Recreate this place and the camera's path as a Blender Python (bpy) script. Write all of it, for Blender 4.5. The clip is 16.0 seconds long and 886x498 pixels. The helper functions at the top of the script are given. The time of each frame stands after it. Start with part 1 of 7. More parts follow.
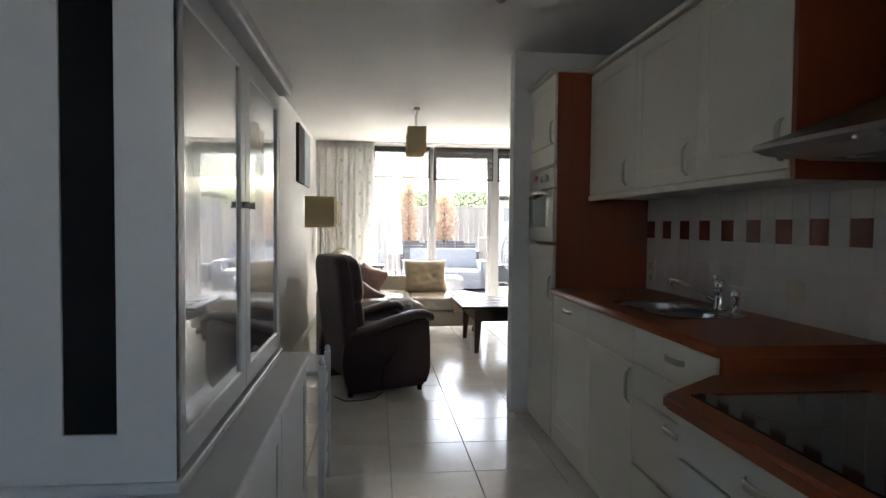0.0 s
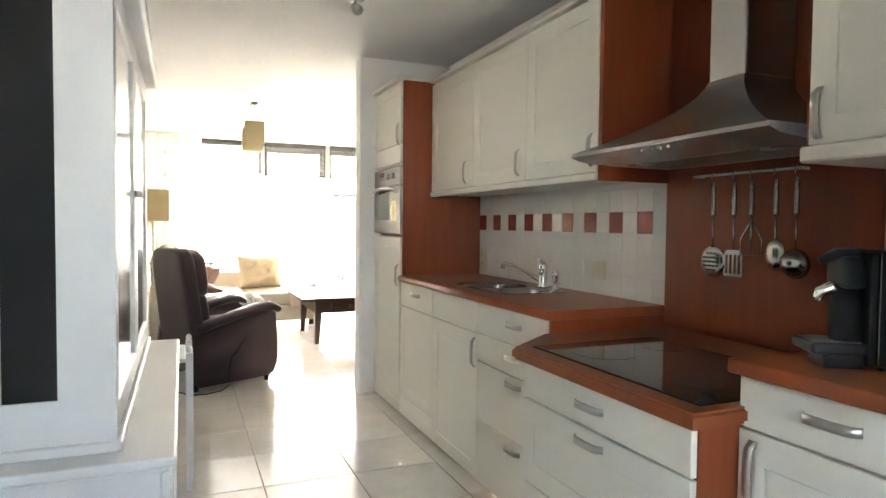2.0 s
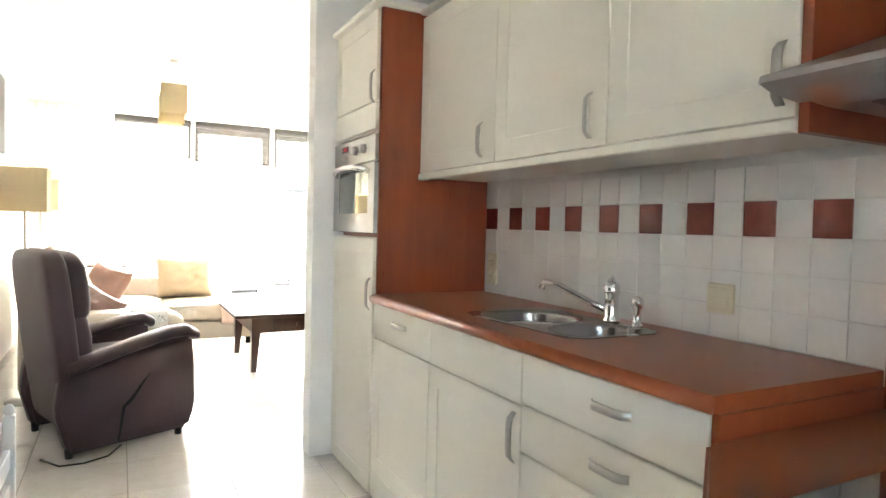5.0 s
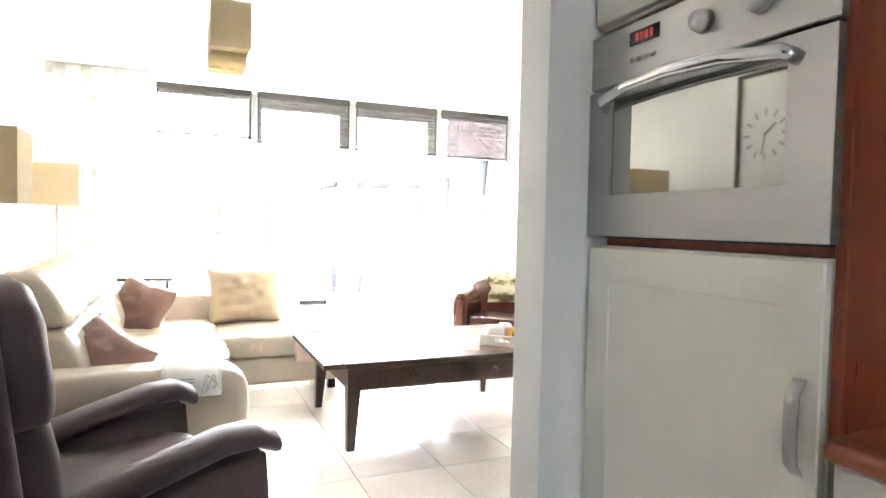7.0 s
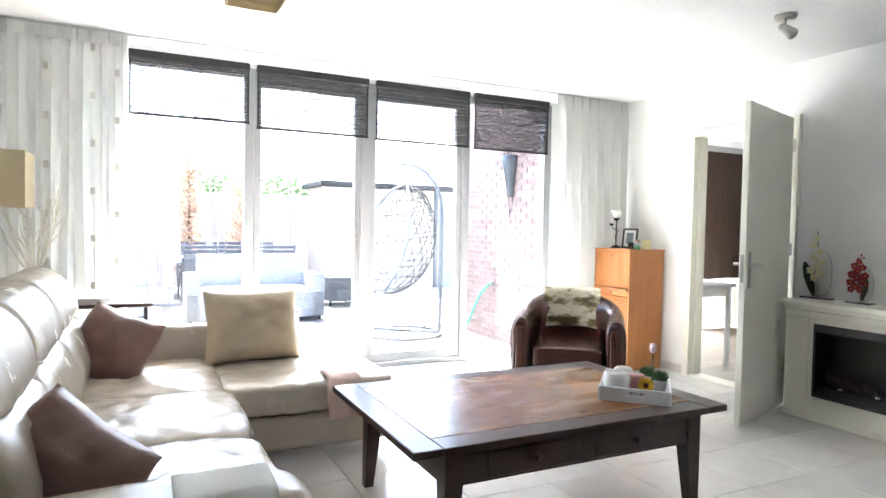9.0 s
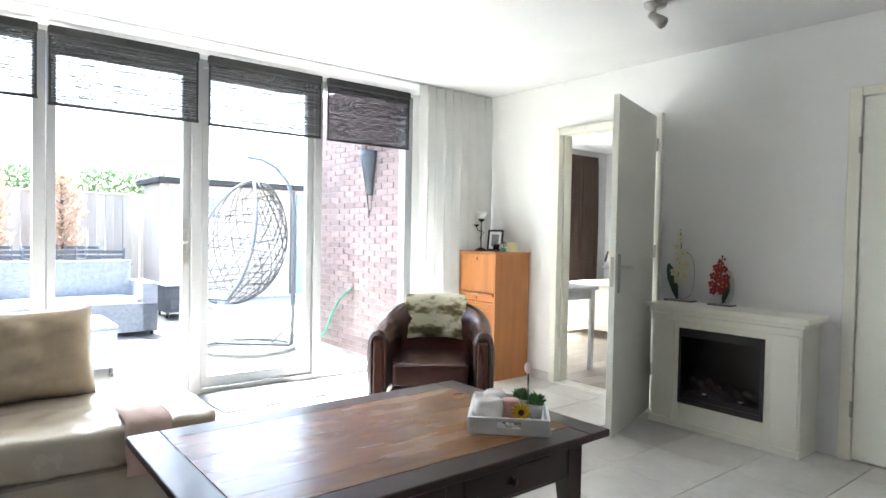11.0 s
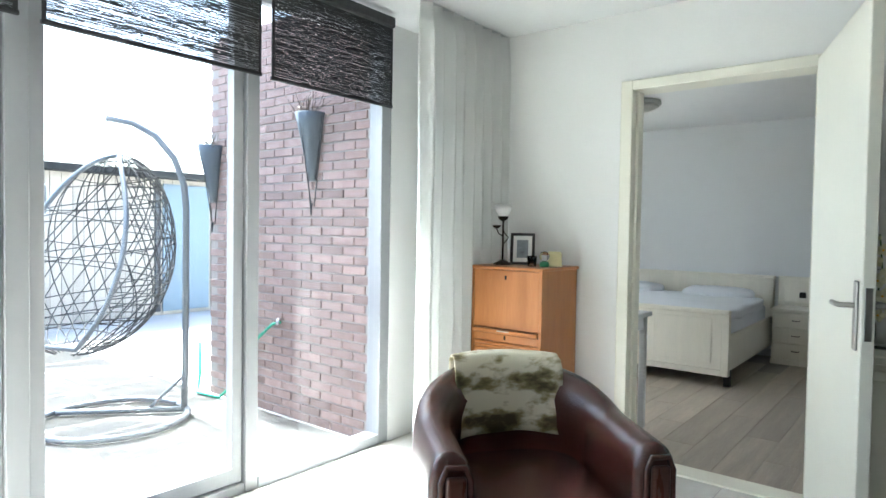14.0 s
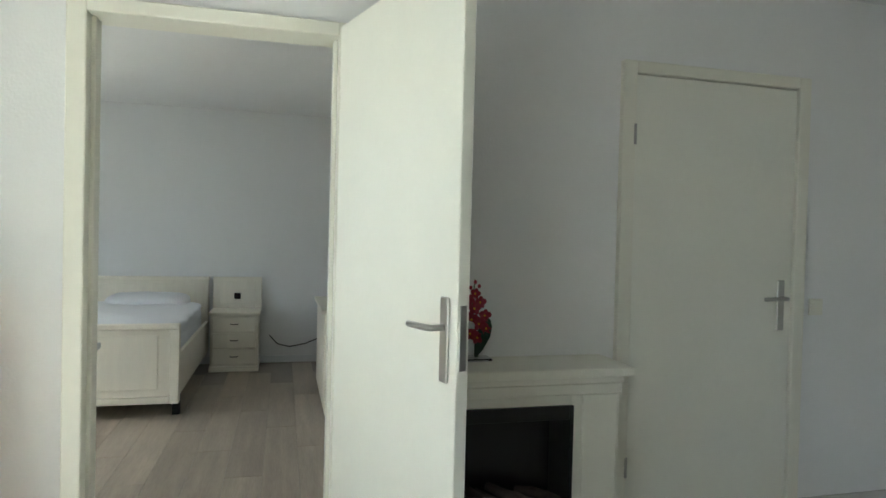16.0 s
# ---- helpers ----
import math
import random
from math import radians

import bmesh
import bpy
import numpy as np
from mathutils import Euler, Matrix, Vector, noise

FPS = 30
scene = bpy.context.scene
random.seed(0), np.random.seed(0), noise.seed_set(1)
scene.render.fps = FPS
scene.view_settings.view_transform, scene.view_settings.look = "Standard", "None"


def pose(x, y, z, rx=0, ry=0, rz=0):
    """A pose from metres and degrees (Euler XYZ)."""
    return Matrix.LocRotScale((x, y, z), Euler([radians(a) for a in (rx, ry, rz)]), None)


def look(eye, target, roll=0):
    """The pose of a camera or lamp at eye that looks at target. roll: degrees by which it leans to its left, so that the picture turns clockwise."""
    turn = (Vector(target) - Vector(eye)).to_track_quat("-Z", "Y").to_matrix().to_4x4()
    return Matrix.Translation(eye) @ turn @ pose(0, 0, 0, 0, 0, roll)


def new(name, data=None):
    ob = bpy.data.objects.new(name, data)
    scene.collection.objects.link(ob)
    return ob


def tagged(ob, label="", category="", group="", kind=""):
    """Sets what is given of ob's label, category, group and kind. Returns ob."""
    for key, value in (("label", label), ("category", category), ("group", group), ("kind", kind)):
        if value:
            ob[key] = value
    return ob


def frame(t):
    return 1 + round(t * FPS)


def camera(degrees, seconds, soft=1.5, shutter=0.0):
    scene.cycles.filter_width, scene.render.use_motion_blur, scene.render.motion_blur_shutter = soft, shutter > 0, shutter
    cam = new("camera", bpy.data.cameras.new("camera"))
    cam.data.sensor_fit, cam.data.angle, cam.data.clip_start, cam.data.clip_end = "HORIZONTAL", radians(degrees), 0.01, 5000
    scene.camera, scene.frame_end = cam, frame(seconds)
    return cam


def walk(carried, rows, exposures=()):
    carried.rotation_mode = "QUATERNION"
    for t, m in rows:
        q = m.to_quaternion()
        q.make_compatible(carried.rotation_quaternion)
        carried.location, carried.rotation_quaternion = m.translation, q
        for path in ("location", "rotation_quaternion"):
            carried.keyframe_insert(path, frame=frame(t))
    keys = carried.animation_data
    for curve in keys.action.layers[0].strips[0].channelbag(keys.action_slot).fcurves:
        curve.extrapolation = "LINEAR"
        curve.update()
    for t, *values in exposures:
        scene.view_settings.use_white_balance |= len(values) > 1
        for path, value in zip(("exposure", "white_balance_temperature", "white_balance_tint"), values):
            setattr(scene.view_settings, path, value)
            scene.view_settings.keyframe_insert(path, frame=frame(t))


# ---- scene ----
cam = camera(71.0, 16.0)
PATH = [
    (0, (0.579, 0.508, 1.309), (0.797, 2.495, 1.235), 0.5),
    (0.5, (0.462, 0.422, 1.299), (1.01, 2.344, 1.228), 0.8),
    (1, (0.373, 0.303, 1.284), (1.053, 2.183, 1.212), 0.7),
    (1.5, (0.327, 0.264, 1.284), (1.062, 2.123, 1.212), 0.6),
    (2, (0.308, 0.233, 1.276), (1.083, 2.076, 1.2), 0.6),
    (2.5, (0.341, 0.217, 1.263), (1.168, 2.036, 1.185), 0.5),
    (3, (0.365, 0.228, 1.261), (1.261, 2.014, 1.18), 0.4),
    (3.2, (0.376, 0.25, 1.255), (1.298, 2.023, 1.173), 0.5),
    (5.3, (0.668, 1.831, 1.252), (1.59, 3.604, 1.182), 1.5),
    (5.5, (0.694, 2.04, 1.258), (1.609, 3.817, 1.182), 1.4),
    (6, (0.771, 2.582, 1.266), (1.626, 4.388, 1.184), 1.2),
    (6.5, (0.744, 3.074, 1.252), (1.55, 4.903, 1.17), 1.3),
    (7, (0.776, 3.557, 1.234), (1.553, 5.398, 1.157), 1.2),
    (7.5, (0.768, 3.973, 1.217), (1.529, 5.821, 1.145), 1.1),
    (8, (0.778, 4.33, 1.221), (1.545, 6.176, 1.151), 1.0),
    (8.5, (0.762, 4.652, 1.246), (1.549, 6.489, 1.175), 1.0),
    (9, (0.622, 4.853, 1.259), (1.505, 6.646, 1.189), 1.1),
    (9.5, (0.611, 5.008, 1.267), (1.641, 6.722, 1.205), 1.2),
    (10, (0.584, 5.068, 1.251), (1.759, 6.686, 1.198), 1.2),
    (10.2, (0.572, 5.085, 1.248), (1.784, 6.674, 1.194), 1.2),
    (11.15, (1.04, 5.33, 1.25), (2.29, 6.89, 1.197), 1.1),
    (12.3, (1.33, 5.914, 1.249), (2.621, 7.44, 1.199), 0.9),
    (12.5, (1.378, 6.085, 1.268), (2.662, 7.618, 1.207), 0.6),
    (13, (1.465, 6.524, 1.28), (2.751, 8.054, 1.219), 0.7),
    (13.5, (1.543, 6.989, 1.302), (2.889, 8.467, 1.239), 0.7),
    (14, (1.61, 7.402, 1.289), (3.171, 8.65, 1.230), 0.9),
    (14.5, (1.747, 7.721, 1.289), (3.551, 8.582, 1.232), 1.1),
    (15, (1.89, 7.849, 1.287), (3.851, 8.237, 1.237), 1.3),
    (15.5, (2.173, 7.874, 1.308), (4.172, 7.831, 1.265), 1.2),
    (16, (2.487, 8.06, 1.304), (4.424, 7.562, 1.268), 1.4),
]
# the film's camera opens up from the bright window to the dark kitchen and closes again
STOPS = [
    (0.0, 3.22, 6800.0, 9.0), (0.5, 4.05, 7250.0, 9.0), (1.0, 4.83, 7600.0, 9.0), (1.5, 5.3, 7700.0, 9.0), (3.0, 5.55, 7700.0, 9.0),
    (5.5, 6.0, 7300.0, 9.0), (6.5, 5.62, 6900.0, 9.0), (7.5, 5.12, 6600.0, 9.0), (8.5, 4.14, 6200.0, 8.0), (9.0, 3.82, 6050.0, 8.0), (9.5, 3.6, 6050.0, 7.0), (10.0, 3.47, 6050.0, 6.0),
    (12.5, 3.45, 6000.0, 5.0), (13.5, 2.9, 5900.0, 3.0), (14.0, 2.78, 5800.0, 0.0), (14.5, 2.68, 5800.0, -2.0), (15.0, 2.24, 5750.0, -3.0), (15.5, 2.35, 5950.0, -3.0), (16.0, 2.58, 6150.0, -2.0),
]
walk(cam, [(t, look(eye, target, roll)) for t, eye, target, roll in PATH], STOPS)

# ---- light ----
world = bpy.data.worlds.new("sky")
scene.world = world
world.use_nodes = True
wn = world.node_tree.nodes
sky = wn.new("ShaderNodeTexSky")
sky.sky_type = "NISHITA"
sky.sun_disc = False
sky.sun_elevation = radians(58)
sky.sun_rotation = radians(7)
sky.dust_density = 3.0
wn["Background"].inputs["Strength"].default_value = 0.15
world.node_tree.links.new(sky.outputs[0], wn["Background"].inputs[0])
sun = new("sun", bpy.data.lights.new("sun", "SUN"))
sun.data.energy, sun.data.angle, sun.data.color = 4.5, radians(9), (1.0, 0.98, 0.95)
sun.matrix_world = look((0, 0, 12), (-0.06, -0.5, 12 - 0.86))


# ---- building helpers ----
def part(name, bm, material, parent=None, label="", smooth=False):
    me = bpy.data.meshes.new(name)
    bmesh.ops.recalc_face_normals(bm, faces=bm.faces)
    bm.to_mesh(me)
    bm.free()
    me.materials.append(material)
    if smooth:
        for p in me.polygons:
            p.use_smooth = True
    ob = new(name, me)
    if parent is not None:
        ob.parent = parent
    if label:
        ob["label"] = label
    return ob


def stuff(ob):
    ob["kind"] = "stuff"
    return ob


def thing(name, label, category, at=(0, 0, 0), turn=0.0, group=""):
    ob = new(name)
    ob.empty_display_size = 0.1
    ob.matrix_basis = pose(at[0], at[1], at[2], 0, 0, turn)
    return tagged(ob, label, category, group)


def add_box(bm, x0, x1, y0, y1, z0, z1, bevel=0.0, seg=1):
    vs = [bm.verts.new(c) for c in ((x0, y0, z0), (x1, y0, z0), (x1, y1, z0), (x0, y1, z0), (x0, y0, z1), (x1, y0, z1), (x1, y1, z1), (x0, y1, z1))]
    fs = [bm.faces.new([vs[i] for i in q]) for q in ((0, 3, 2, 1), (4, 5, 6, 7), (0, 1, 5, 4), (1, 2, 6, 5), (2, 3, 7, 6), (3, 0, 4, 7))]
    if bevel > 0:
        es = {e for f in fs for e in f.edges}
        bmesh.ops.bevel(bm, geom=list(es), offset=bevel, segments=seg, affect="EDGES", profile=0.5)


def add_ring(bm, x0, x1, y0, y1, z0, z1, f, bevel=0.0):
    """A rectangular frame that faces x, of width f (or f = (sides, bottom, top)), as one connected body."""
    fs, fb, ft = f if isinstance(f, tuple) else (f, f, f)
    out = ((y0, z0), (y1, z0), (y1, z1), (y0, z1))
    inn = ((y0 + fs, z0 + fb), (y1 - fs, z0 + fb), (y1 - fs, z1 - ft), (y0 + fs, z1 - ft))
    v = {(x, k, i): bm.verts.new((x, *(out if k == 0 else inn)[i])) for x in (x0, x1) for k in (0, 1) for i in range(4)}
    fcs = []
    for i in range(4):
        j = (i + 1) % 4
        for x in (x0, x1):
            fcs.append(bm.faces.new((v[x, 0, i], v[x, 0, j], v[x, 1, j], v[x, 1, i])))
        for k in (0, 1):
            fcs.append(bm.faces.new((v[x0, k, i], v[x0, k, j], v[x1, k, j], v[x1, k, i])))
    bmesh.ops.recalc_face_normals(bm, faces=bm.faces)
    if bevel:
        es = {e for q in fcs for e in q.edges if len(e.link_faces) == 2 and e.calc_face_angle(0) > 0.5}
        bmesh.ops.bevel(bm, geom=list(es), offset=bevel, segments=1, affect="EDGES")


def box(name, parent, material, x0, x1, y0, y1, z0, z1, bevel=0.003, label="", seg=1):
    bm = bmesh.new()
    add_box(bm, min(x0, x1), max(x0, x1), min(y0, y1), max(y0, y1), min(z0, z1), max(z0, z1), bevel, seg)
    return part(name, bm, material, parent, label)


def ring(bm, c, u, v, r, seg):
    return [bm.verts.new(Vector(c) + (u * math.cos(2 * math.pi * i / seg) + v * math.sin(2 * math.pi * i / seg)) * r) for i in range(seg)]


def add_tube(bm, pts, r, seg=8, caps=True):
    """A round bar along points; r: one radius or one for each point."""
    pts = [Vector(p) for p in pts]
    rs = r if isinstance(r, (list, tuple)) else [r] * len(pts)
    last = None
    u = None
    for i, p in enumerate(pts):
        d = (pts[min(i + 1, len(pts) - 1)] - pts[max(i - 1, 0)]).normalized()
        if u is None:
            u = d.orthogonal().normalized()
        u = (u - d * u.dot(d)).normalized()
        cur = ring(bm, p, u, d.cross(u), rs[i], seg)
        if last:
            for k in range(seg):
                bm.faces.new((last[k], last[(k + 1) % seg], cur[(k + 1) % seg], cur[k]))
        elif caps:
            bm.faces.new(cur[::-1])
        last = cur
    if caps:
        bm.faces.new(last)


def tube(name, parent, material, pts, r, seg=8, label=""):
    bm = bmesh.new()
    add_tube(bm, pts, r, seg)
    return part(name, bm, material, parent, label, True)


def add_lathe(bm, prof, seg=20, at=(0, 0, 0)):
    """prof: (radius, height) from bottom to top, turned round z."""
    last = None
    for r, z in prof:
        cur = ring(bm, (at[0], at[1], at[2] + z), Vector((1, 0, 0)), Vector((0, 1, 0)), max(r, 0.0005), seg)
        if last:
            for k in range(seg):
                bm.faces.new((last[k], last[(k + 1) % seg], cur[(k + 1) % seg], cur[k]))
        else:
            bm.faces.new(cur[::-1])
        last = cur
    bm.faces.new(last)


def lathe(name, parent, material, prof, at=(0, 0, 0), seg=20, label=""):
    bm = bmesh.new()
    add_lathe(bm, prof, seg, at)
    return part(name, bm, material, parent, label, True)


def add_soft(bm, c, size, p=5.0, n=7, turn=None, wrinkle=0.0, seed=0.0, sag=0.0):
    """A stuffed block: a box with soft corners; wrinkle: height of its creases."""
    b2 = bmesh.new()
    bmesh.ops.create_cube(b2, size=2.0)
    bmesh.ops.subdivide_edges(b2, edges=b2.edges[:], cuts=n, use_grid_fill=True)
    m = turn or Matrix.Identity(4)
    for v in b2.verts:
        q = v.co
        s = (abs(q.x) ** p + abs(q.y) ** p + abs(q.z) ** p) ** (1 / p)
        q = q / s
        w = Vector((q.x * size[0] / 2, q.y * size[1] / 2, q.z * size[2] / 2))
        if wrinkle:
            f = 0.5 - 1.8 * abs(noise.noise(Vector((w.x * 6 + seed, w.y * 8, w.z * 9)))) + 0.6 * noise.noise(Vector((w.x * 20, w.y * 13 + seed, w.z * 20)))
            w += q.normalized() * f * wrinkle
        w.z -= sag * max(0.0, 1 - q.x * q.x) * max(0.0, 1 - q.y * q.y) * (1 if q.z > 0 else 0)
        v.co = (m @ w) + Vector(c)
    me = bpy.data.meshes.new("tmp")
    b2.to_mesh(me)
    b2.free()
    bm.from_mesh(me)
    bpy.data.meshes.remove(me)


def soft(name, parent, material, c, size, p=5.0, n=7, turn=None, wrinkle=0.0, seed=0.0, sag=0.0, label=""):
    bm = bmesh.new()
    add_soft(bm, c, size, p, n, turn, wrinkle, seed, sag)
    return part(name, bm, material, parent, label, True)


def rot(rx=0, ry=0, rz=0):
    return pose(0, 0, 0, rx, ry, rz)


# ---- materials ----
def mat(name, col, rough=0.5, metal=0.0, var=0.08, scale=3.0, fine=40.0, bump=0.1, rvar=0.1, stretch=(1, 1, 1), col2=None, coat=0.0, spec=0.5, random_piece=0.0):
    """A surface with two scales of colour change, uneven gloss and fine relief."""
    m = bpy.data.materials.new(name)
    m.use_nodes = True
    nt = m.node_tree
    n, ln = nt.nodes, nt.links
    b = n["Principled BSDF"]
    tc = n.new("ShaderNodeTexCoord")
    mp = n.new("ShaderNodeMapping")
    mp.inputs["Scale"].default_value = stretch
    ln.new(tc.outputs["Object"], mp.inputs[0])
    n1 = n.new("ShaderNodeTexNoise")
    n1.inputs["Scale"].default_value, n1.inputs["Detail"].default_value = scale, 5
    n2 = n.new("ShaderNodeTexNoise")
    n2.inputs["Scale"].default_value, n2.inputs["Detail"].default_value = fine, 4
    if random_piece:
        oi = n.new("ShaderNodeObjectInfo")
        off = n.new("ShaderNodeVectorMath")
        off.operation = "MULTIPLY_ADD"
        off.inputs[1].default_value = (37, 53, 71)
        ln.new(oi.outputs["Random"], off.inputs[0])
        ln.new(mp.outputs[0], off.inputs[2])
        src = off.outputs[0]
    else:
        src = mp.outputs[0]
    ln.new(src, n1.inputs["Vector"])
    ln.new(src, n2.inputs["Vector"])
    add = n.new("ShaderNodeMath")
    add.operation = "MULTIPLY_ADD"
    add.inputs[1].default_value = 0.45
    ln.new(n2.outputs["Fac"], add.inputs[0])
    ln.new(n1.outputs["Fac"], add.inputs[2])
    ramp = n.new("ShaderNodeValToRGB")
    c2 = col2 or tuple(min(1, c * (1 + var)) for c in col)
    c1 = col if col2 else tuple(c * (1 - var) for c in col)
    ramp.color_ramp.elements[0].position, ramp.color_ramp.elements[1].position = 0.45, 0.98
    ramp.color_ramp.elements[0].color = (*c1, 1)
    ramp.color_ramp.elements[1].color = (*c2, 1)
    ln.new(add.outputs[0], ramp.inputs[0])
    out = ramp.outputs[0]
    if random_piece:
        hsv = n.new("ShaderNodeHueSaturation")
        mr = n.new("ShaderNodeMapRange")
        mr.inputs["To Min"].default_value, mr.inputs["To Max"].default_value = 1 - random_piece, 1 + random_piece
        ln.new(oi.outputs["Random"], mr.inputs[0])
        ln.new(mr.outputs[0], hsv.inputs["Value"])
        ln.new(out, hsv.inputs["Color"])
        out = hsv.outputs[0]
    ln.new(out, b.inputs["Base Color"])
    rr = n.new("ShaderNodeMapRange")
    rr.inputs["To Min"].default_value, rr.inputs["To Max"].default_value = max(0.02, rough - rvar), min(1, rough + rvar)
    ln.new(n1.outputs["Fac"], rr.inputs[0])
    ln.new(rr.outputs[0], b.inputs["Roughness"])
    b.inputs["Metallic"].default_value = metal
    b.inputs["Coat Weight"].default_value = coat
    b.inputs["Coat Roughness"].default_value = 0.15
    b.inputs["Specular IOR Level"].default_value = spec
    if bump:
        bp = n.new("ShaderNodeBump")
        bp.inputs["Strength"].default_value, bp.inputs["Distance"].default_value = bump, 0.004
        ln.new(n2.outputs["Fac"], bp.inputs["Height"])
        ln.new(bp.outputs[0], b.inputs["Normal"])
    return m


def see_through(name, col, clear, translucent=0.5):
    """A cloth that lets light through."""
    m = mat(name, col, 0.85, bump=0.2, fine=120, var=0.05)
    nt = m.node_tree
    n, ln = nt.nodes, nt.links
    tr = n.new("ShaderNodeBsdfTranslucent")
    tr.inputs[0].default_value = (*col, 1)
    mx = n.new("ShaderNodeMixShader")
    mx.inputs[0].default_value = translucent
    b = n["Principled BSDF"]
    ln.new(b.outputs[0], mx.inputs[1])
    ln.new(tr.outputs[0], mx.inputs[2])
    last = mx
    if clear:
        tp = n.new("ShaderNodeBsdfTransparent")
        m2 = n.new("ShaderNodeMixShader")
        m2.inputs[0].default_value = clear
        ln.new(mx.outputs[0], m2.inputs[1])
        ln.new(tp.outputs[0], m2.inputs[2])
        last = m2
    ln.new(last.outputs[0], n["Material Output"].inputs[0])
    return m


def glass_mat(name, tint=(1, 1, 1), rough=0.0):
    m = bpy.data.materials.new(name)
    m.use_nodes = True
    b = m.node_tree.nodes["Principled BSDF"]
    b.inputs["Base Color"].default_value = (*tint, 1)
    b.inputs["Roughness"].default_value = rough
    b.inputs["Transmission Weight"].default_value = 1.0
    b.inputs["IOR"].default_value = 1.45
    return m


def glow(name, col, strength):
    m = mat(name, col, 0.5, bump=0)
    b = m.node_tree.nodes["Principled BSDF"]
    b.inputs["Emission Color"].default_value = (*col, 1)
    b.inputs["Emission Strength"].default_value = strength
    return m


WALL = mat("wall_paint", (0.80, 0.795, 0.775), 0.85, var=0.02, scale=1.2, fine=90, bump=0.25)
CEIL = mat("ceiling_plaster", (0.69, 0.69, 0.685), 0.9, var=0.04, scale=2.0, fine=70, bump=0.55)
TRIM = mat("cream_trim_paint", (0.78, 0.76, 0.66), 0.35, var=0.02, bump=0.03)
DOORP = mat("cream_door_paint", (0.80, 0.79, 0.70), 0.4, var=0.02, bump=0.03)
TILE = mat("floor_tile", (0.60, 0.57, 0.52), 0.17, var=0.1, scale=4, fine=26, bump=0.04, rvar=0.05, col2=(0.70, 0.68, 0.64), random_piece=0.04, spec=0.7)
GROUT = mat("grout", (0.30, 0.28, 0.25), 0.9, bump=0.3)
CREAM = mat("cream_cabinet_foil", (0.79, 0.77, 0.68), 0.36, var=0.012, bump=0.015, rvar=0.015)
CHERRY = mat("cherry_laminate", (0.215, 0.044, 0.015), 0.3, scale=2.2, fine=14, col2=(0.285, 0.064, 0.022), stretch=(9, 9, 0.8), bump=0.0, rvar=0.06)
CHERRY_TOP = mat("cherry_worktop", (0.25, 0.058, 0.02), 0.36, scale=2.2, fine=14, col2=(0.31, 0.078, 0.027), stretch=(9, 0.8, 9), bump=0.0, rvar=0.04)
STEEL = mat("brushed_steel", (0.56, 0.56, 0.56), 0.3, 1.0, var=0.02, scale=3, fine=60, bump=0.0, rvar=0.03)
STEEL_D = mat("dark_steel", (0.32, 0.31, 0.30), 0.36, 1.0, var=0.03, bump=0.0, rvar=0.03)
CHROME = mat("chrome", (0.75, 0.75, 0.76), 0.1, 1.0, var=0.02, bump=0.0, rvar=0.03)
UTSTEEL = mat("polished_utensil_steel", (0.42, 0.41, 0.40), 0.2, 1.0, var=0.03, bump=0.0, rvar=0.04)
NICKEL = mat("satin_nickel", (0.45, 0.44, 0.41), 0.35, 1.0, var=0.04, bump=0.02)
BLACKGLASS = mat("black_glass", (0.012, 0.010, 0.010), 0.06, var=0.1, bump=0, rvar=0.03)
BLACKP = mat("black_plastic", (0.012, 0.013, 0.016), 0.42, var=0.15, bump=0.05, spec=0.3)
WTILE = mat("white_wall_tile", (0.79, 0.78, 0.745), 0.22, var=0.02, bump=0.01, rvar=0.03, random_piece=0.012)
RTILE = mat("red_wall_tile", (0.22, 0.045, 0.028), 0.2, var=0.12, scale=20, bump=0.04, rvar=0.05, random_piece=0.08)
WGROUT = mat("wall_grout", (0.71, 0.695, 0.66), 0.9, bump=0.3)
IVORY = mat("ivory_plastic", (0.70, 0.65, 0.50), 0.4, var=0.02, bump=0.02)
WHITE = mat("white_lacquer", (0.65, 0.66, 0.66), 0.35, var=0.02, bump=0.04)
ALU = mat("window_alu", (0.33, 0.335, 0.345), 0.4, 0.0, var=0.03, bump=0.03)
GLASS = glass_mat("clear_glass")
BLINDM = mat("dark_reed", (0.024, 0.024, 0.026), 0.75, var=0.3, scale=30, fine=200, bump=0.4)
BEIGE = mat("beige_leather", (0.47, 0.41, 0.33), 0.25, var=0.06, scale=4, fine=150, bump=0.22, rvar=0.08, spec=0.6)
BROWNL = mat("burgundy_leather", (0.055, 0.018, 0.014), 0.24, var=0.2, scale=6, fine=170, bump=0.3, rvar=0.08, spec=0.6)
GREYL = mat("aubergine_leather", (0.050, 0.027, 0.031), 0.45, var=0.12, scale=5, fine=170, bump=0.35, rvar=0.08, spec=0.35)
DARKW = mat("dark_stained_wood", (0.030, 0.012, 0.008), 0.30, scale=2.5, fine=14, col2=(0.038, 0.015, 0.010), stretch=(0.9, 8, 8), bump=0.02, rvar=0.04)
TOPW = mat("worn_brown_tabletop", (0.155, 0.062, 0.020), 0.27, scale=1.6, fine=11, col2=(0.30, 0.145, 0.050), stretch=(0.8, 5, 5), bump=0.05, rvar=0.07)
OAK = mat("orange_oak_veneer", (0.34, 0.125, 0.035), 0.36, scale=2.2, fine=16, col2=(0.45, 0.19, 0.06), stretch=(8, 8, 0.8), bump=0.05)
SHADEM = see_through("beige_lampshade", (0.68, 0.60, 0.43), 0, 0.55)
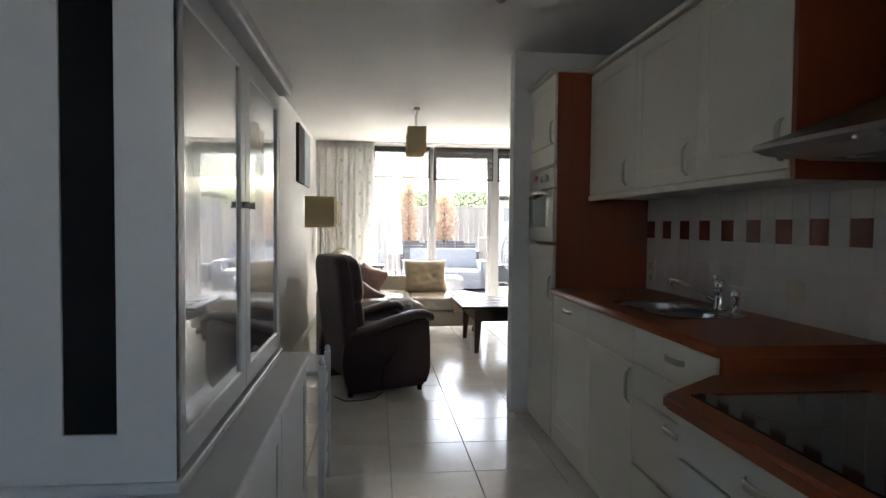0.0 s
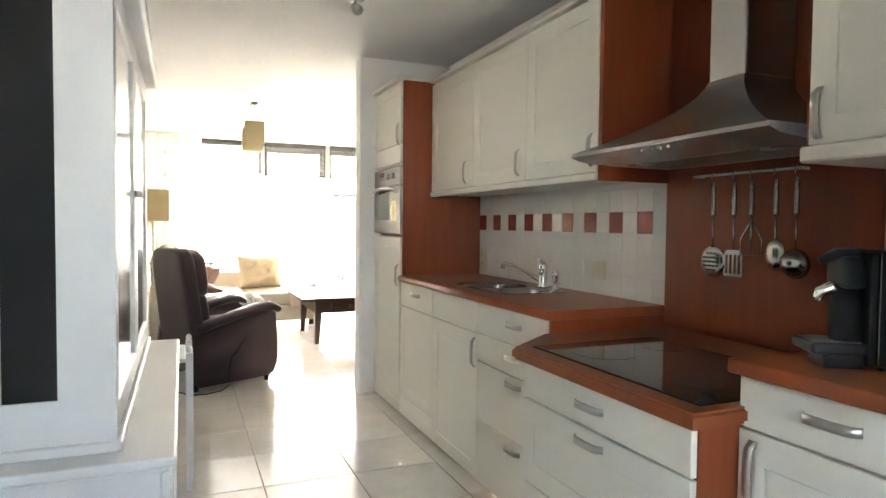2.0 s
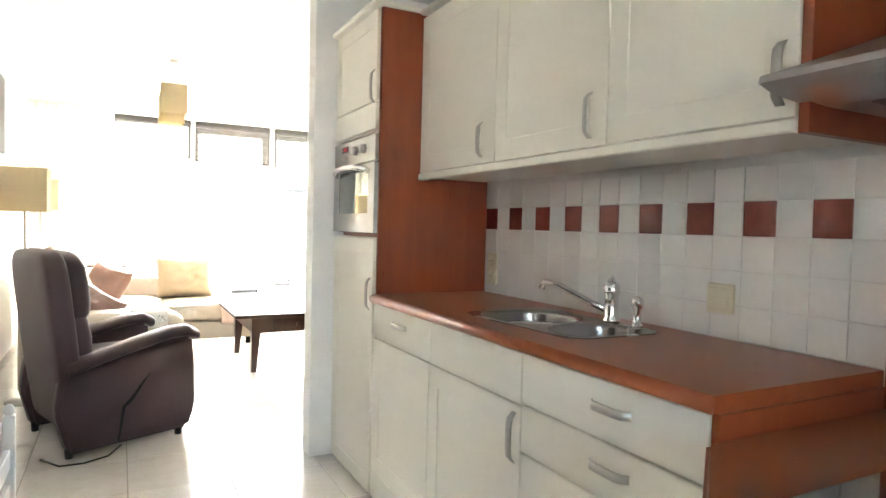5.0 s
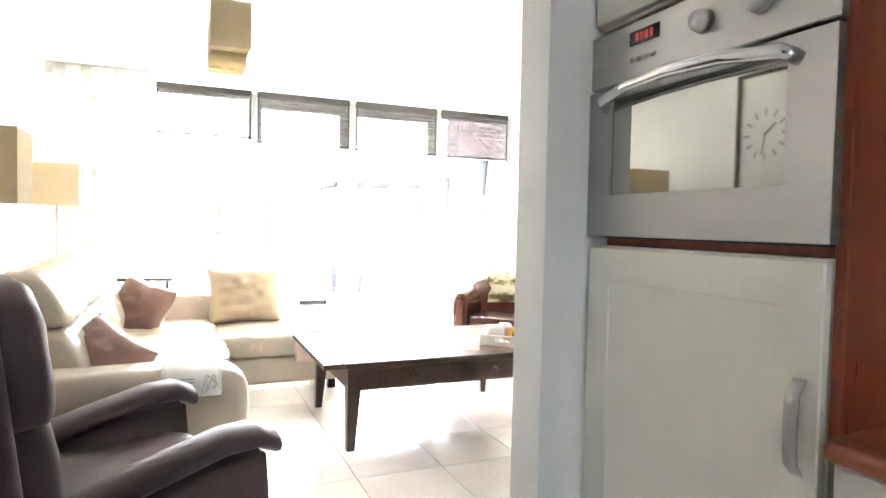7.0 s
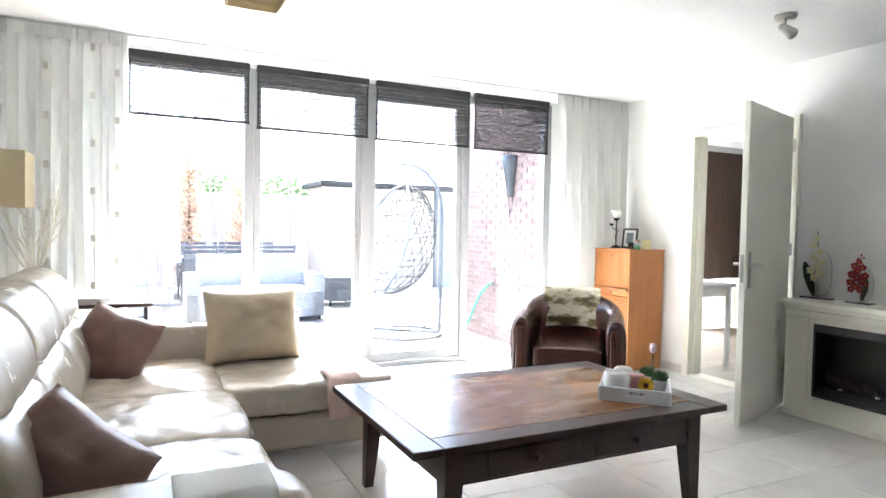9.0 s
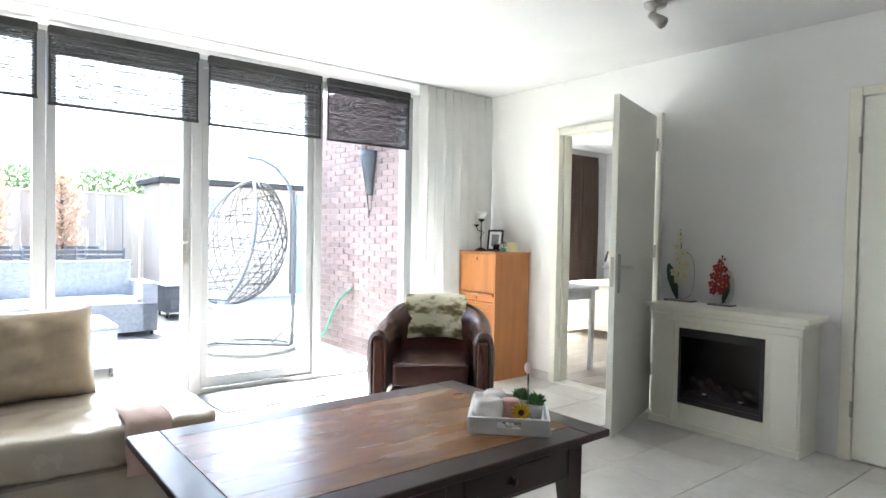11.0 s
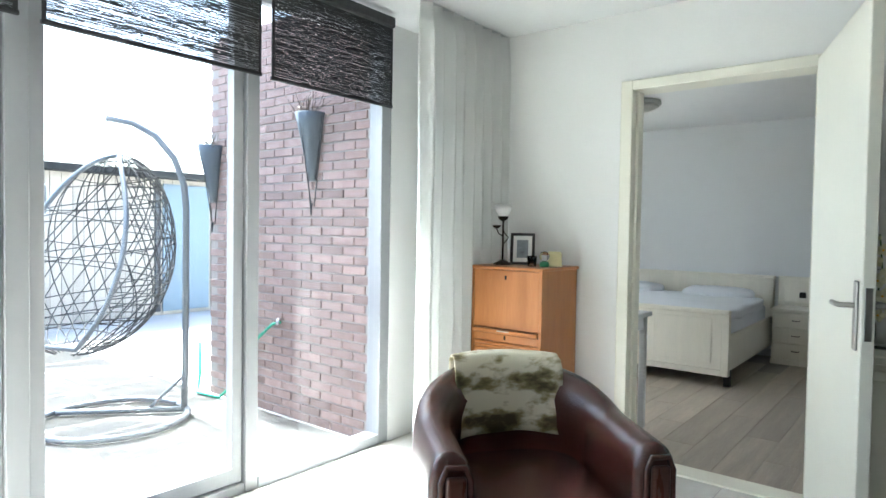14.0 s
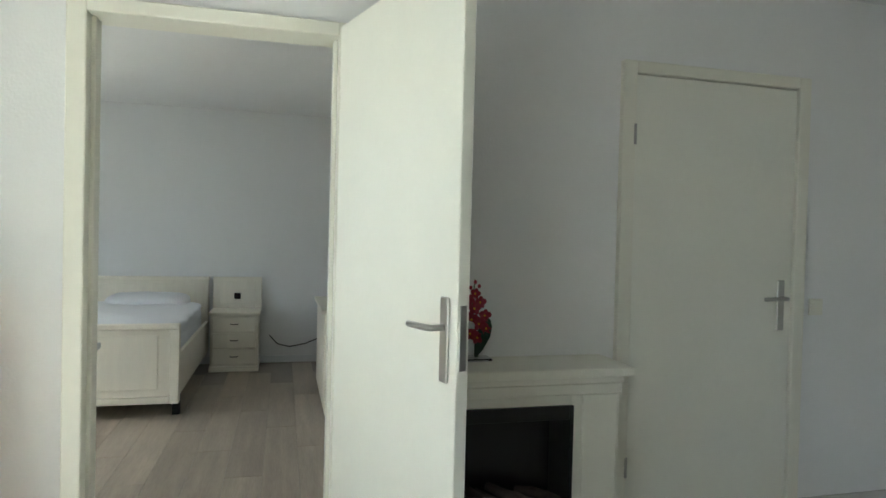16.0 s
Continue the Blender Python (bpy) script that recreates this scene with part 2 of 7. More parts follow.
CURTAIN = see_through("white_curtain", (0.84, 0.84, 0.82), 0, 0.50)
BEDWALL = mat("pale_grey_wall_paint", (0.70, 0.70, 0.69), 0.85, var=0.02, scale=1.2, fine=90, bump=0.2)
BEDCEIL = mat("white_ceiling_paint", (0.76, 0.76, 0.75), 0.9, var=0.02, scale=2.0, fine=70, bump=0.3)
CURTAIN_B = see_through("brown_curtain", (0.10, 0.065, 0.05), 0, 0.2)
BLACK = mat("matt_black", (0.012, 0.012, 0.012), 0.7, var=0.2, bump=0.1)

# ---- setting ----
X0, X1, Y0, Y1, H = -0.28, 4.98, -1.5, 10.0, 2.52


def structure(ob, label=""):
    return tagged(ob, label, "", "", "structure")


def slab(name, material, x0, x1, y0, y1, z0, z1, label=""):
    return structure(box(name, None, material, x0, x1, y0, y1, z0, z1, 0.0), label)


slab("floor_kitchen", GROUT, X0 - 0.1, 2.6, Y0 - 0.1, 4.76, -0.12, -0.006, "light grey-beige ceramic tile floor with dark joints")
floor = slab("floor", GROUT, X0 - 0.1, X1 + 0.0, 4.76, Y1 + 0.05, -0.12, -0.006, "light grey-beige ceramic tile floor with dark joints")
slab("floor_beyond", GROUT, 2.6, 9.3, Y0 - 0.1, 6.4, -0.12, -0.05, "plain floor beyond the kitchen wall")
slab("wall_beyond", WALL, 2.6, 9.3, Y0 - 0.2, Y0, -0.1, H, "plain outer wall beyond the kitchen")
slab("wall_beyond_side", WALL, 9.0, 9.3, Y0, 6.4, -0.1, H, "plain outer wall beyond the kitchen")
slab("ceiling_beyond", CEIL, X1 + 0.06, 9.3, Y0 - 0.2, 6.4, H, H + 0.2, "plain ceiling beyond the kitchen")
slab("ceiling", CEIL, X0 - 0.3, X1 + 0.06, Y0 - 0.3, Y1 + 0.1, H, H + 0.2, "white stippled plaster ceiling")
slab("wall_west", WALL, X0 - 0.3, X0, Y0 - 0.3, Y1 + 0.3, -0.1, H, "white painted wall")
bm = bmesh.new()
for x0, x1, z0, z1 in ((X0, 0.05, -0.1, H), (1.35, 2.6, -0.1, H), (0.05, 1.35, -0.1, 1.05), (0.05, 1.35, 2.2, H)):
    add_box(bm, x0, x1, Y0 - 0.2, Y0, z0, z1)
structure(part("wall_south", bm, WALL), "white painted wall with the kitchen window")
w2 = structure(new("window_2"), "white kitchen window behind the start of the walk")
for x in (0.08, 0.70, 1.32):
    box("post", w2, WHITE, x - 0.03, x + 0.03, Y0 - 0.13, Y0 - 0.06, 1.05, 2.2, 0.003)
for z in (1.08, 2.17):
    for a, b in ((0.11, 0.67), (0.73, 1.29)):
        box("rail", w2, WHITE, a, b, Y0 - 0.13, Y0 - 0.06, z - 0.03, z + 0.03, 0.003)
for a, b in ((0.105, 0.675), (0.725, 1.295)):
    box("pane", w2, GLASS, a, b, Y0 - 0.10, Y0 - 0.092, 1.105, 2.145, 0).visible_shadow = False
slab("wall_kitchen", WALL, 2.245, 2.6, Y0, 4.75, -0.1, H, "white painted kitchen wall")
slab("wall_kitchen_end", WALL, 1.56, 2.245, 0.50, 0.85, -0.1, H, "white painted wall end beside the worktop")
slab("wall_partition", WALL, 1.535, X1, 4.765, 4.893, -0.1, H, "white painted partition wall")

# east wall with the bedroom door and the shut closet door
DY0, DY1, DH = 7.86, 8.755, 2.085
CY0, CY1, CH = 5.68, 6.56, 2.06
bm = bmesh.new()
for y0, y1, z0, z1 in ((4.87, CY0, -0.1, H), (CY0, CY1, CH, H), (CY1, DY0, -0.1, H), (DY0, DY1, DH, H), (DY1, Y1 + 0.3, -0.1, H)):
    add_box(bm, X1, X1 + 0.12, y0, y1, z0, z1)
structure(part("wall_east", bm, WALL), "white painted wall with door openings")


def door_frame(name, y0, y1, h, label):
    f = structure(new(name), label)
    for a, b in ((y0 - 0.062, y0 + 0.004), (y1 - 0.004, y1 + 0.062)):
        box("jamb", f, TRIM, X1 - 0.03, X1 + 0.14, a, b, -0.004, h + 0.05, 0.004)
    box("head", f, TRIM, X1 - 0.03, X1 + 0.14, y0 + 0.004, y1 - 0.004, h - 0.004, h + 0.05, 0.004)
    for a, b in ((y0 + 0.004, y0 + 0.02), (y1 - 0.02, y1 - 0.004)):
        box("stop", f, TRIM, X1 + 0.03, X1 + 0.10, a, b, 0, h - 0.004, 0.002)
    return f


door_frame("door_frame_1", DY0, DY1, DH, "cream painted wooden door frame of the bedroom")
door_frame("door_frame_2", CY0, CY1, CH, "cream painted wooden door frame of the closet")
structure(box("threshold", None, TRIM, X1 - 0.02, X1 + 0.13, DY0, DY1, -0.01, 0.012, 0.003), "pale door threshold strip")


def lever(parent, face, y, side, x_out):
    """A lever with its long plate; x_out: which way it sticks out, side: where the grip points."""
    box("plate", parent, NICKEL, face, face + x_out * 0.009, y - 0.021, y + 0.021, 0.90, 1.14, 0.004, "satin nickel lever plate")
    tube("lever", parent, NICKEL, [(face, y, 1.055), (face + x_out * 0.05, y, 1.055), (face + x_out * 0.056, y + side * 0.02, 1.055), (face + x_out * 0.05, y + side * 0.125, 1.052)], 0.0095, 10, "satin nickel door lever")


# the open bedroom door, hinged at its near jamb, swung into the room
door = thing("door_1", "cream painted flush door, standing open", "door", (X1 - 0.055, 7.845, 0.0), 108.0)
door["kind"] = "structure"
# local: x along thickness, y along the leaf
box("leaf", door, DOORP, -0.02, 0.02, 0.006, 0.856, 0.012, 2.105, 0.003)
lever(door, 0.02, 0.80, -1, 1)
lever(door, -0.02, 0.80, -1, -1)
box("latch_plate", door, NICKEL, -0.011, 0.011, 0.8555, 0.858, 0.94, 1.12, 0.001, "steel latch plate on the door edge")
for z in (0.25, 1.1, 1.86):
    tube("hinge", door, NICKEL, [(-0.024, 0.0, z), (-0.024, 0.0, z + 0.09)], 0.009, 8, "steel door hinge")

closet = thing("door_2", "cream painted flush closet door, shut", "door", (X1 + 0.02, CY0, 0.0))
closet["kind"] = "structure"
box("leaf", closet, DOORP, -0.035, 0.005, 0.006, CY1 - CY0 - 0.006, 0.01, CH - 0.008, 0.003)
lever(closet, -0.035, 0.07, 1, -1)
for z in (0.25, 1.74):
    tube("hinge", closet, NICKEL, [(-0.045, CY1 - CY0 + 0.0, z), (-0.045, CY1 - CY0 + 0.0, z + 0.09)], 0.009, 8, "steel door hinge")
sw = thing("light_switch", "cream plastic light switch on the wall", "switch", (X1, 5.53, 1.01))
box("plate", sw, TRIM, -0.012, 0.0, -0.04, 0.04, -0.04, 0.04, 0.003)
box("rocker", sw, TRIM, -0.018, -0.0121, -0.028, 0.028, -0.028, 0.028, 0.002)

# north front: a glass front from wall to curtain
WY = 10.05
slab("wall_north_right", WALL, 4.345, X1 + 0.12, Y1, Y1 + 0.11, -0.1, H, "white painted wall beside the window")
slab("wall_north_left", WALL, X0, 0.42, Y1, Y1 + 0.3, -0.1, H, "white painted wall beside the window")
slab("lintel", WALL, 0.42, 4.345, Y1, Y1 + 0.3, 2.49, H + 0.02, "white painted strip above the window")
win = structure(new("window_1"), "full-height aluminium garden window with a glazed door")
POSTS = [0.46, 1.42, 2.40, 3.385, 4.305]
for i, x in enumerate(POSTS):
    w = 0.035 if i in (1, 3) else 0.04
    box("post", win, ALU, x - w, x + w, WY - 0.05, WY + 0.06, 0.0, 2.49, 0.004)
for i in range(4):
    a, b = POSTS[i] + 0.04, POSTS[i + 1] - 0.04
    box("sill_rail", win, ALU, a, b, WY - 0.05, WY + 0.06, 0.0, 0.06 if i == 3 else 0.05, 0.004)
    box("top_rail", win, ALU, a, b, WY - 0.05, WY + 0.06, 2.43, 2.49, 0.004)
    if i in (1, 2):
        bm = bmesh.new()
        add_ring(bm, -0.03, 0.03, -(b - a) / 2 + 0.002, (b - a) / 2 - 0.002, 0.055, 2.425, (0.053, 0.075, 0.065), 0.003)
        bm.transform(pose((a + b) / 2, WY, 0, 0, 0, 90))
        part("sash", bm, ALU, win)
        pa, pb, z0, z1 = a + 0.05, b - 0.05, 0.125, 2.365
    else:
        pa, pb, z0, z1 = a - 0.002, b + 0.002, 0.055, 2.435
    g = box("pane", win, GLASS, pa, pb, WY - 0.004, WY + 0.004, z0, z1, 0.0)
    g.visible_shadow = False
box("lock_plate", win, NICKEL, 2.305, 2.335, WY - 0.042, WY - 0.03, 0.98, 1.24, 0.003, "steel lock plate of the garden door")
tube("door_lever", win, NICKEL, [(2.32, WY - 0.04, 1.14), (2.32, WY - 0.09, 1.14), (2.30, WY - 0.095, 1.14), (2.19, WY - 0.09, 1.135)], 0.009, 10, "steel lever of the garden door")
structure(box("curtain_rail", None, WHITE, X0 + 0.02, X1 - 0.03, 9.575, 9.60, H - 0.02, H - 0.001, 0.003), "slim white curtain rail on the ceiling")

# skirting tiles
structure(box("baseboard_east", None, TILE, X1 - 0.012, X1, 4.87, CY0 - 0.056, 0, 0.07, 0.002), "tile skirting")
structure(box("baseboard_east_far", None, TILE, X1 - 0.012, X1, DY1 + 0.056, Y1, 0, 0.07, 0.002), "tile skirting")

# floor tiles
TX, TY, TP = 0.668, 3.30, 0.4485


def tile_floor(parent, x0, x1, y0, y1, skip=None):
    shared = {}
    i0, i1 = math.floor((x0 - TX) / TP), math.ceil((x1 - TX) / TP)
    j0, j1 = math.floor((y0 - TY) / TP), math.ceil((y1 - TY) / TP)
    for i in range(i0, i1):
        for j in range(j0, j1):
            a, b = max(x0, TX + i * TP + 0.002), min(x1, TX + (i + 1) * TP - 0.002)
            c, d = max(y0, TY + j * TP + 0.002), min(y1, TY + (j + 1) * TP - 0.002)
            if b - a < 0.03 or d - c < 0.03 or (skip and skip((a + b) / 2, (c + d) / 2)):
                continue
            key = (round(b - a, 3), round(d - c, 3))
            if key not in shared:
                bm = bmesh.new()
                w, h = (b - a) / 2, (d - c) / 2
                add_box(bm, -w, w, -h, h, -0.010, 0.0, 0.0015)
                me = bpy.data.meshes.new("tile")
                bmesh.ops.recalc_face_normals(bm, faces=bm.faces)
                bm.to_mesh(me)
                bm.free()
                me.materials.append(TILE)
                shared[key] = me
            t = new("tile", shared[key])
            t.location = ((a + b) / 2, (c + d) / 2, 0)
            t.parent = parent

# ---- kitchen ----
BX, KW = 1.672, 2.245


def handle(parent, x, y, z, length=0.15, upright=False):
    """A flat bow handle on a front that faces -x."""
    n = 9
    pts = []
    for i in range(n):
        u = i / (n - 1)
        s = (u - 0.5) * length
        d = 0.017 * (1 - abs(2 * u - 1) ** 9) + 0.003 + 0.0035 * (1 - (2 * u - 1) ** 2)
        pts.append((s, d))
    bm = bmesh.new()
    rows = []
    for s, d in pts:
        for_pt = []
        for o, w in ((0.0, -0.0105), (0.0, 0.0105), (0.007, 0.0105), (0.007, -0.0105)):
            dd = max(d - o, 0.0)
            for_pt.append(bm.verts.new((x - dd, y + w, z + s) if upright else (x - dd, y + s, z + w)))
        rows.append(for_pt)
    for a, b in zip(rows, rows[1:]):
        for k in range(4):
            bm.faces.new((a[k], a[(k + 1) % 4], b[(k + 1) % 4], b[k]))
    bm.faces.new(rows[0][::-1])
    bm.faces.new(rows[-1])
    return part("handle", bm, NICKEL, parent, "satin nickel bow handle", True)


def front(parent, name, x, y0, y1, z0, z1, framed=True, hand=None):
    """A cabinet front that faces -x, with a raised frame round a sunk panel; hand: (y, z, upright)."""
    bm = bmesh.new()
    y0, y1, z0, z1 = y0 + 0.0015, y1 - 0.0015, z0 + 0.0015, z1 - 0.0015
    f = 0.075
    if framed and (z1 - z0) > 0.25:
        add_ring(bm, x - 0.019, x, y0, y1, z0, z1, f, 0.0025)
        d = part(name, bm, CREAM, parent)
        box("panel", d, CREAM, x - 0.0155, x - 0.002, y0 + f - 0.004, y1 - f + 0.004, z0 + f - 0.004, z1 - f + 0.004, 0.002)
    else:
        add_box(bm, x - 0.019, x, y0, y1, z0, z1, 0.003)
        d = part(name, bm, CREAM, parent)
    if hand:
        handle(d, x - 0.019, hand[0], hand[1], 0.15 if hand[2] else 0.13, hand[2])
    return d


def base_unit(label, y0, y1, top=0.9, x=BX, back=KW - 0.004):
    u = thing("base_cabinet", label, "cabinet", (0, 0, 0), 0, "kitchen base cabinets")
    box("body", u, CREAM, x, back, y0 + 0.001, y1 - 0.001, 0.10, top, 0.002)
    box("plinth", u, CREAM, x + 0.002, back, y0 + 0.001, y1 - 0.001, 0.0, 0.0995, 0.0)
    return u


TOP = 0.94
# tall oven unit
tall = thing("tall_cabinet", "tall cream cabinet holding a built-in oven", "cabinet")
box("side_panel", tall, CHERRY, BX - 0.004, KW - 0.004, 4.158, 4.178, 0.9, 2.235, 0.002, "cherry side panel")
box("body", tall, CREAM, BX, KW - 0.004, 4.178, 4.758, 0.10, 1.195, 0.002)
box("upper_body", tall, CREAM, BX, KW - 0.004, 4.178, 4.758, 1.685, 2.215, 0.002)
box("oven_niche", tall, CHERRY, BX + 0.03, KW - 0.004, 4.178, 4.758, 1.195, 1.685, 0.002)
box("plinth", tall, CREAM, BX + 0.002, KW - 0.004, 4.178, 4.758, 0, 0.0995, 0)
box("cornice", tall, CREAM, BX - 0.05, KW - 0.004, 4.15, 4.764, 2.236, 2.262, 0.006)
front(tall, "door", BX, 4.18, 4.76, 0.012, 1.193, True, (4.212, 0.935, True))
front(tall, "filler", BX, 4.18, 4.76, 1.69, 1.815, False)
front(tall, "door", BX, 4.18, 4.76, 1.818, 2.234, True, (4.205, 1.886, True))

oven = thing("built_in_oven", "compact stainless steel built-in oven with a mirrored glass door", "oven", (BX, 4.469, 1.213))
box("body", oven, BLACKP, 0.002, 0.45, -0.27, 0.27, 0.0, 0.44, 0.003, "black oven housing")
OVENSTEEL = mat("oven_steel", (0.38, 0.375, 0.365), 0.38, 1.0, var=0.04, scale=3, fine=80, stretch=(1, 1, 12), bump=0.03)
box("control_panel", oven, OVENSTEEL, -0.022, 0.0015, -0.296, 0.296, 0.335, 0.455, 0.003, "steel control panel")
bm = bmesh.new()
add_ring(bm, -0.024, 0.0015, -0.296, 0.296, 0.004, 0.328, (0.081, 0.091, 0.023), 0.001)
odoor = part("oven_door", bm, OVENSTEEL, oven, "steel oven door")
MIRROR = mat("oven_mirror_glass", (0.42, 0.43, 0.40), 0.03, 0.9, var=0.02, bump=0, rvar=0.01)
box("oven_window", odoor, MIRROR, -0.020, 0.001, -0.216, 0.216, 0.094, 0.306, 0.0, "mirrored dark oven window")
tube("oven_handle", odoor, CHROME, [(-0.02, -0.235, 0.288), (-0.045, -0.22, 0.300), (-0.062, -0.12, 0.312), (-0.068, 0.0, 0.316), (-0.062, 0.12, 0.312), (-0.045, 0.22, 0.300), (-0.02, 0.235, 0.288)], 0.013, 10, "bowed chrome oven handle")
for y in (-0.16, -0.04):
    bm = bmesh.new()
    add_tube(bm, [(-0.022, y, 0.40), (-0.044, y, 0.40)], [0.022, 0.019], 18)
    part("knob", bm, STEEL, oven, "round steel oven knob", True)
box("display", oven, BLACKGLASS, -0.0235, -0.020, 0.075, 0.165, 0.405, 0.435, 0.001, "black clock display")
RED = glow("red_digits", (0.35, 0.02, 0.03), 0.012)
for k in range(4):
    box("digit", oven, RED, -0.0245, -0.0232, 0.093 + k * 0.014, 0.102 + k * 0.014, 0.412, 0.428, 0.0, "glowing red digit")
for k in range(4):
    tube("button", oven, NICKEL, [(-0.022, 0.09 + k * 0.022, 0.375), (-0.028, 0.09 + k * 0.022, 0.375)], 0.006, 8)

# base units along the wall
u1 = base_unit("cream base cabinet with a drawer above a dishwasher panel", 3.58, 4.157)
front(u1, "drawer", BX, 3.58, 4.157, 0.745, 0.90, False, (3.855, 0.838, False))
front(u1, "door", BX, 3.58, 4.157, 0.137, 0.742, True)
front(u1, "kick_panel", BX, 3.58, 4.157, 0.012, 0.134, False)
u2 = base_unit("cream sink base cabinet with one door", 2.98, 3.58)
front(u2, "filler", BX, 2.98, 3.58, 0.745, 0.90, False)
front(u2, "door", BX, 2.98, 3.58, 0.012, 0.742, True, (3.012, 0.644, True))
u3 = base_unit("cream base cabinet with four drawers", 2.345, 2.98)
for z0, z1, zh in ((0.752, 0.90, 0.835), (0.612, 0.749, 0.69), (0.325, 0.609, 0.572), (0.012, 0.322, 0.28)):
    front(u3, "drawer", BX, 2.345, 2.98, z0, z1, False, (2.615, zh, False))

wt = thing("worktop", "cherry laminate worktop with rounded front edge", "worktop")
SX0, SX1, SY0, SY1 = 1.765, 2.115, 2.915, 3.495
bm = bmesh.new()
add_ring(bm, 0.902, TOP, 1.648, KW - 0.012, 2.33, 4.156, (SX0 - 1.648, SY0 - 2.33, 4.156 - SY1))
bm.transform(Matrix(((0, 1, 0, 0), (0, 0, 1, 0), (1, 0, 0, 0), (0, 0, 0, 1))))
for v in bm.verts:
    if abs(v.co.x - (KW - 0.012 - (SX0 - 1.648))) < 0.001:
        v.co.x = SX1
part("top", bm, CHERRY_TOP, wt)
tube("front_edge", wt, CHERRY_TOP, [(1.648, 2.331, 0.921), (1.648, 4.155, 0.921)], 0.0188, 12)
box("end_panel", wt, CHERRY, 1.66, KW - 0.012, 2.325, 2.344, 0.0, 0.9015, 0.001, "cherry end panel under the worktop")

sink = thing("kitchen_sink", "stainless steel inset sink with two bowls", "sink", (1.95, 3.21, TOP))


def bowl_ring(cx, cy, rx, ry, s, z, n=36, p=2.9):
    out = []
    for i in range(n):
        a = 2 * math.pi * i / n
        c, d = math.cos(a), math.sin(a)
        q = (abs(c) ** p + abs(d) ** p) ** (-1 / p)
        out.append((cx + c * q * rx * s, cy + d * q * ry * s, z))
    return out


SINKM = mat("sink_steel", (0.30, 0.29, 0.28), 0.27, 1.0, var=0.03, bump=0.0, rvar=0.03)
BOWLS = ((-0.02, 0.115, 0.165, 0.165, 0.15), (0.0, -0.185, 0.15, 0.105, 0.11))
for cx, cy, rx, ry, depth in BOWLS:
    bm = bmesh.new()
    prev = None
    for s, z in ((1.0, 0.0035), (0.975, 0.001), (0.95, -0.012), (0.90, -depth * 0.75), (0.84, -depth * 0.95), (0.70, -depth), (0.12, -depth - 0.004)):
        cur = [bm.verts.new(q) for q in bowl_ring(cx, cy, rx, ry, s, z)]
        if prev:
            for i in range(36):
                bm.faces.new((prev[i], prev[(i + 1) % 36], cur[(i + 1) % 36], cur[i]))
        prev = cur
    bm.faces.new(prev)
    b_ = part("bowl", bm, SINKM, sink, "", True)
    lathe("drain", b_, CHROME, [(0.035, 0), (0.035, 0.004), (0.02, 0.002)], (cx, cy, -depth - 0.0035), 20)
bm = bmesh.new()
edges = []
outer = [bm.verts.new((x, y, 0.0035)) for x, y in ((-0.185, -0.21), (-0.165, -0.285), (-0.12, -0.315), (0.13, -0.315), (0.17, -0.29), (0.18, -0.2), (0.18, 0.22), (0.165, 0.28), (0.12, 0.305), (-0.14, 0.305), (-0.19, 0.28), (-0.208, 0.2), (-0.205, 0.05), (-0.19, -0.05))]
for loop in [outer] + [[bm.verts.new(q) for q in bowl_ring(cx, cy, rx, ry, 1.0, 0.0035)] for cx, cy, rx, ry, depth in BOWLS]:
    for i in range(len(loop)):
        edges.append(bm.edges.new((loop[i], loop[(i + 1) % len(loop)])))
bmesh.ops.triangle_fill(bm, edges=edges, use_beauty=True)
rim_ = part("rim", bm, SINKM, sink)
sl = rim_.modifiers.new("thick", "SOLIDIFY")
sl.thickness, sl.offset = 0.003, -1
tap = thing("kitchen_tap", "chrome mixer tap with a long swivel spout", "tap", (2.115, 3.125, TOP + 0.003))
lathe("base", tap, CHROME, [(0.03, 0), (0.03, 0.01), (0.024, 0.02), (0.024, 0.09), (0.028, 0.10), (0.028, 0.125), (0.015, 0.14)])
tube("spout", tap, CHROME, [(0, 0.0, 0.035), (-0.04, 0.07, 0.065), (-0.10, 0.17, 0.115), (-0.125, 0.21, 0.122), (-0.13, 0.222, 0.095)], [0.012, 0.011, 0.010, 0.011, 0.012], 10)
tube("lever", tap, CHROME, [(0, 0, 0.13), (-0.02, -0.02, 0.148), (-0.06, -0.06, 0.155)], [0.014, 0.012, 0.008], 10)
tap2 = thing("dishwasher_tap", "small chrome appliance tap", "tap", (2.12, 3.01, TOP + 0.003))
lathe("base", tap2, CHROME, [(0.02, 0), (0.02, 0.008), (0.013, 0.015), (0.013, 0.06), (0.02, 0.065), (0.02, 0.09), (0.01, 0.10)])
tube("lever", tap2, CHROME, [(0, 0, 0.08), (-0.03, -0.02, 0.082)], 0.006, 8)

# hob block, deeper and lower, with a slanted corner
HZ = 0.855
hob_u = thing("hob_cabinet", "cream pan-drawer cabinet with cherry side under the hob", "cabinet", (0, 0, 0), 0, "kitchen base cabinets")
bm = bmesh.new()


def prism(bm, pts, z0, z1):
    lo = [bm.verts.new((x, y, z0)) for x, y in pts]
    hi = [bm.verts.new((x, y, z1)) for x, y in pts]
    bm.faces.new(lo[::-1])
    bm.faces.new(hi)
    for i in range(len(pts)):
        j = (i + 1) % len(pts)
        bm.faces.new((lo[i], lo[j], hi[j], hi[i]))


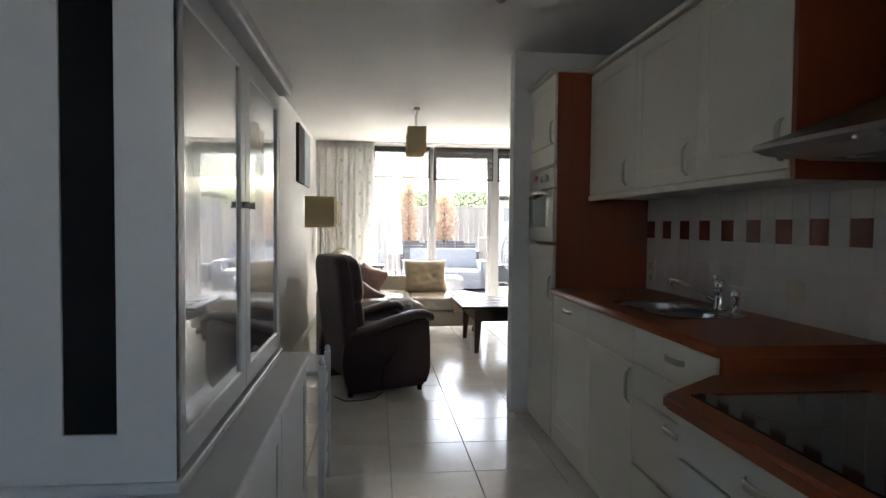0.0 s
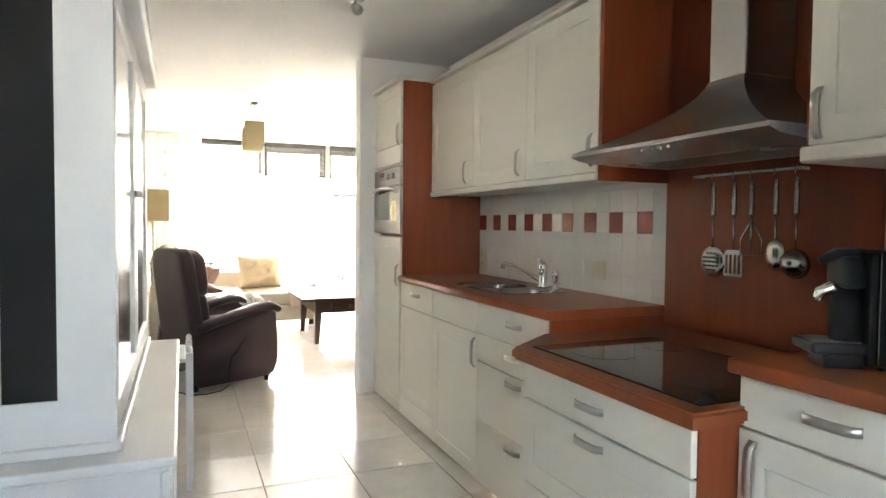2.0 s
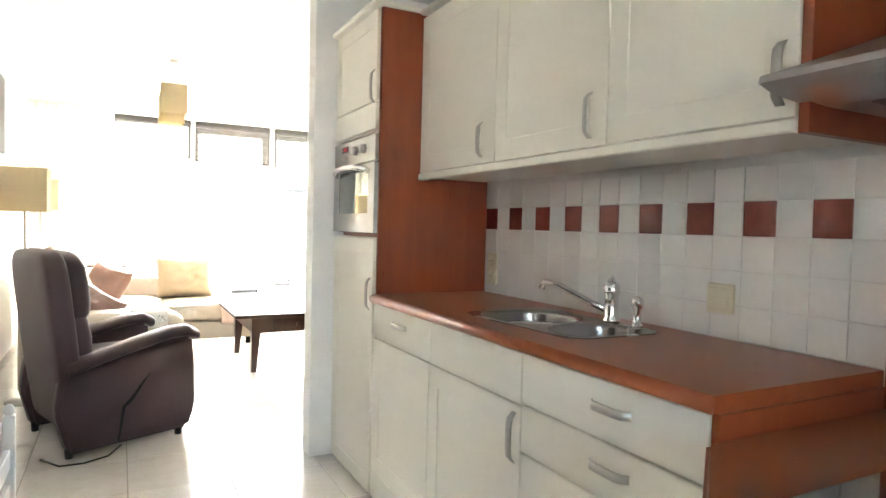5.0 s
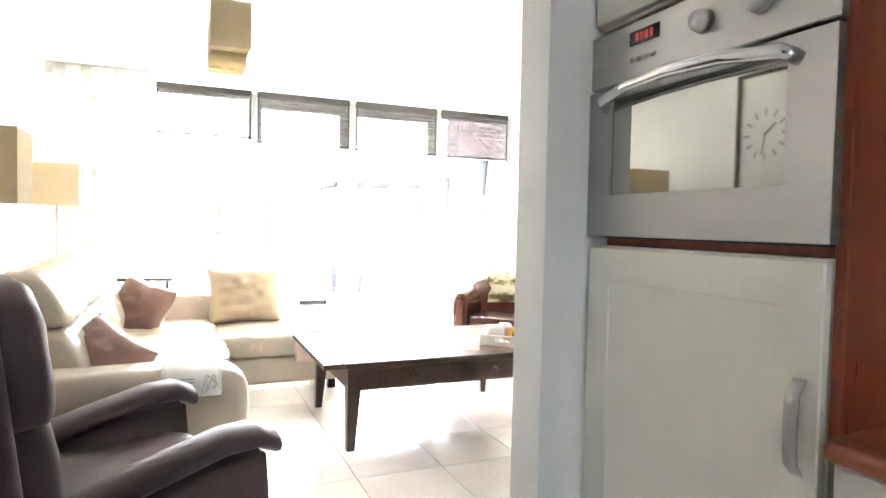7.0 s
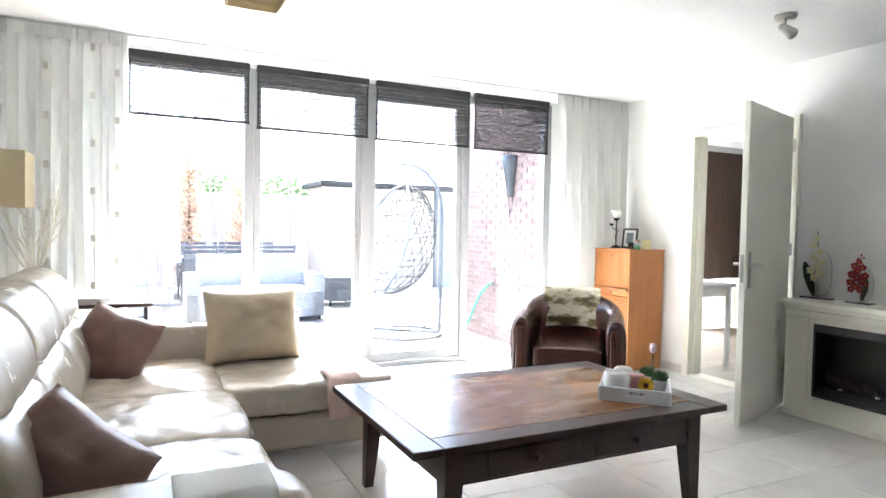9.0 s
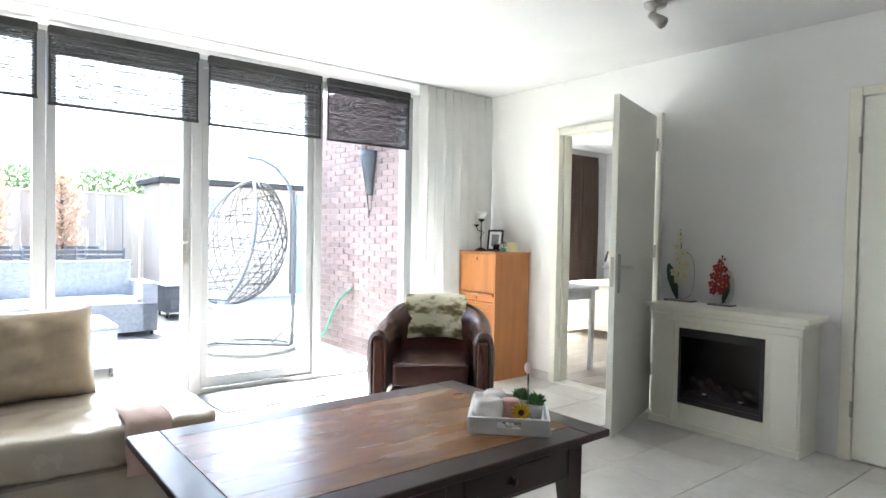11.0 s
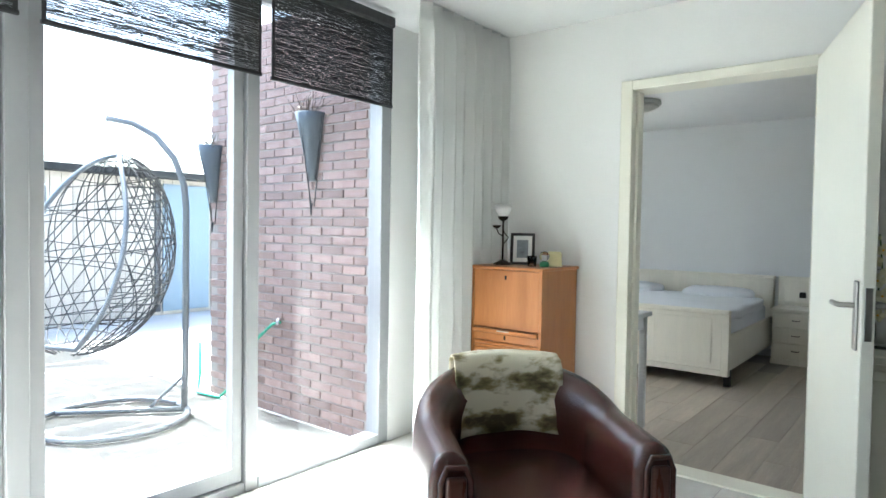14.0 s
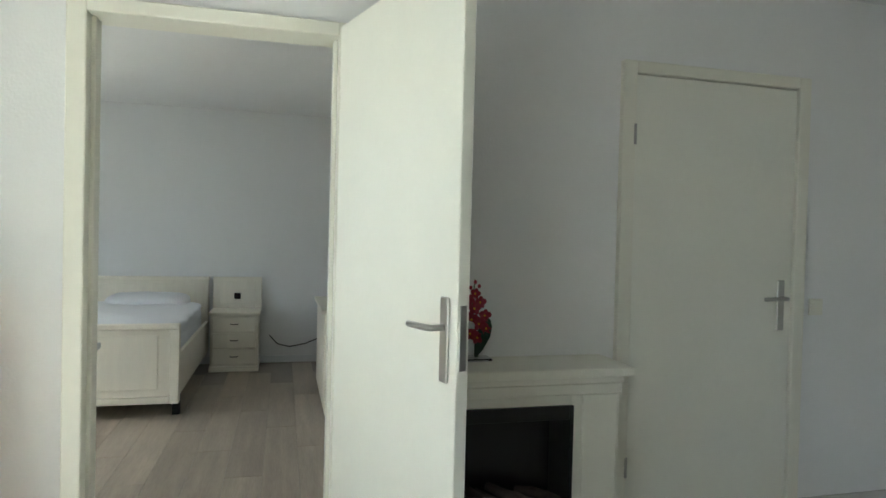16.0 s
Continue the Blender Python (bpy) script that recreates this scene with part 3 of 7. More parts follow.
prism(bm, [(1.414, 1.334), (1.414, 2.09), (1.667, 2.30), (KW - 0.02, 2.30), (KW - 0.02, 1.334)], 0.10, HZ - 0.042)
part("body", bm, CREAM, hob_u)
bm = bmesh.new()
prism(bm, [(1.418, 1.334), (1.418, 2.088), (1.671, 2.298), (KW - 0.02, 2.298), (KW - 0.02, 1.334)], 0.0, 0.0995)
part("plinth", bm, CREAM, hob_u)
for z0, z1, zh in ((0.690, HZ - 0.044, 0.755), (0.402, 0.687, 0.647), (0.012, 0.399, 0.357)):
    front(hob_u, "drawer", 1.414, 1.316, 2.09, z0, z1, z1 - z0 > 0.2, (1.71, zh, False))
box("side_panel", hob_u, CHERRY, 1.4145, KW - 0.02, 1.316, 1.3335, 0.0, HZ - 0.043, 0.001, "cherry side panel")
hob_top = thing("hob_worktop", "lowered cherry worktop with a cut corner", "worktop")
bm = bmesh.new()
prism(bm, [(1.368, 1.288), (1.368, 2.122), (1.62, 2.322), (KW - 0.024, 2.322), (KW - 0.024, 1.288)], HZ - 0.041, HZ)
bmesh.ops.bevel(bm, geom=[e for e in bm.edges if abs(e.verts[0].co.z - e.verts[1].co.z) < 0.01], offset=0.009, segments=3, affect="EDGES")
part("top", bm, CHERRY_TOP, hob_top)
hob = thing("ceramic_hob", "black ceramic glass hob", "hob", (1.79, 1.71, HZ))
box("glass", hob, BLACKGLASS, -0.36, 0.16, -0.38, 0.38, 0.0005, 0.007, 0.002)
RINGM = mat("hob_marking", (0.10, 0.10, 0.10), 0.3, bump=0)
for x, y, r in ((-0.2, -0.2, 0.09), (-0.2, 0.19, 0.105), (0.06, -0.19, 0.105), (0.06, 0.2, 0.075)):
    bm = bmesh.new()
    bmesh.ops.create_cone(bm, segments=40, radius1=r, radius2=r, depth=0.0006, cap_ends=True)
    bmesh.ops.translate(bm, vec=(x, y, 0.0072), verts=bm.verts)
    part("cooking_zone", bm, BLACKGLASS, hob)

# right-hand unit
u4 = base_unit("cream base cabinet with a drawer and a door", 0.855, 1.314, 0.930, 1.554)
front(u4, "drawer", 1.554, 0.855, 1.314, 0.806, 0.929, False, (1.085, 0.877, False))
front(u4, "door", 1.554, 0.855, 1.314, 0.012, 0.803, True, (1.27, 0.706, True))
wt2 = thing("worktop", "cherry laminate worktop beside the hob", "worktop")
bm = bmesh.new()
add_box(bm, 1.51, KW - 0.024, 0.852, 1.332, 0.931, 0.968, 0.008, 3)
part("top", bm, CHERRY_TOP, wt2)

# cherry wall panel behind the hob and the cheeks beside the hood
slabp = thing("wall_panel", "cherry laminate wall panel behind the hob", "panel")
box("board", slabp, CHERRY, KW - 0.0195, KW - 0.0005, 1.43, 2.324, HZ - 0.04, H - 0.004, 0.001)

# upper units
up = thing("wall_cabinet", "row of cream wall cabinets with three doors", "cabinet", (0, 0, 0), 0, "kitchen wall cabinets")
box("body", up, CREAM, 1.888, KW - 0.001, 2.335, 4.157, 1.497, 2.225, 0.001)
box("end_panel", up, CHERRY, 1.872, KW - 0.021, 2.31, 2.334, 1.465, H - 0.004, 0.001, "cherry end panel")
UY = (2.336, 2.905, 3.51, 4.157)
for i in range(3):
    front(up, "door", 1.888, UY[i], UY[i + 1], 1.50, 2.215, True, None)
for hy in (2.372, 2.975, 3.603):
    handle(up, 1.869, hy, 1.595, 0.137, True)
box("pelmet", up, CREAM, 1.862, 1.90, 2.336, 4.165, 1.467, 1.498, 0.005)
box("cornice", up, CREAM, 1.85, KW - 0.001, 2.334, 4.157, 2.226, 2.25, 0.006)
box("underside", up, CREAM, 1.9, KW - 0.02, 2.336, 4.157, 1.478, 1.497, 0.002)

up2 = thing("wall_cabinet", "cream wall cabinet beside the cooker hood", "cabinet", (0, 0, 0), 0, "kitchen wall cabinets")
box("body", up2, CREAM, 1.888, KW - 0.001, 0.852, 1.41, 1.497, 2.225, 0.001)
box("end_panel", up2, CHERRY, 1.89, KW - 0.021, 1.411, 1.43, 1.465, H - 0.004, 0.001, "cherry end panel")
front(up2, "door", 1.888, 0.852, 1.41, 1.50, 2.215, True)
handle(up2, 1.869, 1.378, 1.585, 0.137, True)
box("pelmet", up2, CREAM, 1.855, KW - 0.021, 0.852, 1.425, 1.455, 1.498, 0.006)
box("cornice", up2, CREAM, 1.85, KW - 0.001, 0.852, 1.41, 2.226, 2.25, 0.006)

# cooker hood: a swept steel canopy with a chimney
hood = thing("cooker_hood", "stainless steel chimney cooker hood with a swept canopy", "cooker hood", (KW - 0.021, 1.878, 1.522))
bm = bmesh.new()
prev = None
n = 14
for k in range(n + 1):
    u = k / n
    half = 0.070 + 0.360 * (1 - u) ** 1.75
    dep = -(0.235 + 0.245 * (1 - u) ** 2.0)
    z = 0.042 + 0.215 * u
    cur = [bm.verts.new(p) for p in ((0, -half - 0.02 - 0.06 * u, z), (dep, -half - 0.02 - 0.06 * u, z), (dep, half + 0.024 - 0.094 * u, z), (0, half + 0.024 - 0.094 * u, z))]
    if prev:
        for i in range(4):
            bm.faces.new((prev[i], prev[(i + 1) % 4], cur[(i + 1) % 4], cur[i]))
    prev = cur
bm.faces.new(prev)
canopy = part("canopy", bm, STEEL_D, hood)
bm = bmesh.new()
# the lip: thin in front, with a sloping lower edge
sec_ = ((-0.482, 0.028), (-0.478, 0.0425), (0.0, 0.0425), (0.0, 0.0), (-0.30, 0.0), (-0.44, 0.014))
lo = [bm.verts.new((x, -0.452, z)) for x, z in sec_]
hi = [bm.verts.new((x, 0.456, z)) for x, z in sec_]
bm.faces.new(lo)
bm.faces.new(hi[::-1])
for i in range(6):
    j = (i + 1) % 6
    bm.faces.new((lo[i], lo[j], hi[j], hi[i]))
part("rim", bm, STEEL, hood)
box("chimney", hood, STEEL, -0.235, 0.0, -0.151, 0.001, 0.255, H - 1.526, 0.01, "", 2)
box("filter", hood, STEEL_D, -0.29, -0.06, -0.35, 0.35, -0.004, 0.001, 0.002, "metal grease filter")
for k in range(4):
    tube("button", hood, NICKEL, [(-0.46, -0.06 + k * 0.04, 0.022), (-0.465, -0.06 + k * 0.04, 0.012)], 0.007, 10)
for y in (-0.28, 0.28):
    lathe("lamp", hood, WHITE, [(0.035, -0.004), (0.035, 0.006)], (-0.26, y, -0.001), 16)

# utensil rail
rail = thing("utensil_rail", "steel utensil rail on the cherry panel", "rail", (KW - 0.0195, 1.896, 1.478))
tube("bar", rail, STEEL, [(-0.04, -0.237, 0), (-0.04, 0.237, 0)], 0.0045, 8)
for y in (-0.225, 0.225):
    tube("bracket", rail, STEEL, [(0.0, y, 0.0), (-0.04, y, 0.0)], 0.005, 8)


def utensil(kind, label, y):
    u = thing(kind, label, "utensil", (KW - 0.0595, y, 1.478), 0, "hanging kitchen utensils")
    tube("hook", u, UTSTEEL, [(0.0, 0, -0.03), (-0.012, 0, -0.015), (-0.012, 0, 0.004), (0.0, 0, 0.008), (0.008, 0, 0.002)], 0.0025, 6)
    tube("grip", u, UTSTEEL, [(0, 0, -0.03), (0, 0, -0.045), (0, 0, -0.15), (0, 0, -0.16)], [0.004, 0.008, 0.0095, 0.005], 10)
    tube("shaft", u, UTSTEEL, [(0, 0, -0.158), (0, 0, -0.28)], 0.0038, 8)
    return u


def disc_head(u, name, r, depth, z, holes=False, flat=0.8):
    bm = bmesh.new()
    prev = None
    for k in range(7):
        a = k / 6 * math.pi / 2
        cur = []
        for i in range(20):
            t = 2 * math.pi * i / 20
            cur.append(bm.verts.new((-depth * math.cos(a) + 0.004, r * flat * math.sin(a + 0.02) * math.cos(t), z + r * math.sin(a + 0.02) * math.sin(t))))
        if prev:
            for i in range(20):
                bm.faces.new((prev[i], prev[(i + 1) % 20], cur[(i + 1) % 20], cur[i]))
        else:
            bm.faces.new(cur)
        prev = cur
    h = part(name, bm, UTSTEEL, u, "", True)
    sol = h.modifiers.new("thick", "SOLIDIFY")
    sol.thickness = 0.0015
    if holes:
        bm = bmesh.new()
        for a in range(-2, 3):
            for b in range(-2, 3):
                if a * a + b * b < 6:
                    q = 1 - (a * a + b * b) / 9.0
                    c = (-depth * max(q, 0) ** 0.5 + 0.002, a * 0.016, z + b * 0.016)
                    add_tube(bm, [(c[0] - 0.0035, c[1], c[2]), (c[0] + 0.001, c[1], c[2])], 0.0035, 8)
        part("holes", bm, BLACK, h, "dark drain holes")


skim = utensil("skimmer", "steel skimmer with round holes", 2.029)
disc_head(skim, "head", 0.062, 0.014, -0.33, True, 1.0)
tur = utensil("spatula", "slotted steel kitchen spatula", 1.932)
bm = bmesh.new()
ycut = [-0.042 + 0.0095 * k for k in range(10)]
zcut = (-0.38, -0.370, -0.300, -0.282)
grid = [[bm.verts.new((0.006 * (z + 0.33) * (z + 0.33) * 40, y * (1.0 if z < -0.29 else 0.72), z)) for y in ycut] for z in zcut]
for r in range(3):
    for c in range(9):
        if r != 1 or c % 2 == 0:
            bm.faces.new((grid[r][c], grid[r][c + 1], grid[r + 1][c + 1], grid[r + 1][c]))
blade = part("blade", bm, UTSTEEL, tur)
bsol = blade.modifiers.new("thick", "SOLIDIFY")
bsol.thickness = 0.002
mash = utensil("potato_masher", "steel wire potato masher", 1.855)
tube("wire", mash, UTSTEEL, [(0, 0, -0.17), (0, 0.045, -0.24), (0, 0.045, -0.30), (0, -0.045, -0.30), (0, -0.045, -0.24), (0, 0, -0.17)], 0.003, 8)
spoon = utensil("serving_spoon", "polished steel serving spoon", 1.757)
disc_head(spoon, "bowl", 0.056, 0.018, -0.292, False, 0.72)
ladle = utensil("ladle", "polished steel soup ladle", 1.679)
disc_head(ladle, "bowl", 0.05, 0.045, -0.318, False, 1.05)

# coffee machine
cof = thing("coffee_machine", "black capsule coffee machine with a chrome spout on the worktop", "coffee machine", (1.684, 1.103, 0.968), -31)
cof.scale = (1.0, 1.0, 0.965)
# local: the front looks along -x, the side that shows lies at y = 0
box("body", cof, BLACKP, 0.012, 0.17, 0.0, 0.125, 0.008, 0.272, 0.009, "", 3)
box("body_seam", cof, BLACKP, 0.060, 0.064, -0.0012, 0.1262, 0.012, 0.268, 0.001)
for y in (0.02, 0.105):
    for x in (0.03, 0.15):
        tube("foot", cof, BLACKP, [(x, y, 0.0), (x, y, 0.009)], 0.009, 10)
box("front_plate", cof, BLACKP, -0.004, 0.0115, 0.006, 0.119, 0.010, 0.268, 0.004, "", 2)
box("trim_line", cof, CHROME, 0.0116, 0.0135, -0.0012, 0.1262, 0.012, 0.268, 0.0005, "thin chrome edge")
box("drip_tray", cof, BLACKP, -0.118, -0.0045, 0.006, 0.119, 0.034, 0.060, 0.007, "black drip tray with a grid", 3)
box("tray_base", cof, BLACKP, -0.088, -0.0045, 0.018, 0.107, 0.0, 0.0335, 0.006, "", 2)
for k in range(6):
    box("grid_bar", cof, STEEL_D, -0.110, -0.012, 0.018 + k * 0.0165, 0.024 + k * 0.0165, 0.0602, 0.0625, 0.0008)
tube("column", cof, BLACKP, [(-0.024, 0.0625, 0.055), (-0.024, 0.0625, 0.185)], 0.034, 20)
box("head", cof, BLACKP, -0.052, -0.0045, 0.016, 0.109, 0.183, 0.258, 0.012, "", 3)
tube("spout", cof, CHROME, [(-0.030, 0.0625, 0.178), (-0.062, 0.0625, 0.182), (-0.082, 0.0625, 0.172), (-0.088, 0.0625, 0.152)], [0.017, 0.016, 0.013, 0.011], 14, "chrome coffee spout")
tube("lever", cof, BLACKP, [(-0.002, 0.0625, 0.262), (-0.05, 0.0625, 0.262), (-0.085, 0.0625, 0.245)], [0.016, 0.014, 0.010], 12)
tube("mains_cable", cof, BLACKP, [(0.168, 0.06, 0.03), (0.20, 0.07, 0.045), (0.225, 0.11, 0.012), (0.25, 0.16, 0.006)], 0.004, 8, "black mains cable")


def socket(y, z, label="double ivory wall socket"):
    s = thing("wall_socket", label, "socket", (KW - 0.010, y, z), 0, "kitchen sockets")
    box("plate", s, IVORY, -0.013, 0.0, -0.04, 0.04, -0.075, 0.075, 0.004)
    for dz in (-0.036, 0.036):
        lathe_bm = bmesh.new()
        add_tube(lathe_bm, [(-0.0131, 0, dz), (-0.018, 0, dz)], [0.028, 0.026], 18)
        part("outlet", lathe_bm, IVORY, s, "", True)
        for dy in (-0.009, 0.009):
            b2 = bmesh.new()
            add_tube(b2, [(-0.0181, dy, dz), (-0.0188, dy, dz)], 0.003, 8)
            part("hole", b2, BLACK, s)
    return s


socket(4.07, 1.06)
s2 = thing("wall_socket", "single ivory wall socket above the worktop", "socket", (KW - 0.010, 2.78, 1.06), 0, "kitchen sockets")
box("plate", s2, IVORY, -0.02, 0.0, -0.045, 0.045, -0.045, 0.045, 0.005)
box("cover", s2, IVORY, -0.026, -0.0201, -0.035, 0.035, -0.03, 0.035, 0.004)

# ---- display cabinet on the other side ----
hut = thing("display_cabinet", "white wooden display cabinet with glass doors on a sideboard", "cabinet")
A0, A1, AF, AB = 1.785, 3.315, 0.28, X0 + 0.01
box("base_body", hut, WHITE, AB, AF - 0.02, A0 + 0.02, A1 - 0.02, 0.06, 0.70, 0.003)
box("plinth", hut, WHITE, AB, AF - 0.04, A0 + 0.03, A1 - 0.03, 0.0, 0.06, 0.002)
box("base_top", hut, WHITE, AB, AF + 0.015, A0 - 0.02, A1 + 0.02, 0.715, 0.74, 0.007, "", 2)
box("top_moulding", hut, WHITE, AB, AF, A0 - 0.005, A1 + 0.005, 0.70, 0.715, 0.005)


def cab_door(y0, y1, z0, z1, x, panel, name="door"):
    bm = bmesh.new()
    f = 0.07
    add_ring(bm, x, x + 0.02, y0, y1, z0, z1, f, 0.003)
    d = part(name, bm, WHITE, hut)
    if panel is GLASS:
        g = box("pane", d, CABGLASS, x + 0.006, x + 0.012, y0 + f - 0.004, y1 - f + 0.004, z0 + f - 0.004, z1 - f + 0.004, 0, "dark reflecting glass pane")
    else:
        box("panel", d, WHITE, x + 0.004, x + 0.014, y0 + f - 0.004, y1 - f + 0.004, z0 + f - 0.004, z1 - f + 0.004, 0.002)
    return d


CABGLASS = mat("cabinet_glass", (0.012, 0.012, 0.013), 0.022, var=0.05, bump=0, rvar=0.001, spec=0.9, coat=1.0)
DARKPANE = mat("dark_side_glass", (0.010, 0.010, 0.011), 0.35, var=0.1, bump=0, spec=0.15)
ym = (A0 + A1) / 2
for y0, y1 in ((A0 + 0.03, ym - 0.002), (ym + 0.002, A1 - 0.03)):
    cab_door(y0, y1, 0.09, 0.69, AF - 0.02, None)
# the upper part
U0, U1, UF = A0 + 0.07, A1 - 0.03, 0.165
box("upper_back", hut, WHITE, AB, AB + 0.015, U0, U1, 0.74, 1.87, 0)
box("upper_side", hut, WHITE, AB, UF - 0.022, U1 - 0.022, U1, 0.7405, 1.87, 0.002)
SA, SB = -0.062, 0.046
bm = bmesh.new()
for q in ((AB, SA, 0.7405, 1.87), (SB, UF, 0.7405, 1.87)):
    add_box(bm, q[0], q[1], U0, U0 + 0.022, q[2], q[3], 0.0)
for q in ((0.7405, 0.868), (1.78, 1.87)):
    add_box(bm, SA, SB, U0, U0 + 0.022, q[0], q[1], 0.0)
bmesh.ops.remove_doubles(bm, verts=bm.verts, dist=0.0005)
part("upper_side", bm, WHITE, hut)
box("side_pane", hut, DARKPANE, SA - 0.004, SB + 0.004, U0 + 0.008, U0 + 0.014, 0.864, 1.785, 0, "dark glass strip in the cabinet side")
box("upper_floor", hut, WHITE, AB, UF - 0.022, U0 + 0.022, U1 - 0.022, 0.7405, 0.77, 0)
box("cornice", hut, WHITE, AB, UF + 0.05, U0 - 0.04, U1 + 0.04, 1.87, 1.925, 0.012, "", 3)
box("foot_moulding", hut, WHITE, AB, UF + 0.012, U0 - 0.012, U1 + 0.012, 0.7402, 0.765, 0.004)
for k in range(3):
    box("shelf", hut, WHITE, AB + 0.015, UF - 0.03, U0 + 0.022, U1 - 0.022, 1.02 + k * 0.27, 1.04 + k * 0.27, 0)
yc = (U0 + U1) / 2
for y0, y1 in ((U0 + 0.001, yc - 0.002), (yc + 0.002, U1 - 0.001)):
    cab_door(y0, y1, 0.775, 1.865, UF - 0.02, GLASS)
for y in (yc - 0.05, yc + 0.05):
    lathe("knob", hut, NICKEL, [(0.012, 0.0), (0.008, 0.01), (0.012, 0.02)], (UF + 0.01, y, 1.36), 10, "small nickel knob")

# white slatted rack beside it
rack = thing("slatted_rack", "low white slatted wooden rack against the wall", "rack")
for y in (3.40, 3.74):
    for x in (X0 + 0.03, 0.338):
        box("leg", rack, WHITE, x - 0.016, x + 0.016, y - 0.016, y + 0.016, 0, 0.66, 0.003)
        lathe("finial", rack, WHITE, [(0.010, 0.0), (0.016, 0.012), (0.012, 0.026), (0.004, 0.032)], (x, y, 0.6601), 12)
box("top", rack, WHITE, X0 + 0.012, 0.321, 3.384, 3.756, 0.615, 0.635, 0.003)
for k in range(5):
    box("slat", rack, WHITE, 0.328, 0.343, 3.417, 3.723, 0.08 + k * 0.105, 0.14 + k * 0.105, 0.002)

spotk = thing("ceiling_spot", "small satin nickel kitchen ceiling spotlight", "lamp", (1.19, 3.6, H))
lathe("plate", spotk, NICKEL, [(0.045, -0.02), (0.05, -0.01), (0.05, -0.001)], (0, 0, 0), 20)
tube("arm", spotk, NICKEL, [(0, 0, -0.02), (0, 0, -0.05)], 0.007, 8)
tube("head", spotk, NICKEL, [(0.0, 0.02, -0.045), (0.0, -0.02, -0.07), (0.0, -0.045, -0.085)], [0.02, 0.025, 0.03], 14)

# ---- living room ----
def wave_cloth(name, parent, material, x0, x1, y, z0, z1, folds, depth, seed=0, n=None):
    """A hanging curtain of deep folds, gathered at the head."""
    n = n or folds * 10
    bm = bmesh.new()
    rows = []
    for k in range(13):
        v = k / 12
        z = z0 + (z1 - z0) * v
        row = []
        for i in range(n + 1):
            u = i / n
            wob = 0.35 * noise.noise(Vector((u * folds * 0.9 + seed, v * 1.3, 2.0)))
            ph = (u * folds + wob * (1 - v * 0.5)) * 2 * math.pi
            amp = depth * (1 if v < 0.92 else 0.55)
            row.append(bm.verts.new((x0 + (x1 - x0) * u + 0.008 * math.sin(ph * 2), y + amp * math.sin(ph) + 0.01 * noise.noise(Vector((u * 7, v * 2, seed))), z)))
        rows.append(row)
    for a, b in zip(rows, rows[1:]):
        for i in range(n):
            bm.faces.new((a[i], a[i + 1], b[i + 1], b[i]))
    ob = part(name, bm, material, parent, "", True)
    s = ob.modifiers.new("thick", "SOLIDIFY")
    s.thickness = 0.0015
    return ob


cl = thing("curtain", "white pleated curtain with a faint woven pattern, drawn aside", "curtain", (0, 0, 0), 0, "living room curtains")
wave_cloth("cloth", cl, CURTAIN, X0 + 0.02, 0.56, 9.56, 0.015, H - 0.022, 9, 0.035, 1)
SQ = see_through("curtain_patch", (0.62, 0.59, 0.54), 0, 0.45)
for i, x in enumerate((0.10, 0.36, 0.50)):
    for k in range(7):
        z = 0.35 + k * 0.31 + (0.15 if i % 2 else 0)
        box("woven_patch", cl, SQ, x - 0.014, x + 0.014, 9.517, 9.520, z, z + 0.045, 0.0)
tape = box("heading_tape", cl, CURTAIN, X0 + 0.02, 0.56, 9.555, 9.565, H - 0.10, H - 0.021, 0.002)
cr = thing("curtain", "white pleated curtain beside the garden window", "curtain", (0, 0, 0), 0, "living room curtains")
wave_cloth("cloth", cr, CURTAIN, 4.09, 4.93, 9.56, 0.015, H - 0.022, 9, 0.042, 7)

# roller blinds of woven reed
for x0, x1, z0 in ((0.56, 1.40, 2.045), (1.452, 2.368, 2.015), (2.432, 3.335, 2.005), (3.385, 4.21, 2.0)):
    bl = thing("roller_blind", "dark woven reed blind, drawn down a quarter", "blind", (0, 0, 0), 0, "reed blinds")
    bm = bmesh.new()
    z = z0
    rs = random.Random(int(x0 * 100))
    while z < 2.43:
        hgt = rs.uniform(0.0024, 0.0036)
        # each reed in many short lengths with uneven lift
        cuts = sorted([x0 + 0.004, x1 - 0.004] + [rs.uniform(x0, x1) for _ in range(24)])
        for a, b in zip(cuts, cuts[1:]):
            if b - a > 0.01:
                dz = rs.uniform(-0.0011, 0.0011)
                add_box(bm, a, b, 9.868, 9.871, z + dz, z + hgt + dz)
        # Halved gaps darken the last blind, standing in for dimmer light behind it
        z += hgt + (rs.uniform(0.0006, 0.0014) if rs.random() < 0.6 else rs.uniform(0.0014, 0.0026)) * (1.0 if x0 < 3.3 else 0.5)
    w = part("weave", bm, BLINDM, bl)
    box("roller", bl, BLINDM, x0, x1, 9.845, 9.895, 2.43, 2.492, 0.012, "rolled reed fabric", 2)
    box("bottom_bar", bl, BLINDM, x0, x1, 9.862, 9.876, z0 - 0.018, z0, 0.003)
    for x in (x0 + 0.004, x1 - 0.018):
        box("tape", bl, BLINDM, x, x + 0.014, 9.865, 9.8675, z0, 2.43, 0)

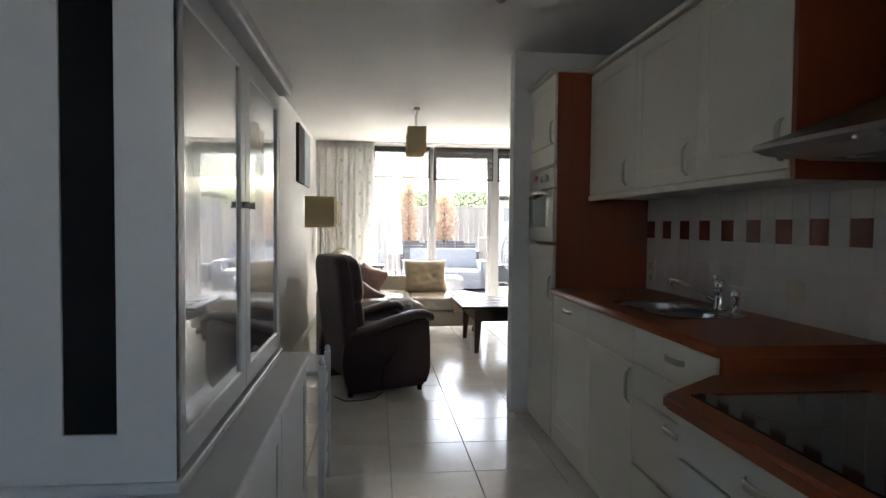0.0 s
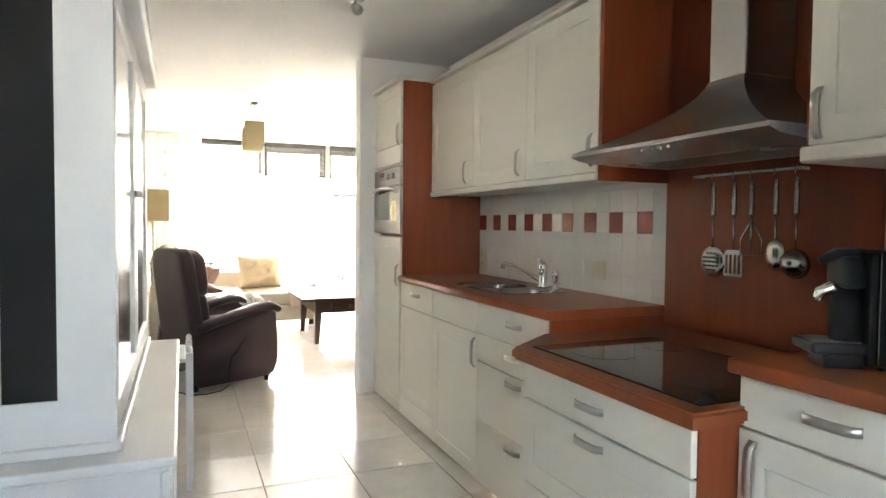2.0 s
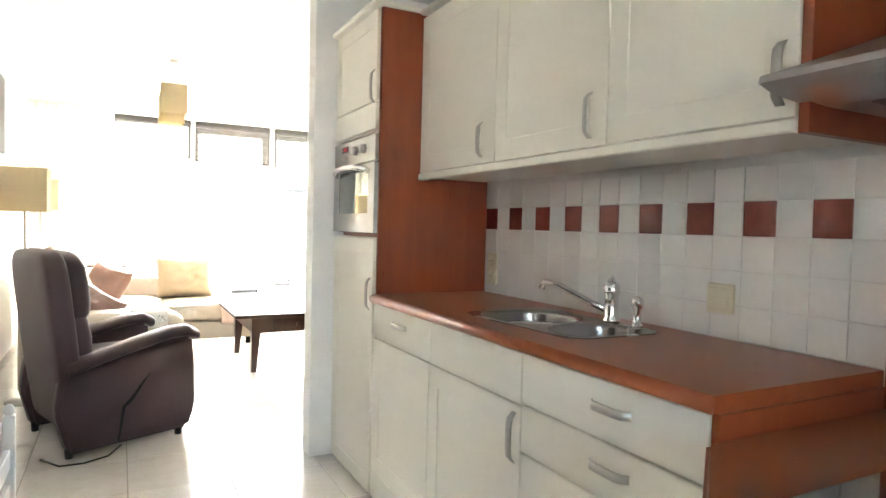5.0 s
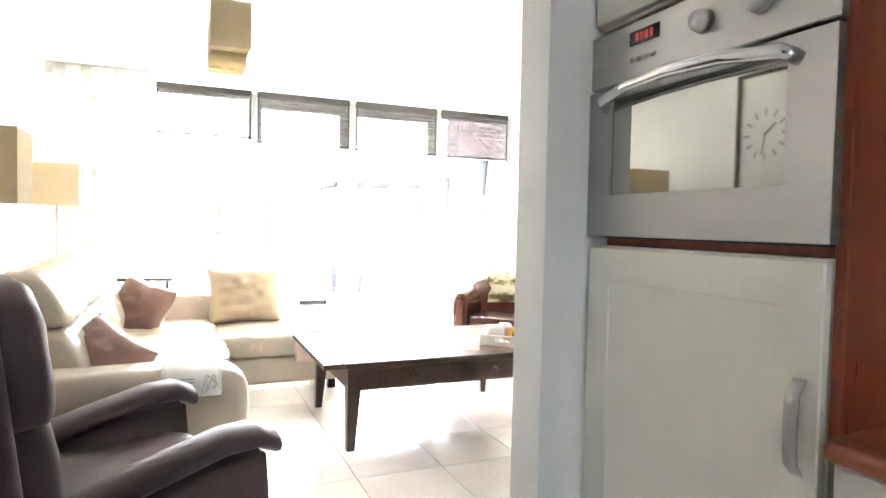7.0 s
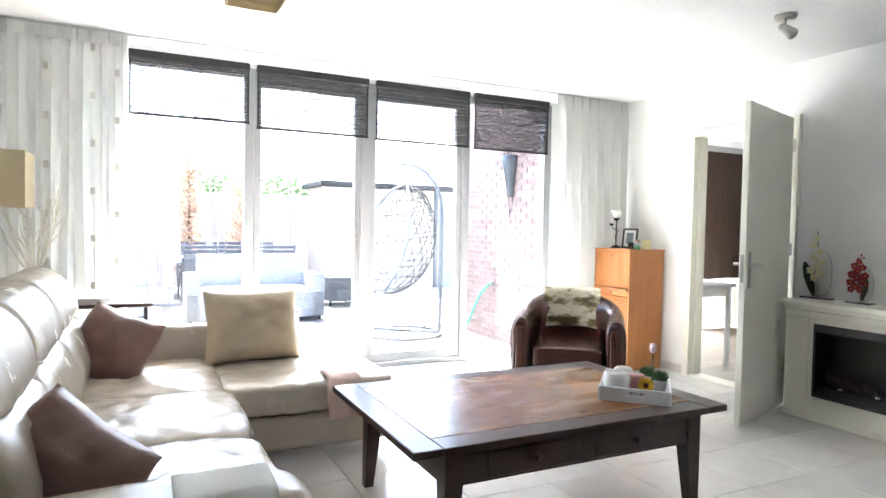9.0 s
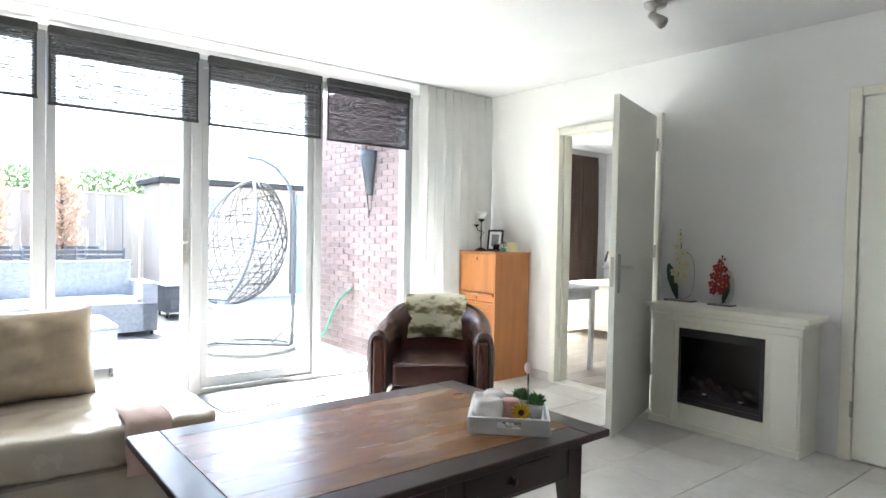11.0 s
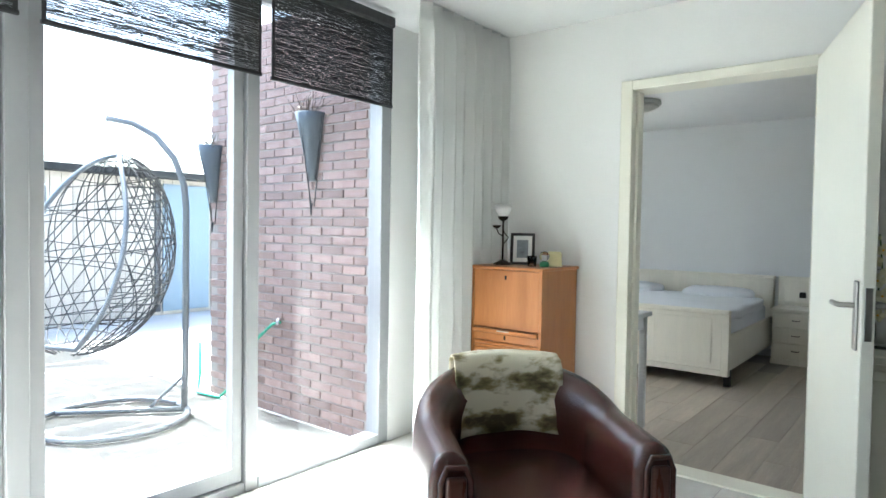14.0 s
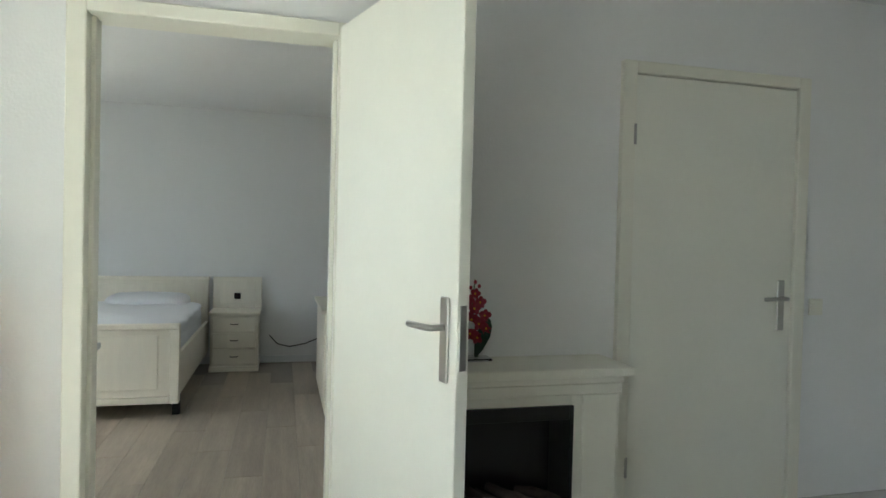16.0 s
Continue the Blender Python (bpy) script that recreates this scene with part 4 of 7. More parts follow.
# sofa
def closed_curve(pts, k=4):
    """A smooth closed line through the points."""
    out = []
    n = len(pts)
    for i in range(n):
        p0, p1, p2, p3 = (Vector((*pts[(i + d) % n], 0)) for d in (-1, 0, 1, 2))
        for j in range(k):
            t = j / k
            q = 0.5 * (2 * p1 + (p2 - p0) * t + (2 * p0 - 5 * p1 + 4 * p2 - p3) * t * t + (3 * p1 - p0 - 3 * p2 + p3) * t ** 3)
            out.append((q.x, q.y))
    return out


def upholstery(name, parent, material, prof, y0, y1, wrinkle, seed, n=30):
    """A stuffed pad: a side outline carried along y, rounded at both ends, creased towards its seams."""
    prof = closed_curve(prof)
    cx = sum(p[0] for p in prof) / len(prof)
    cz = sum(p[1] for p in prof) / len(prof)
    bm = bmesh.new()
    prev = first = None
    for i in range(n + 1):
        u = -1 + 2 * i / n
        u = math.copysign(1 - (1 - abs(u)) ** 1.35, u)
        e = max(0.0, 1 - abs(u) ** 7) ** 0.5 * 0.30 + 0.70
        y = (y0 + y1) / 2 + u * (y1 - y0) / 2
        cur = []
        for x, z in prof:
            d = Vector((x - cx, 0, z - cz))
            w = 0.5 - 1.6 * abs(noise.noise(Vector((x * 5 + seed, y * 7, z * 4)))) + 0.7 * noise.noise(Vector((x * 14, y * 16 + seed, z * 9)))
            d = d * e + d.normalized() * wrinkle * w * (0.5 + 0.9 * abs(u))
            cur.append(bm.verts.new((cx + d.x, y, cz + d.z)))
        if prev:
            for k in range(len(cur)):
                m = (k + 1) % len(cur)
                bm.faces.new((prev[k], prev[m], cur[m], cur[k]))
        else:
            first = cur
        prev = cur
    bm.faces.new(first[::-1])
    bm.faces.new(prev)
    return part(name, bm, material, parent, "", True)


BACK_SIDE = [(0.37, 0.42), (0.41, 0.51), (0.385, 0.62), (0.335, 0.71), (0.26, 0.748), (0.17, 0.735), (0.12, 0.65), (0.12, 0.47), (0.22, 0.40)]
HEAD_SIDE = [(0.315, 0.752), (0.325, 0.81), (0.285, 0.91), (0.215, 0.985), (0.125, 1.005), (0.05, 0.965), (0.025, 0.87), (0.05, 0.77), (0.17, 0.742)]
sofa = thing("corner_sofa", "beige leather corner sofa with adjustable headrests", "sofa")
SX, SF = 0.03, 1.03
box("base", sofa, BEIGE, SX + 0.03, SF - 0.03, 6.42, 8.88, 0.07, 0.28, 0.03, "", 3)
box("chaise_base", sofa, BEIGE, SF - 0.031, 1.90, 8.08, 8.88, 0.07, 0.26, 0.03, "", 3)
ys = [6.64, 7.36, 8.08, 8.90]
for i in range(3):
    y0, y1 = ys[i], ys[i + 1]
    soft("seat_cushion", sofa, BEIGE, ((0.29 + SF) / 2, (y0 + y1) / 2, 0.355), (SF - 0.29 + (0.04 if i < 2 else 0), y1 - y0 + 0.01, 0.19), 6, 34, None, 0.010, i * 3.1, -0.01)
    upholstery("back_cushion", sofa, BEIGE, BACK_SIDE, y0 + 0.002, y1 - 0.002, 0.008, i * 5.3)
    upholstery("headrest", sofa, BEIGE, HEAD_SIDE, y0 + 0.004, y1 - 0.004, 0.006, i * 7.7)
    tube("seam", sofa, BEIGE, [(SF - 0.005 + (0.02 if i < 2 else 0), y0 + 0.05, 0.405), (SF + (0.022 if i < 2 else 0.0), (y0 + y1) / 2, 0.407), (SF - 0.005 + (0.02 if i < 2 else 0), y1 - 0.05, 0.405)], 0.006, 8)
soft("chaise_cushion", sofa, BEIGE, (1.475, 8.48, 0.345), (0.93, 0.84, 0.18), 7, 34, None, 0.008, 21)
box("back_frame", sofa, BEIGE, SX, SX + 0.09, 6.42, 8.92, 0.07, 0.70, 0.03, "", 3)
soft("armrest", sofa, BEIGE, ((SX + 1.06) / 2, 6.50, 0.33), (1.06 - SX, 0.26, 0.54), 6, 10, None, 0.004, 3)
soft("low_back", sofa, BEIGE, (0.93, 8.90, 0.36), (1.20, 0.15, 0.56), 7, 10, None, 0.004, 8)
for x, y in ((0.2, 6.5), (0.95, 6.5), (0.2, 8.8), (1.82, 8.15), (1.82, 8.8), (1.0, 8.2)):
    box("foot", sofa, BLACKP, x - 0.03, x + 0.03, y - 0.03, y + 0.03, 0.0, 0.075, 0.004)


def cushion(label, at, size, turn, material, seed):
    c = thing("cushion", label, "cushion", at)
    bm = bmesh.new()
    b2 = bmesh.new()
    bmesh.ops.create_grid(b2, x_segments=18, y_segments=18, size=1.0)
    for s in (1, -1):
        g = {}
        for v in b2.verts:
            x, y = v.co.x, v.co.y
            edge = max(0.0, (1 - x ** 4) * (1 - y ** 4)) ** 0.6
            pinch = 1 - 0.07 * (1 - abs(x) * abs(y)) * max(abs(x), abs(y)) ** 3
            wr = noise.noise(Vector((x * 2.4 + seed, y * 2.4, s * 3.0))) * 0.34 * edge + 0.24 * noise.noise(Vector((x * 6, y * 6 + seed, s)))* edge
            g[v] = bm.verts.new((x * size[0] / 2 * pinch, s * (edge * size[2] / 2 * (1 + wr) + 0.004), y * size[1] / 2 * pinch))
        for f in b2.faces:
            bm.faces.new([g[v] for v in f.verts])
    b2.free()
    bmesh.ops.remove_doubles(bm, verts=bm.verts, dist=0.0082)
    bm.transform(turn)
    part("cover", bm, material, c, "", True)
    return c


BROWNC = mat("brown_cushion_satin", (0.21, 0.12, 0.10), 0.4, var=0.15, scale=4, fine=140, bump=0.3)
BEIGEC = mat("beige_cushion_leather", (0.44, 0.36, 0.25), 0.42, var=0.06, scale=4, fine=160, bump=0.2)
cushion("large beige leather cushion leaning on the low sofa back", (1.25, 8.73, 0.64), (0.56, 0.44, 0.20), rot(-12, 0, 4), BEIGEC, 4.0)
cushion("brown satin cushion leaning in the sofa corner", (0.50, 8.55, 0.580), (0.46, 0.42, 0.17), rot(-26, 14, -42), BROWNC, 9.0)
cushion("brown satin cushion leaning on the sofa back", (0.43, 6.84, 0.555), (0.48, 0.36, 0.17), rot(-40, 18, -52), BROWNC, 14.0)
cloth = thing("armrest_cloth", "white cloth with a grey twig print on the armrest", "cloth")
PRINT = mat("grey_print", (0.30, 0.30, 0.29), 0.8, bump=0)
LINEN = mat("white_linen", (0.78, 0.78, 0.75), 0.85, bump=0.3, fine=150)
bm = bmesh.new()
rows = []
for k in range(25):
    a = math.radians(168 - k * 8.6)
    c_, s_ = math.cos(a), math.sin(a)
    q = (abs(c_) ** 6 + abs(s_) ** 6) ** (-1 / 6)
    y, z = 6.50 + c_ * q * 0.1345, 0.33 + s_ * q * 0.2745
    if z > 0.44:
        rows.append([bm.verts.new((0.70 + 0.24 * i / 8, y + 0.002 * math.sin(i * 1.7 + k), z + 0.0015 * math.sin(i * 2.3 + k * 0.9))) for i in range(9)])
for a, b in zip(rows, rows[1:]):
    for i in range(8):
        bm.faces.new((a[i], a[i + 1], b[i + 1], b[i]))
linen = part("linen", bm, LINEN, cloth, "", True)
lsol = linen.modifiers.new("thick", "SOLIDIFY")
lsol.thickness = 0.0025
bm = bmesh.new()
rs = random.Random(5)
for k in range(7):
    x = 0.86 + k * 0.01
    add_tube(bm, [(x, 6.3615, 0.49 + 0.006 * k), (x + rs.uniform(-0.02, 0.02), 6.3615, 0.53), (x + rs.uniform(-0.04, 0.04), 6.3615, 0.575)], 0.0015, 4)
for k in range(5):
    add_box(bm, 0.72, 0.83, 6.3600, 6.3635, 0.495 + k * 0.016, 0.499 + k * 0.016)
part("print", bm, PRINT, cloth, "grey twig print")

pinkc = thing("folded_cloth", "pale pink cotton cloth hanging over the chaise edge", "cloth")
PINKL = mat("pale_pink_cotton", (0.58, 0.43, 0.38), 0.85, bump=0.4, fine=120)
bm = bmesh.new()
rows = []
for y, z in ((8.30, 0.449), (8.22, 0.451), (8.13, 0.450), (8.075, 0.445), (8.050, 0.425), (8.042, 0.39), (8.040, 0.33), (8.038, 0.27), (8.036, 0.225)):
    rows.append([bm.verts.new((1.53 + 0.18 * i / 10 + 0.006 * math.sin(z * 30), y + 0.004 * math.sin(i * 1.9 + z * 9), z + 0.003 * math.sin(i * 1.3))) for i in range(11)])
for a, b in zip(rows, rows[1:]):
    for i in range(10):
        bm.faces.new((a[i], a[i + 1], b[i + 1], b[i]))
pk = part("cotton", bm, PINKL, pinkc, "", True)
pm = pk.modifiers.new("thick", "SOLIDIFY")
pm.thickness = 0.004

# recliner
rec = thing("recliner", "dark aubergine leather riser recliner on small feet", "armchair", (0.545, 5.61, 0.0), 20)
rec.scale = (0.94, 1.0, 1.0)
# local: faces +x, y across
for s in (-1, 1):
    bm = bmesh.new()
    prof = [(-0.30, 0.035), (0.36, 0.05), (0.405, 0.16), (0.40, 0.42), (0.385, 0.58), (0.28, 0.585), (0.05, 0.545), (-0.16, 0.49), (-0.33, 0.45), (-0.36, 0.25)]
    lo = [bm.verts.new((x, s * 0.25, z)) for x, z in prof]
    hi = [bm.verts.new((x, s * 0.375, z)) for x, z in prof]
    bm.faces.new(lo)
    bm.faces.new(hi[::-1])
    for i in range(len(prof)):
        j = (i + 1) % len(prof)
        bm.faces.new((lo[i], hi[i], hi[j], lo[j]))
    bmesh.ops.recalc_face_normals(bm, faces=bm.faces)
    bmesh.ops.bevel(bm, geom=bm.edges[:], offset=0.022, segments=3, affect="EDGES")
    side = part("side", bm, GREYL, rec, "", True)
    bm = bmesh.new()
    pts = [(-0.30, 0.47), (-0.16, 0.505), (0.05, 0.56), (0.26, 0.608), (0.36, 0.61), (0.42, 0.585)]
    prev = None
    for x, z in pts:
        cur = []
        for k in range(12):
            a = 2 * math.pi * k / 12
            cur.append(bm.verts.new((x, s * 0.312 + 0.082 * math.cos(a), z + 0.036 * math.sin(a))))
        if prev:
            for k in range(12):
                bm.faces.new((prev[k], prev[(k + 1) % 12], cur[(k + 1) % 12], cur[k]))
        else:
            bm.faces.new(cur)
        prev = cur
    bm.faces.new(prev[::-1])
    part("arm_pad", bm, GREYL, rec, "", True)
# Matt black bar on the surface draws the shade inside the cable slot
tube("slot_shade", rec, BLACK, [(0.12, -0.376, 0.40), (0.02, -0.378, 0.27), (-0.02, -0.378, 0.24), (-0.05, -0.376, 0.06)], [0.004, 0.012, 0.010, 0.005], 6, "cable slot in the side, its shade drawn as a black bar")
soft("seat", rec, GREYL, (0.06, 0, 0.40), (0.66, 0.50, 0.20), 6, 8, None, 0.004, 2)
soft("footrest", rec, GREYL, (0.385, 0, 0.27), (0.07, 0.50, 0.34), 6, 8, None, 0.003, 3)
bm = bmesh.new()
add_soft(bm, (-0.30, 0, 0.60), (0.13, 0.68, 0.96), 7, 10, rot(0, -7, 0))
part("back_shell", bm, GREYL, rec, "", True)
soft("lower_back_cushion", rec, GREYL, (-0.205, 0, 0.60), (0.15, 0.54, 0.30), 4, 9, rot(0, -8, 0), 0.005, 5)
soft("upper_back_cushion", rec, GREYL, (-0.235, 0, 0.88), (0.16, 0.60, 0.38), 4, 9, rot(0, -8, 0), 0.005, 6)
for x, y in ((0.33, -0.30), (0.33, 0.30), (-0.28, -0.30), (-0.28, 0.30)):
    tube("foot", rec, BLACKP, [(x, y, 0.0), (x, y, 0.09)], [0.02, 0.026], 12)
tube("cable", rec, BLACKP, [(-0.03, -0.36, 0.03), (-0.12, -0.42, 0.008), (-0.25, -0.44, 0.006), (-0.36, -0.40, 0.006), (-0.40, -0.25, 0.006)], 0.005, 6, "black power cable")

# coffee table
ct = thing("coffee_table", "dark wooden coffee table with a worn brown top and drawers", "table")
cx0, cx1, cy0, cy1, cz = 1.467, 3.008, 6.765, 7.745, 0.487
bw = 0.115
for i in range(6):
    y0 = cy0 + bw + (cy1 - cy0 - 2 * bw) * i / 6
    y1 = cy0 + bw + (cy1 - cy0 - 2 * bw) * (i + 1) / 6
    box("plank", ct, TOPW, cx0 + bw + 0.0006, cx1 - bw - 0.0006, y0 + 0.0002, y1 - 0.0002, cz - 0.03, cz, 0.0006)
for a, b in ((cx0, cx0 + bw), (cx1 - bw, cx1)):
    box("end_board", ct, DARKW, a, b, cy0 + 0.001, cy1 - 0.001, cz - 0.031, cz - 0.0003, 0.005, "", 2)
for a, b in ((cy0, cy0 + bw), (cy1 - bw, cy1)):
    box("edge_board", ct, DARKW, cx0 + bw + 0.0008, cx1 - bw - 0.0008, a, b, cz - 0.031, cz - 0.0003, 0.005, "", 2)
lx0, lx1, ly0, ly1 = 1.605, 2.872, 6.795, 7.69
box("apron", ct, DARKW, lx0 + 0.03, lx1 - 0.03, ly1 - 0.03, ly1 - 0.008, 0.325, cz - 0.0312, 0.002)
box("apron", ct, DARKW, lx0 + 0.03, lx1 - 0.03, ly0 + 0.008, ly0 + 0.03, 0.325, cz - 0.0312, 0.002)
for x in (lx0 + 0.008, lx1 - 0.03):
    box("apron", ct, DARKW, x, x + 0.022, ly0 + 0.031, ly1 - 0.031, 0.325, cz - 0.0312, 0.002)
for x in (1.78, 2.28):
    d = box("drawer_front", ct, DARKW, x, x + 0.42, ly0 - 0.002, ly0 + 0.0075, 0.340, 0.440, 0.003)
    bm = bmesh.new()
    add_tube(bm, [(x + 0.21, ly0 - 0.002, 0.392), (x + 0.21, ly0 - 0.016, 0.392), (x + 0.21, ly0 - 0.024, 0.392)], [0.018, 0.011, 0.016], 14)
    part("knob", bm, DARKW, d, "round wooden knob", True)
for x in (lx0, lx1):
    for y in (ly0, ly1):
        bm = bmesh.new()
        sx, sy = (1 if x == lx0 else -1), (1 if y == ly0 else -1)
        vs = []
        for z, w in ((0.0, 0.042), (0.325, 0.072), (cz - 0.0315, 0.072)):
            vs.append([bm.verts.new((x + sx * (0 if i in (0, 3) else w), y + sy * (0 if i < 2 else w), z)) for i in range(4)])
        for a, b in zip(vs, vs[1:]):
            for k in range(4):
                bm.faces.new((a[k], a[(k + 1) % 4], b[(k + 1) % 4], b[k]))
        bm.faces.new(vs[0][::-1])
        bm.faces.new(vs[-1])
        part("leg", bm, DARKW, ct)

# tray with crockery and plants
tray = thing("serving_tray", "white wooden serving tray on the coffee table", "tray", (2.752, 7.075, cz), -45)
tw, td = 0.152, 0.185
box("bottom", tray, WHITE, -tw, tw, -td, td, 0.001, 0.008, 0.001)
for s in (-1, 1):
    bm = bmesh.new()
    for q in ((-tw, -0.045), (0.045, tw)):
        add_box(bm, q[0], q[1], s * td - 0.006, s * td + 0.006, 0.001, 0.065, 0.002)
    add_box(bm, -0.046, 0.046, s * td - 0.0055, s * td + 0.0055, 0.001, 0.028, 0.001)
    add_box(bm, -0.046, 0.046, s * td - 0.0055, s * td + 0.0055, 0.05, 0.065, 0.001)
    part("end_board", bm, WHITE, tray)
    box("side_board", tray, WHITE, s * tw - 0.006, s * tw + 0.006, -td + 0.006, td - 0.006, 0.001, 0.058, 0.002)


def on_tray(x, y):
    p = tray.matrix_basis @ Vector((x, y, 0.009))
    return (p.x, p.y, p.z)


PORC = mat("white_porcelain", (0.78, 0.77, 0.76), 0.2, var=0.03, bump=0)
PINK = mat("pink_wax", (0.55, 0.30, 0.26), 0.5, bump=0.05)
LEAFG = mat("succulent_green", (0.06, 0.15, 0.04), 0.5, var=0.3, scale=20, bump=0.1)
YEL = mat("yellow_petal", (0.75, 0.45, 0.02), 0.6, bump=0.1)
cupb = thing("white_bowl", "white porcelain bowl with pale dots", "bowl", on_tray(-0.082, -0.095))
cupb.scale = (0.82, 0.82, 0.92)
lathe("body", cupb, PORC, [(0.035, 0), (0.045, 0.006), (0.07, 0.04), (0.075, 0.085), (0.066, 0.11), (0.05, 0.115)], (0, 0, 0), 24)
cupc = thing("white_cup", "white porcelain cup upside down", "cup", on_tray(-0.06, 0.06))
cupc.scale = (1.3, 1.3, 1.15)
lathe("body", cupc, PORC, [(0.045, 0), (0.045, 0.03), (0.038, 0.07), (0.028, 0.085)], (0, 0, 0), 20)
cand = thing("candle", "thick pink wax candle", "candle", on_tray(0.008, -0.055))
lathe("wax", cand, PINK, [(0.035, 0), (0.037, 0.005), (0.037, 0.09), (0.03, 0.095)], (0, 0, 0), 20)
rs = random.Random(11)


def succulent(at, seed):
    p = thing("potted_succulent", "small green succulent in a white pot", "plant", at, 0, "succulents on the tray")
    p.scale = (0.8, 0.8, 0.8)
    lathe("pot", p, PORC, [(0.03, 0), (0.038, 0.05), (0.04, 0.075), (0.034, 0.075), (0.03, 0.065)], (0, 0, 0), 18, "white ceramic pot")
    bm = bmesh.new()
    r2 = random.Random(seed)
    for k in range(34):
        a, e = k * 2.4, 0.2 + 1.2 * (k / 34)
        l = 0.055 * r2.uniform(0.8, 1.15)
        d = Vector((math.cos(a) * math.cos(e), math.sin(a) * math.cos(e), math.sin(e)))
        o = Vector((0, 0, 0.072)) + d * 0.01
        add_tube(bm, [o, o + d * l * 0.55, o + d * l], [0.004, 0.0075, 0.001], 5)
    part("leaves", bm, LEAFG, p, "", True)


succulent(on_tray(0.050, 0.085), 3)
succulent(on_tray(0.108, 0.015), 4)
sfl = thing("sunflower_ornament", "small yellow sunflower ornament", "ornament", on_tray(0.048, -0.085), 45)
bm = bmesh.new()
for k in range(14):
    a = 2 * math.pi * k / 14
    add_tube(bm, [(-0.01, 0.012 * math.cos(a), 0.055 + 0.012 * math.sin(a)), (-0.014, 0.03 * math.cos(a), 0.055 + 0.03 * math.sin(a)), (-0.006, 0.04 * math.cos(a), 0.055 + 0.04 * math.sin(a))], [0.005, 0.007, 0.001], 5)
part("petals", bm, YEL, sfl, "", True)
bm = bmesh.new()
add_tube(bm, [(0, 0, 0.055), (-0.018, 0, 0.055)], [0.014, 0.012], 12)
add_tube(bm, [(0, 0, 0.0), (0, 0, 0.05)], 0.005, 8)
part("heart", bm, mat("brown_seed", (0.08, 0.03, 0.01), 0.8), sfl, "brown flower heart", True)
stones = thing("decorative_stones", "white pebbles lying on the tray", "stones", on_tray(0.078, -0.125))
bm = bmesh.new()
for k in range(14):
    add_soft(bm, (rs.uniform(-0.06, 0.06), rs.uniform(-0.035, 0.06), 0.011), (0.028, 0.022, 0.02), 2.2, 2, rot(0, 0, rs.uniform(0, 90)))
stuff(part("pebbles", bm, PORC, stones, "", True))
orn = thing("glass_ornament", "small clear glass figure with a pale flower", "ornament", on_tray(0.074, -0.030))
tube("stem", orn, GLASS, [(0, 0, 0), (0.004, 0, 0.09), (0, 0, 0.198)], 0.003, 8)
soft("head", orn, mat("pale_pink_petal", (0.7, 0.55, 0.6), 0.4), (0, 0, 0.218), (0.030, 0.030, 0.048), 2.2, 4)

# club armchair, facing the sofa
arm = thing("club_chair", "burgundy leather tub armchair with wooden arm fronts", "armchair", (3.50, 8.54, 0.0), -131)
arm.scale = (1.03, 1.03, 1.02)
# local: faces +x
bm = bmesh.new()
n = 28
prev = None
first = None
W, D = 0.372, 0.36
for i in range(n + 1):
    u = i / n
    # plan: straight arms in front, round back
    if u < 0.27:
        k = u / 0.27
        cx, cy, nx, ny = 0.36 - 0.36 * k, -W + 0.0, 0, -1
    elif u > 0.73:
        k = (u - 0.73) / 0.27
        cx, cy, nx, ny = 0.36 * k, W, 0, 1
    else:
        k = (u - 0.27) / 0.46
        a = math.pi * k
        nx, ny = -math.sin(a), -math.cos(a)
        cx, cy = D * nx * 0.95, W * ny
    back = max(0.0, -cx / D)
    top = 0.635 + 0.02 * (1 - max(0, cx) / 0.36) + 0.125 * back ** 0.8
    th = 0.132
    sec = [(0.0, 0.06), (0.012, 0.40), (0.01, top - 0.07), (-0.015, top - 0.02), (-0.055, top), (-0.10, top - 0.02), (-th, top - 0.08), (-th + 0.01, 0.40), (-th + 0.01, 0.20)]
    cur = [bm.verts.new((cx + nx * o, cy + ny * o, z)) for o, z in sec]
    if prev:
        for k in range(len(sec)):
            j = (k + 1) % len(sec)
            bm.faces.new((prev[k], prev[j], cur[j], cur[k]))
    else:
        first = cur
    prev = cur
bm.faces.new(first[::-1])
bm.faces.new(prev)
shell = part("tub_shell", bm, BROWNL, arm, "", True)
sub = shell.modifiers.new("round", "SUBSURF")
sub.levels = sub.render_levels = 1
REDW = mat("reddish_wood", (0.08, 0.022, 0.012), 0.3, stretch=(8, 8, 1), scale=3, fine=15)
for s in (-1, 1):
    box("arm_front", arm, REDW, 0.362, 0.385, s * 0.308 - 0.030, s * 0.308 + 0.030, 0.10, 0.575, 0.012, "reddish wooden arm front", 3)
    tube("piping", arm, BROWNL, [(0.368, s * 0.308 - 0.040, 0.10), (0.368, s * 0.308 - 0.042, 0.56), (0.368, s * 0.308 - 0.026, 0.598), (0.368, s * 0.308 + 0.026, 0.598), (0.368, s * 0.308 + 0.042, 0.56), (0.368, s * 0.308 + 0.040, 0.10)], 0.010, 8)
box("seat_base", arm, BROWNL, -0.22, 0.36, -0.235, 0.235, 0.08, 0.29, 0.02, "", 2)
soft("seat_cushion", arm, BROWNL, (0.08, 0, 0.365), (0.58, 0.475, 0.15), 11, 14, None, 0.003, 2)
tube("seat_piping", arm, BROWNL, [(0.363, -0.215, 0.425), (0.369, -0.10, 0.428), (0.369, 0.10, 0.428), (0.363, 0.215, 0.425)], 0.006, 8)
for x in (-0.2, 0.32):
    for y in (-0.25, 0.25):
        tube("foot", arm, DARKW, [(x, y, 0), (x, y, 0.085)], [0.018, 0.028], 10)
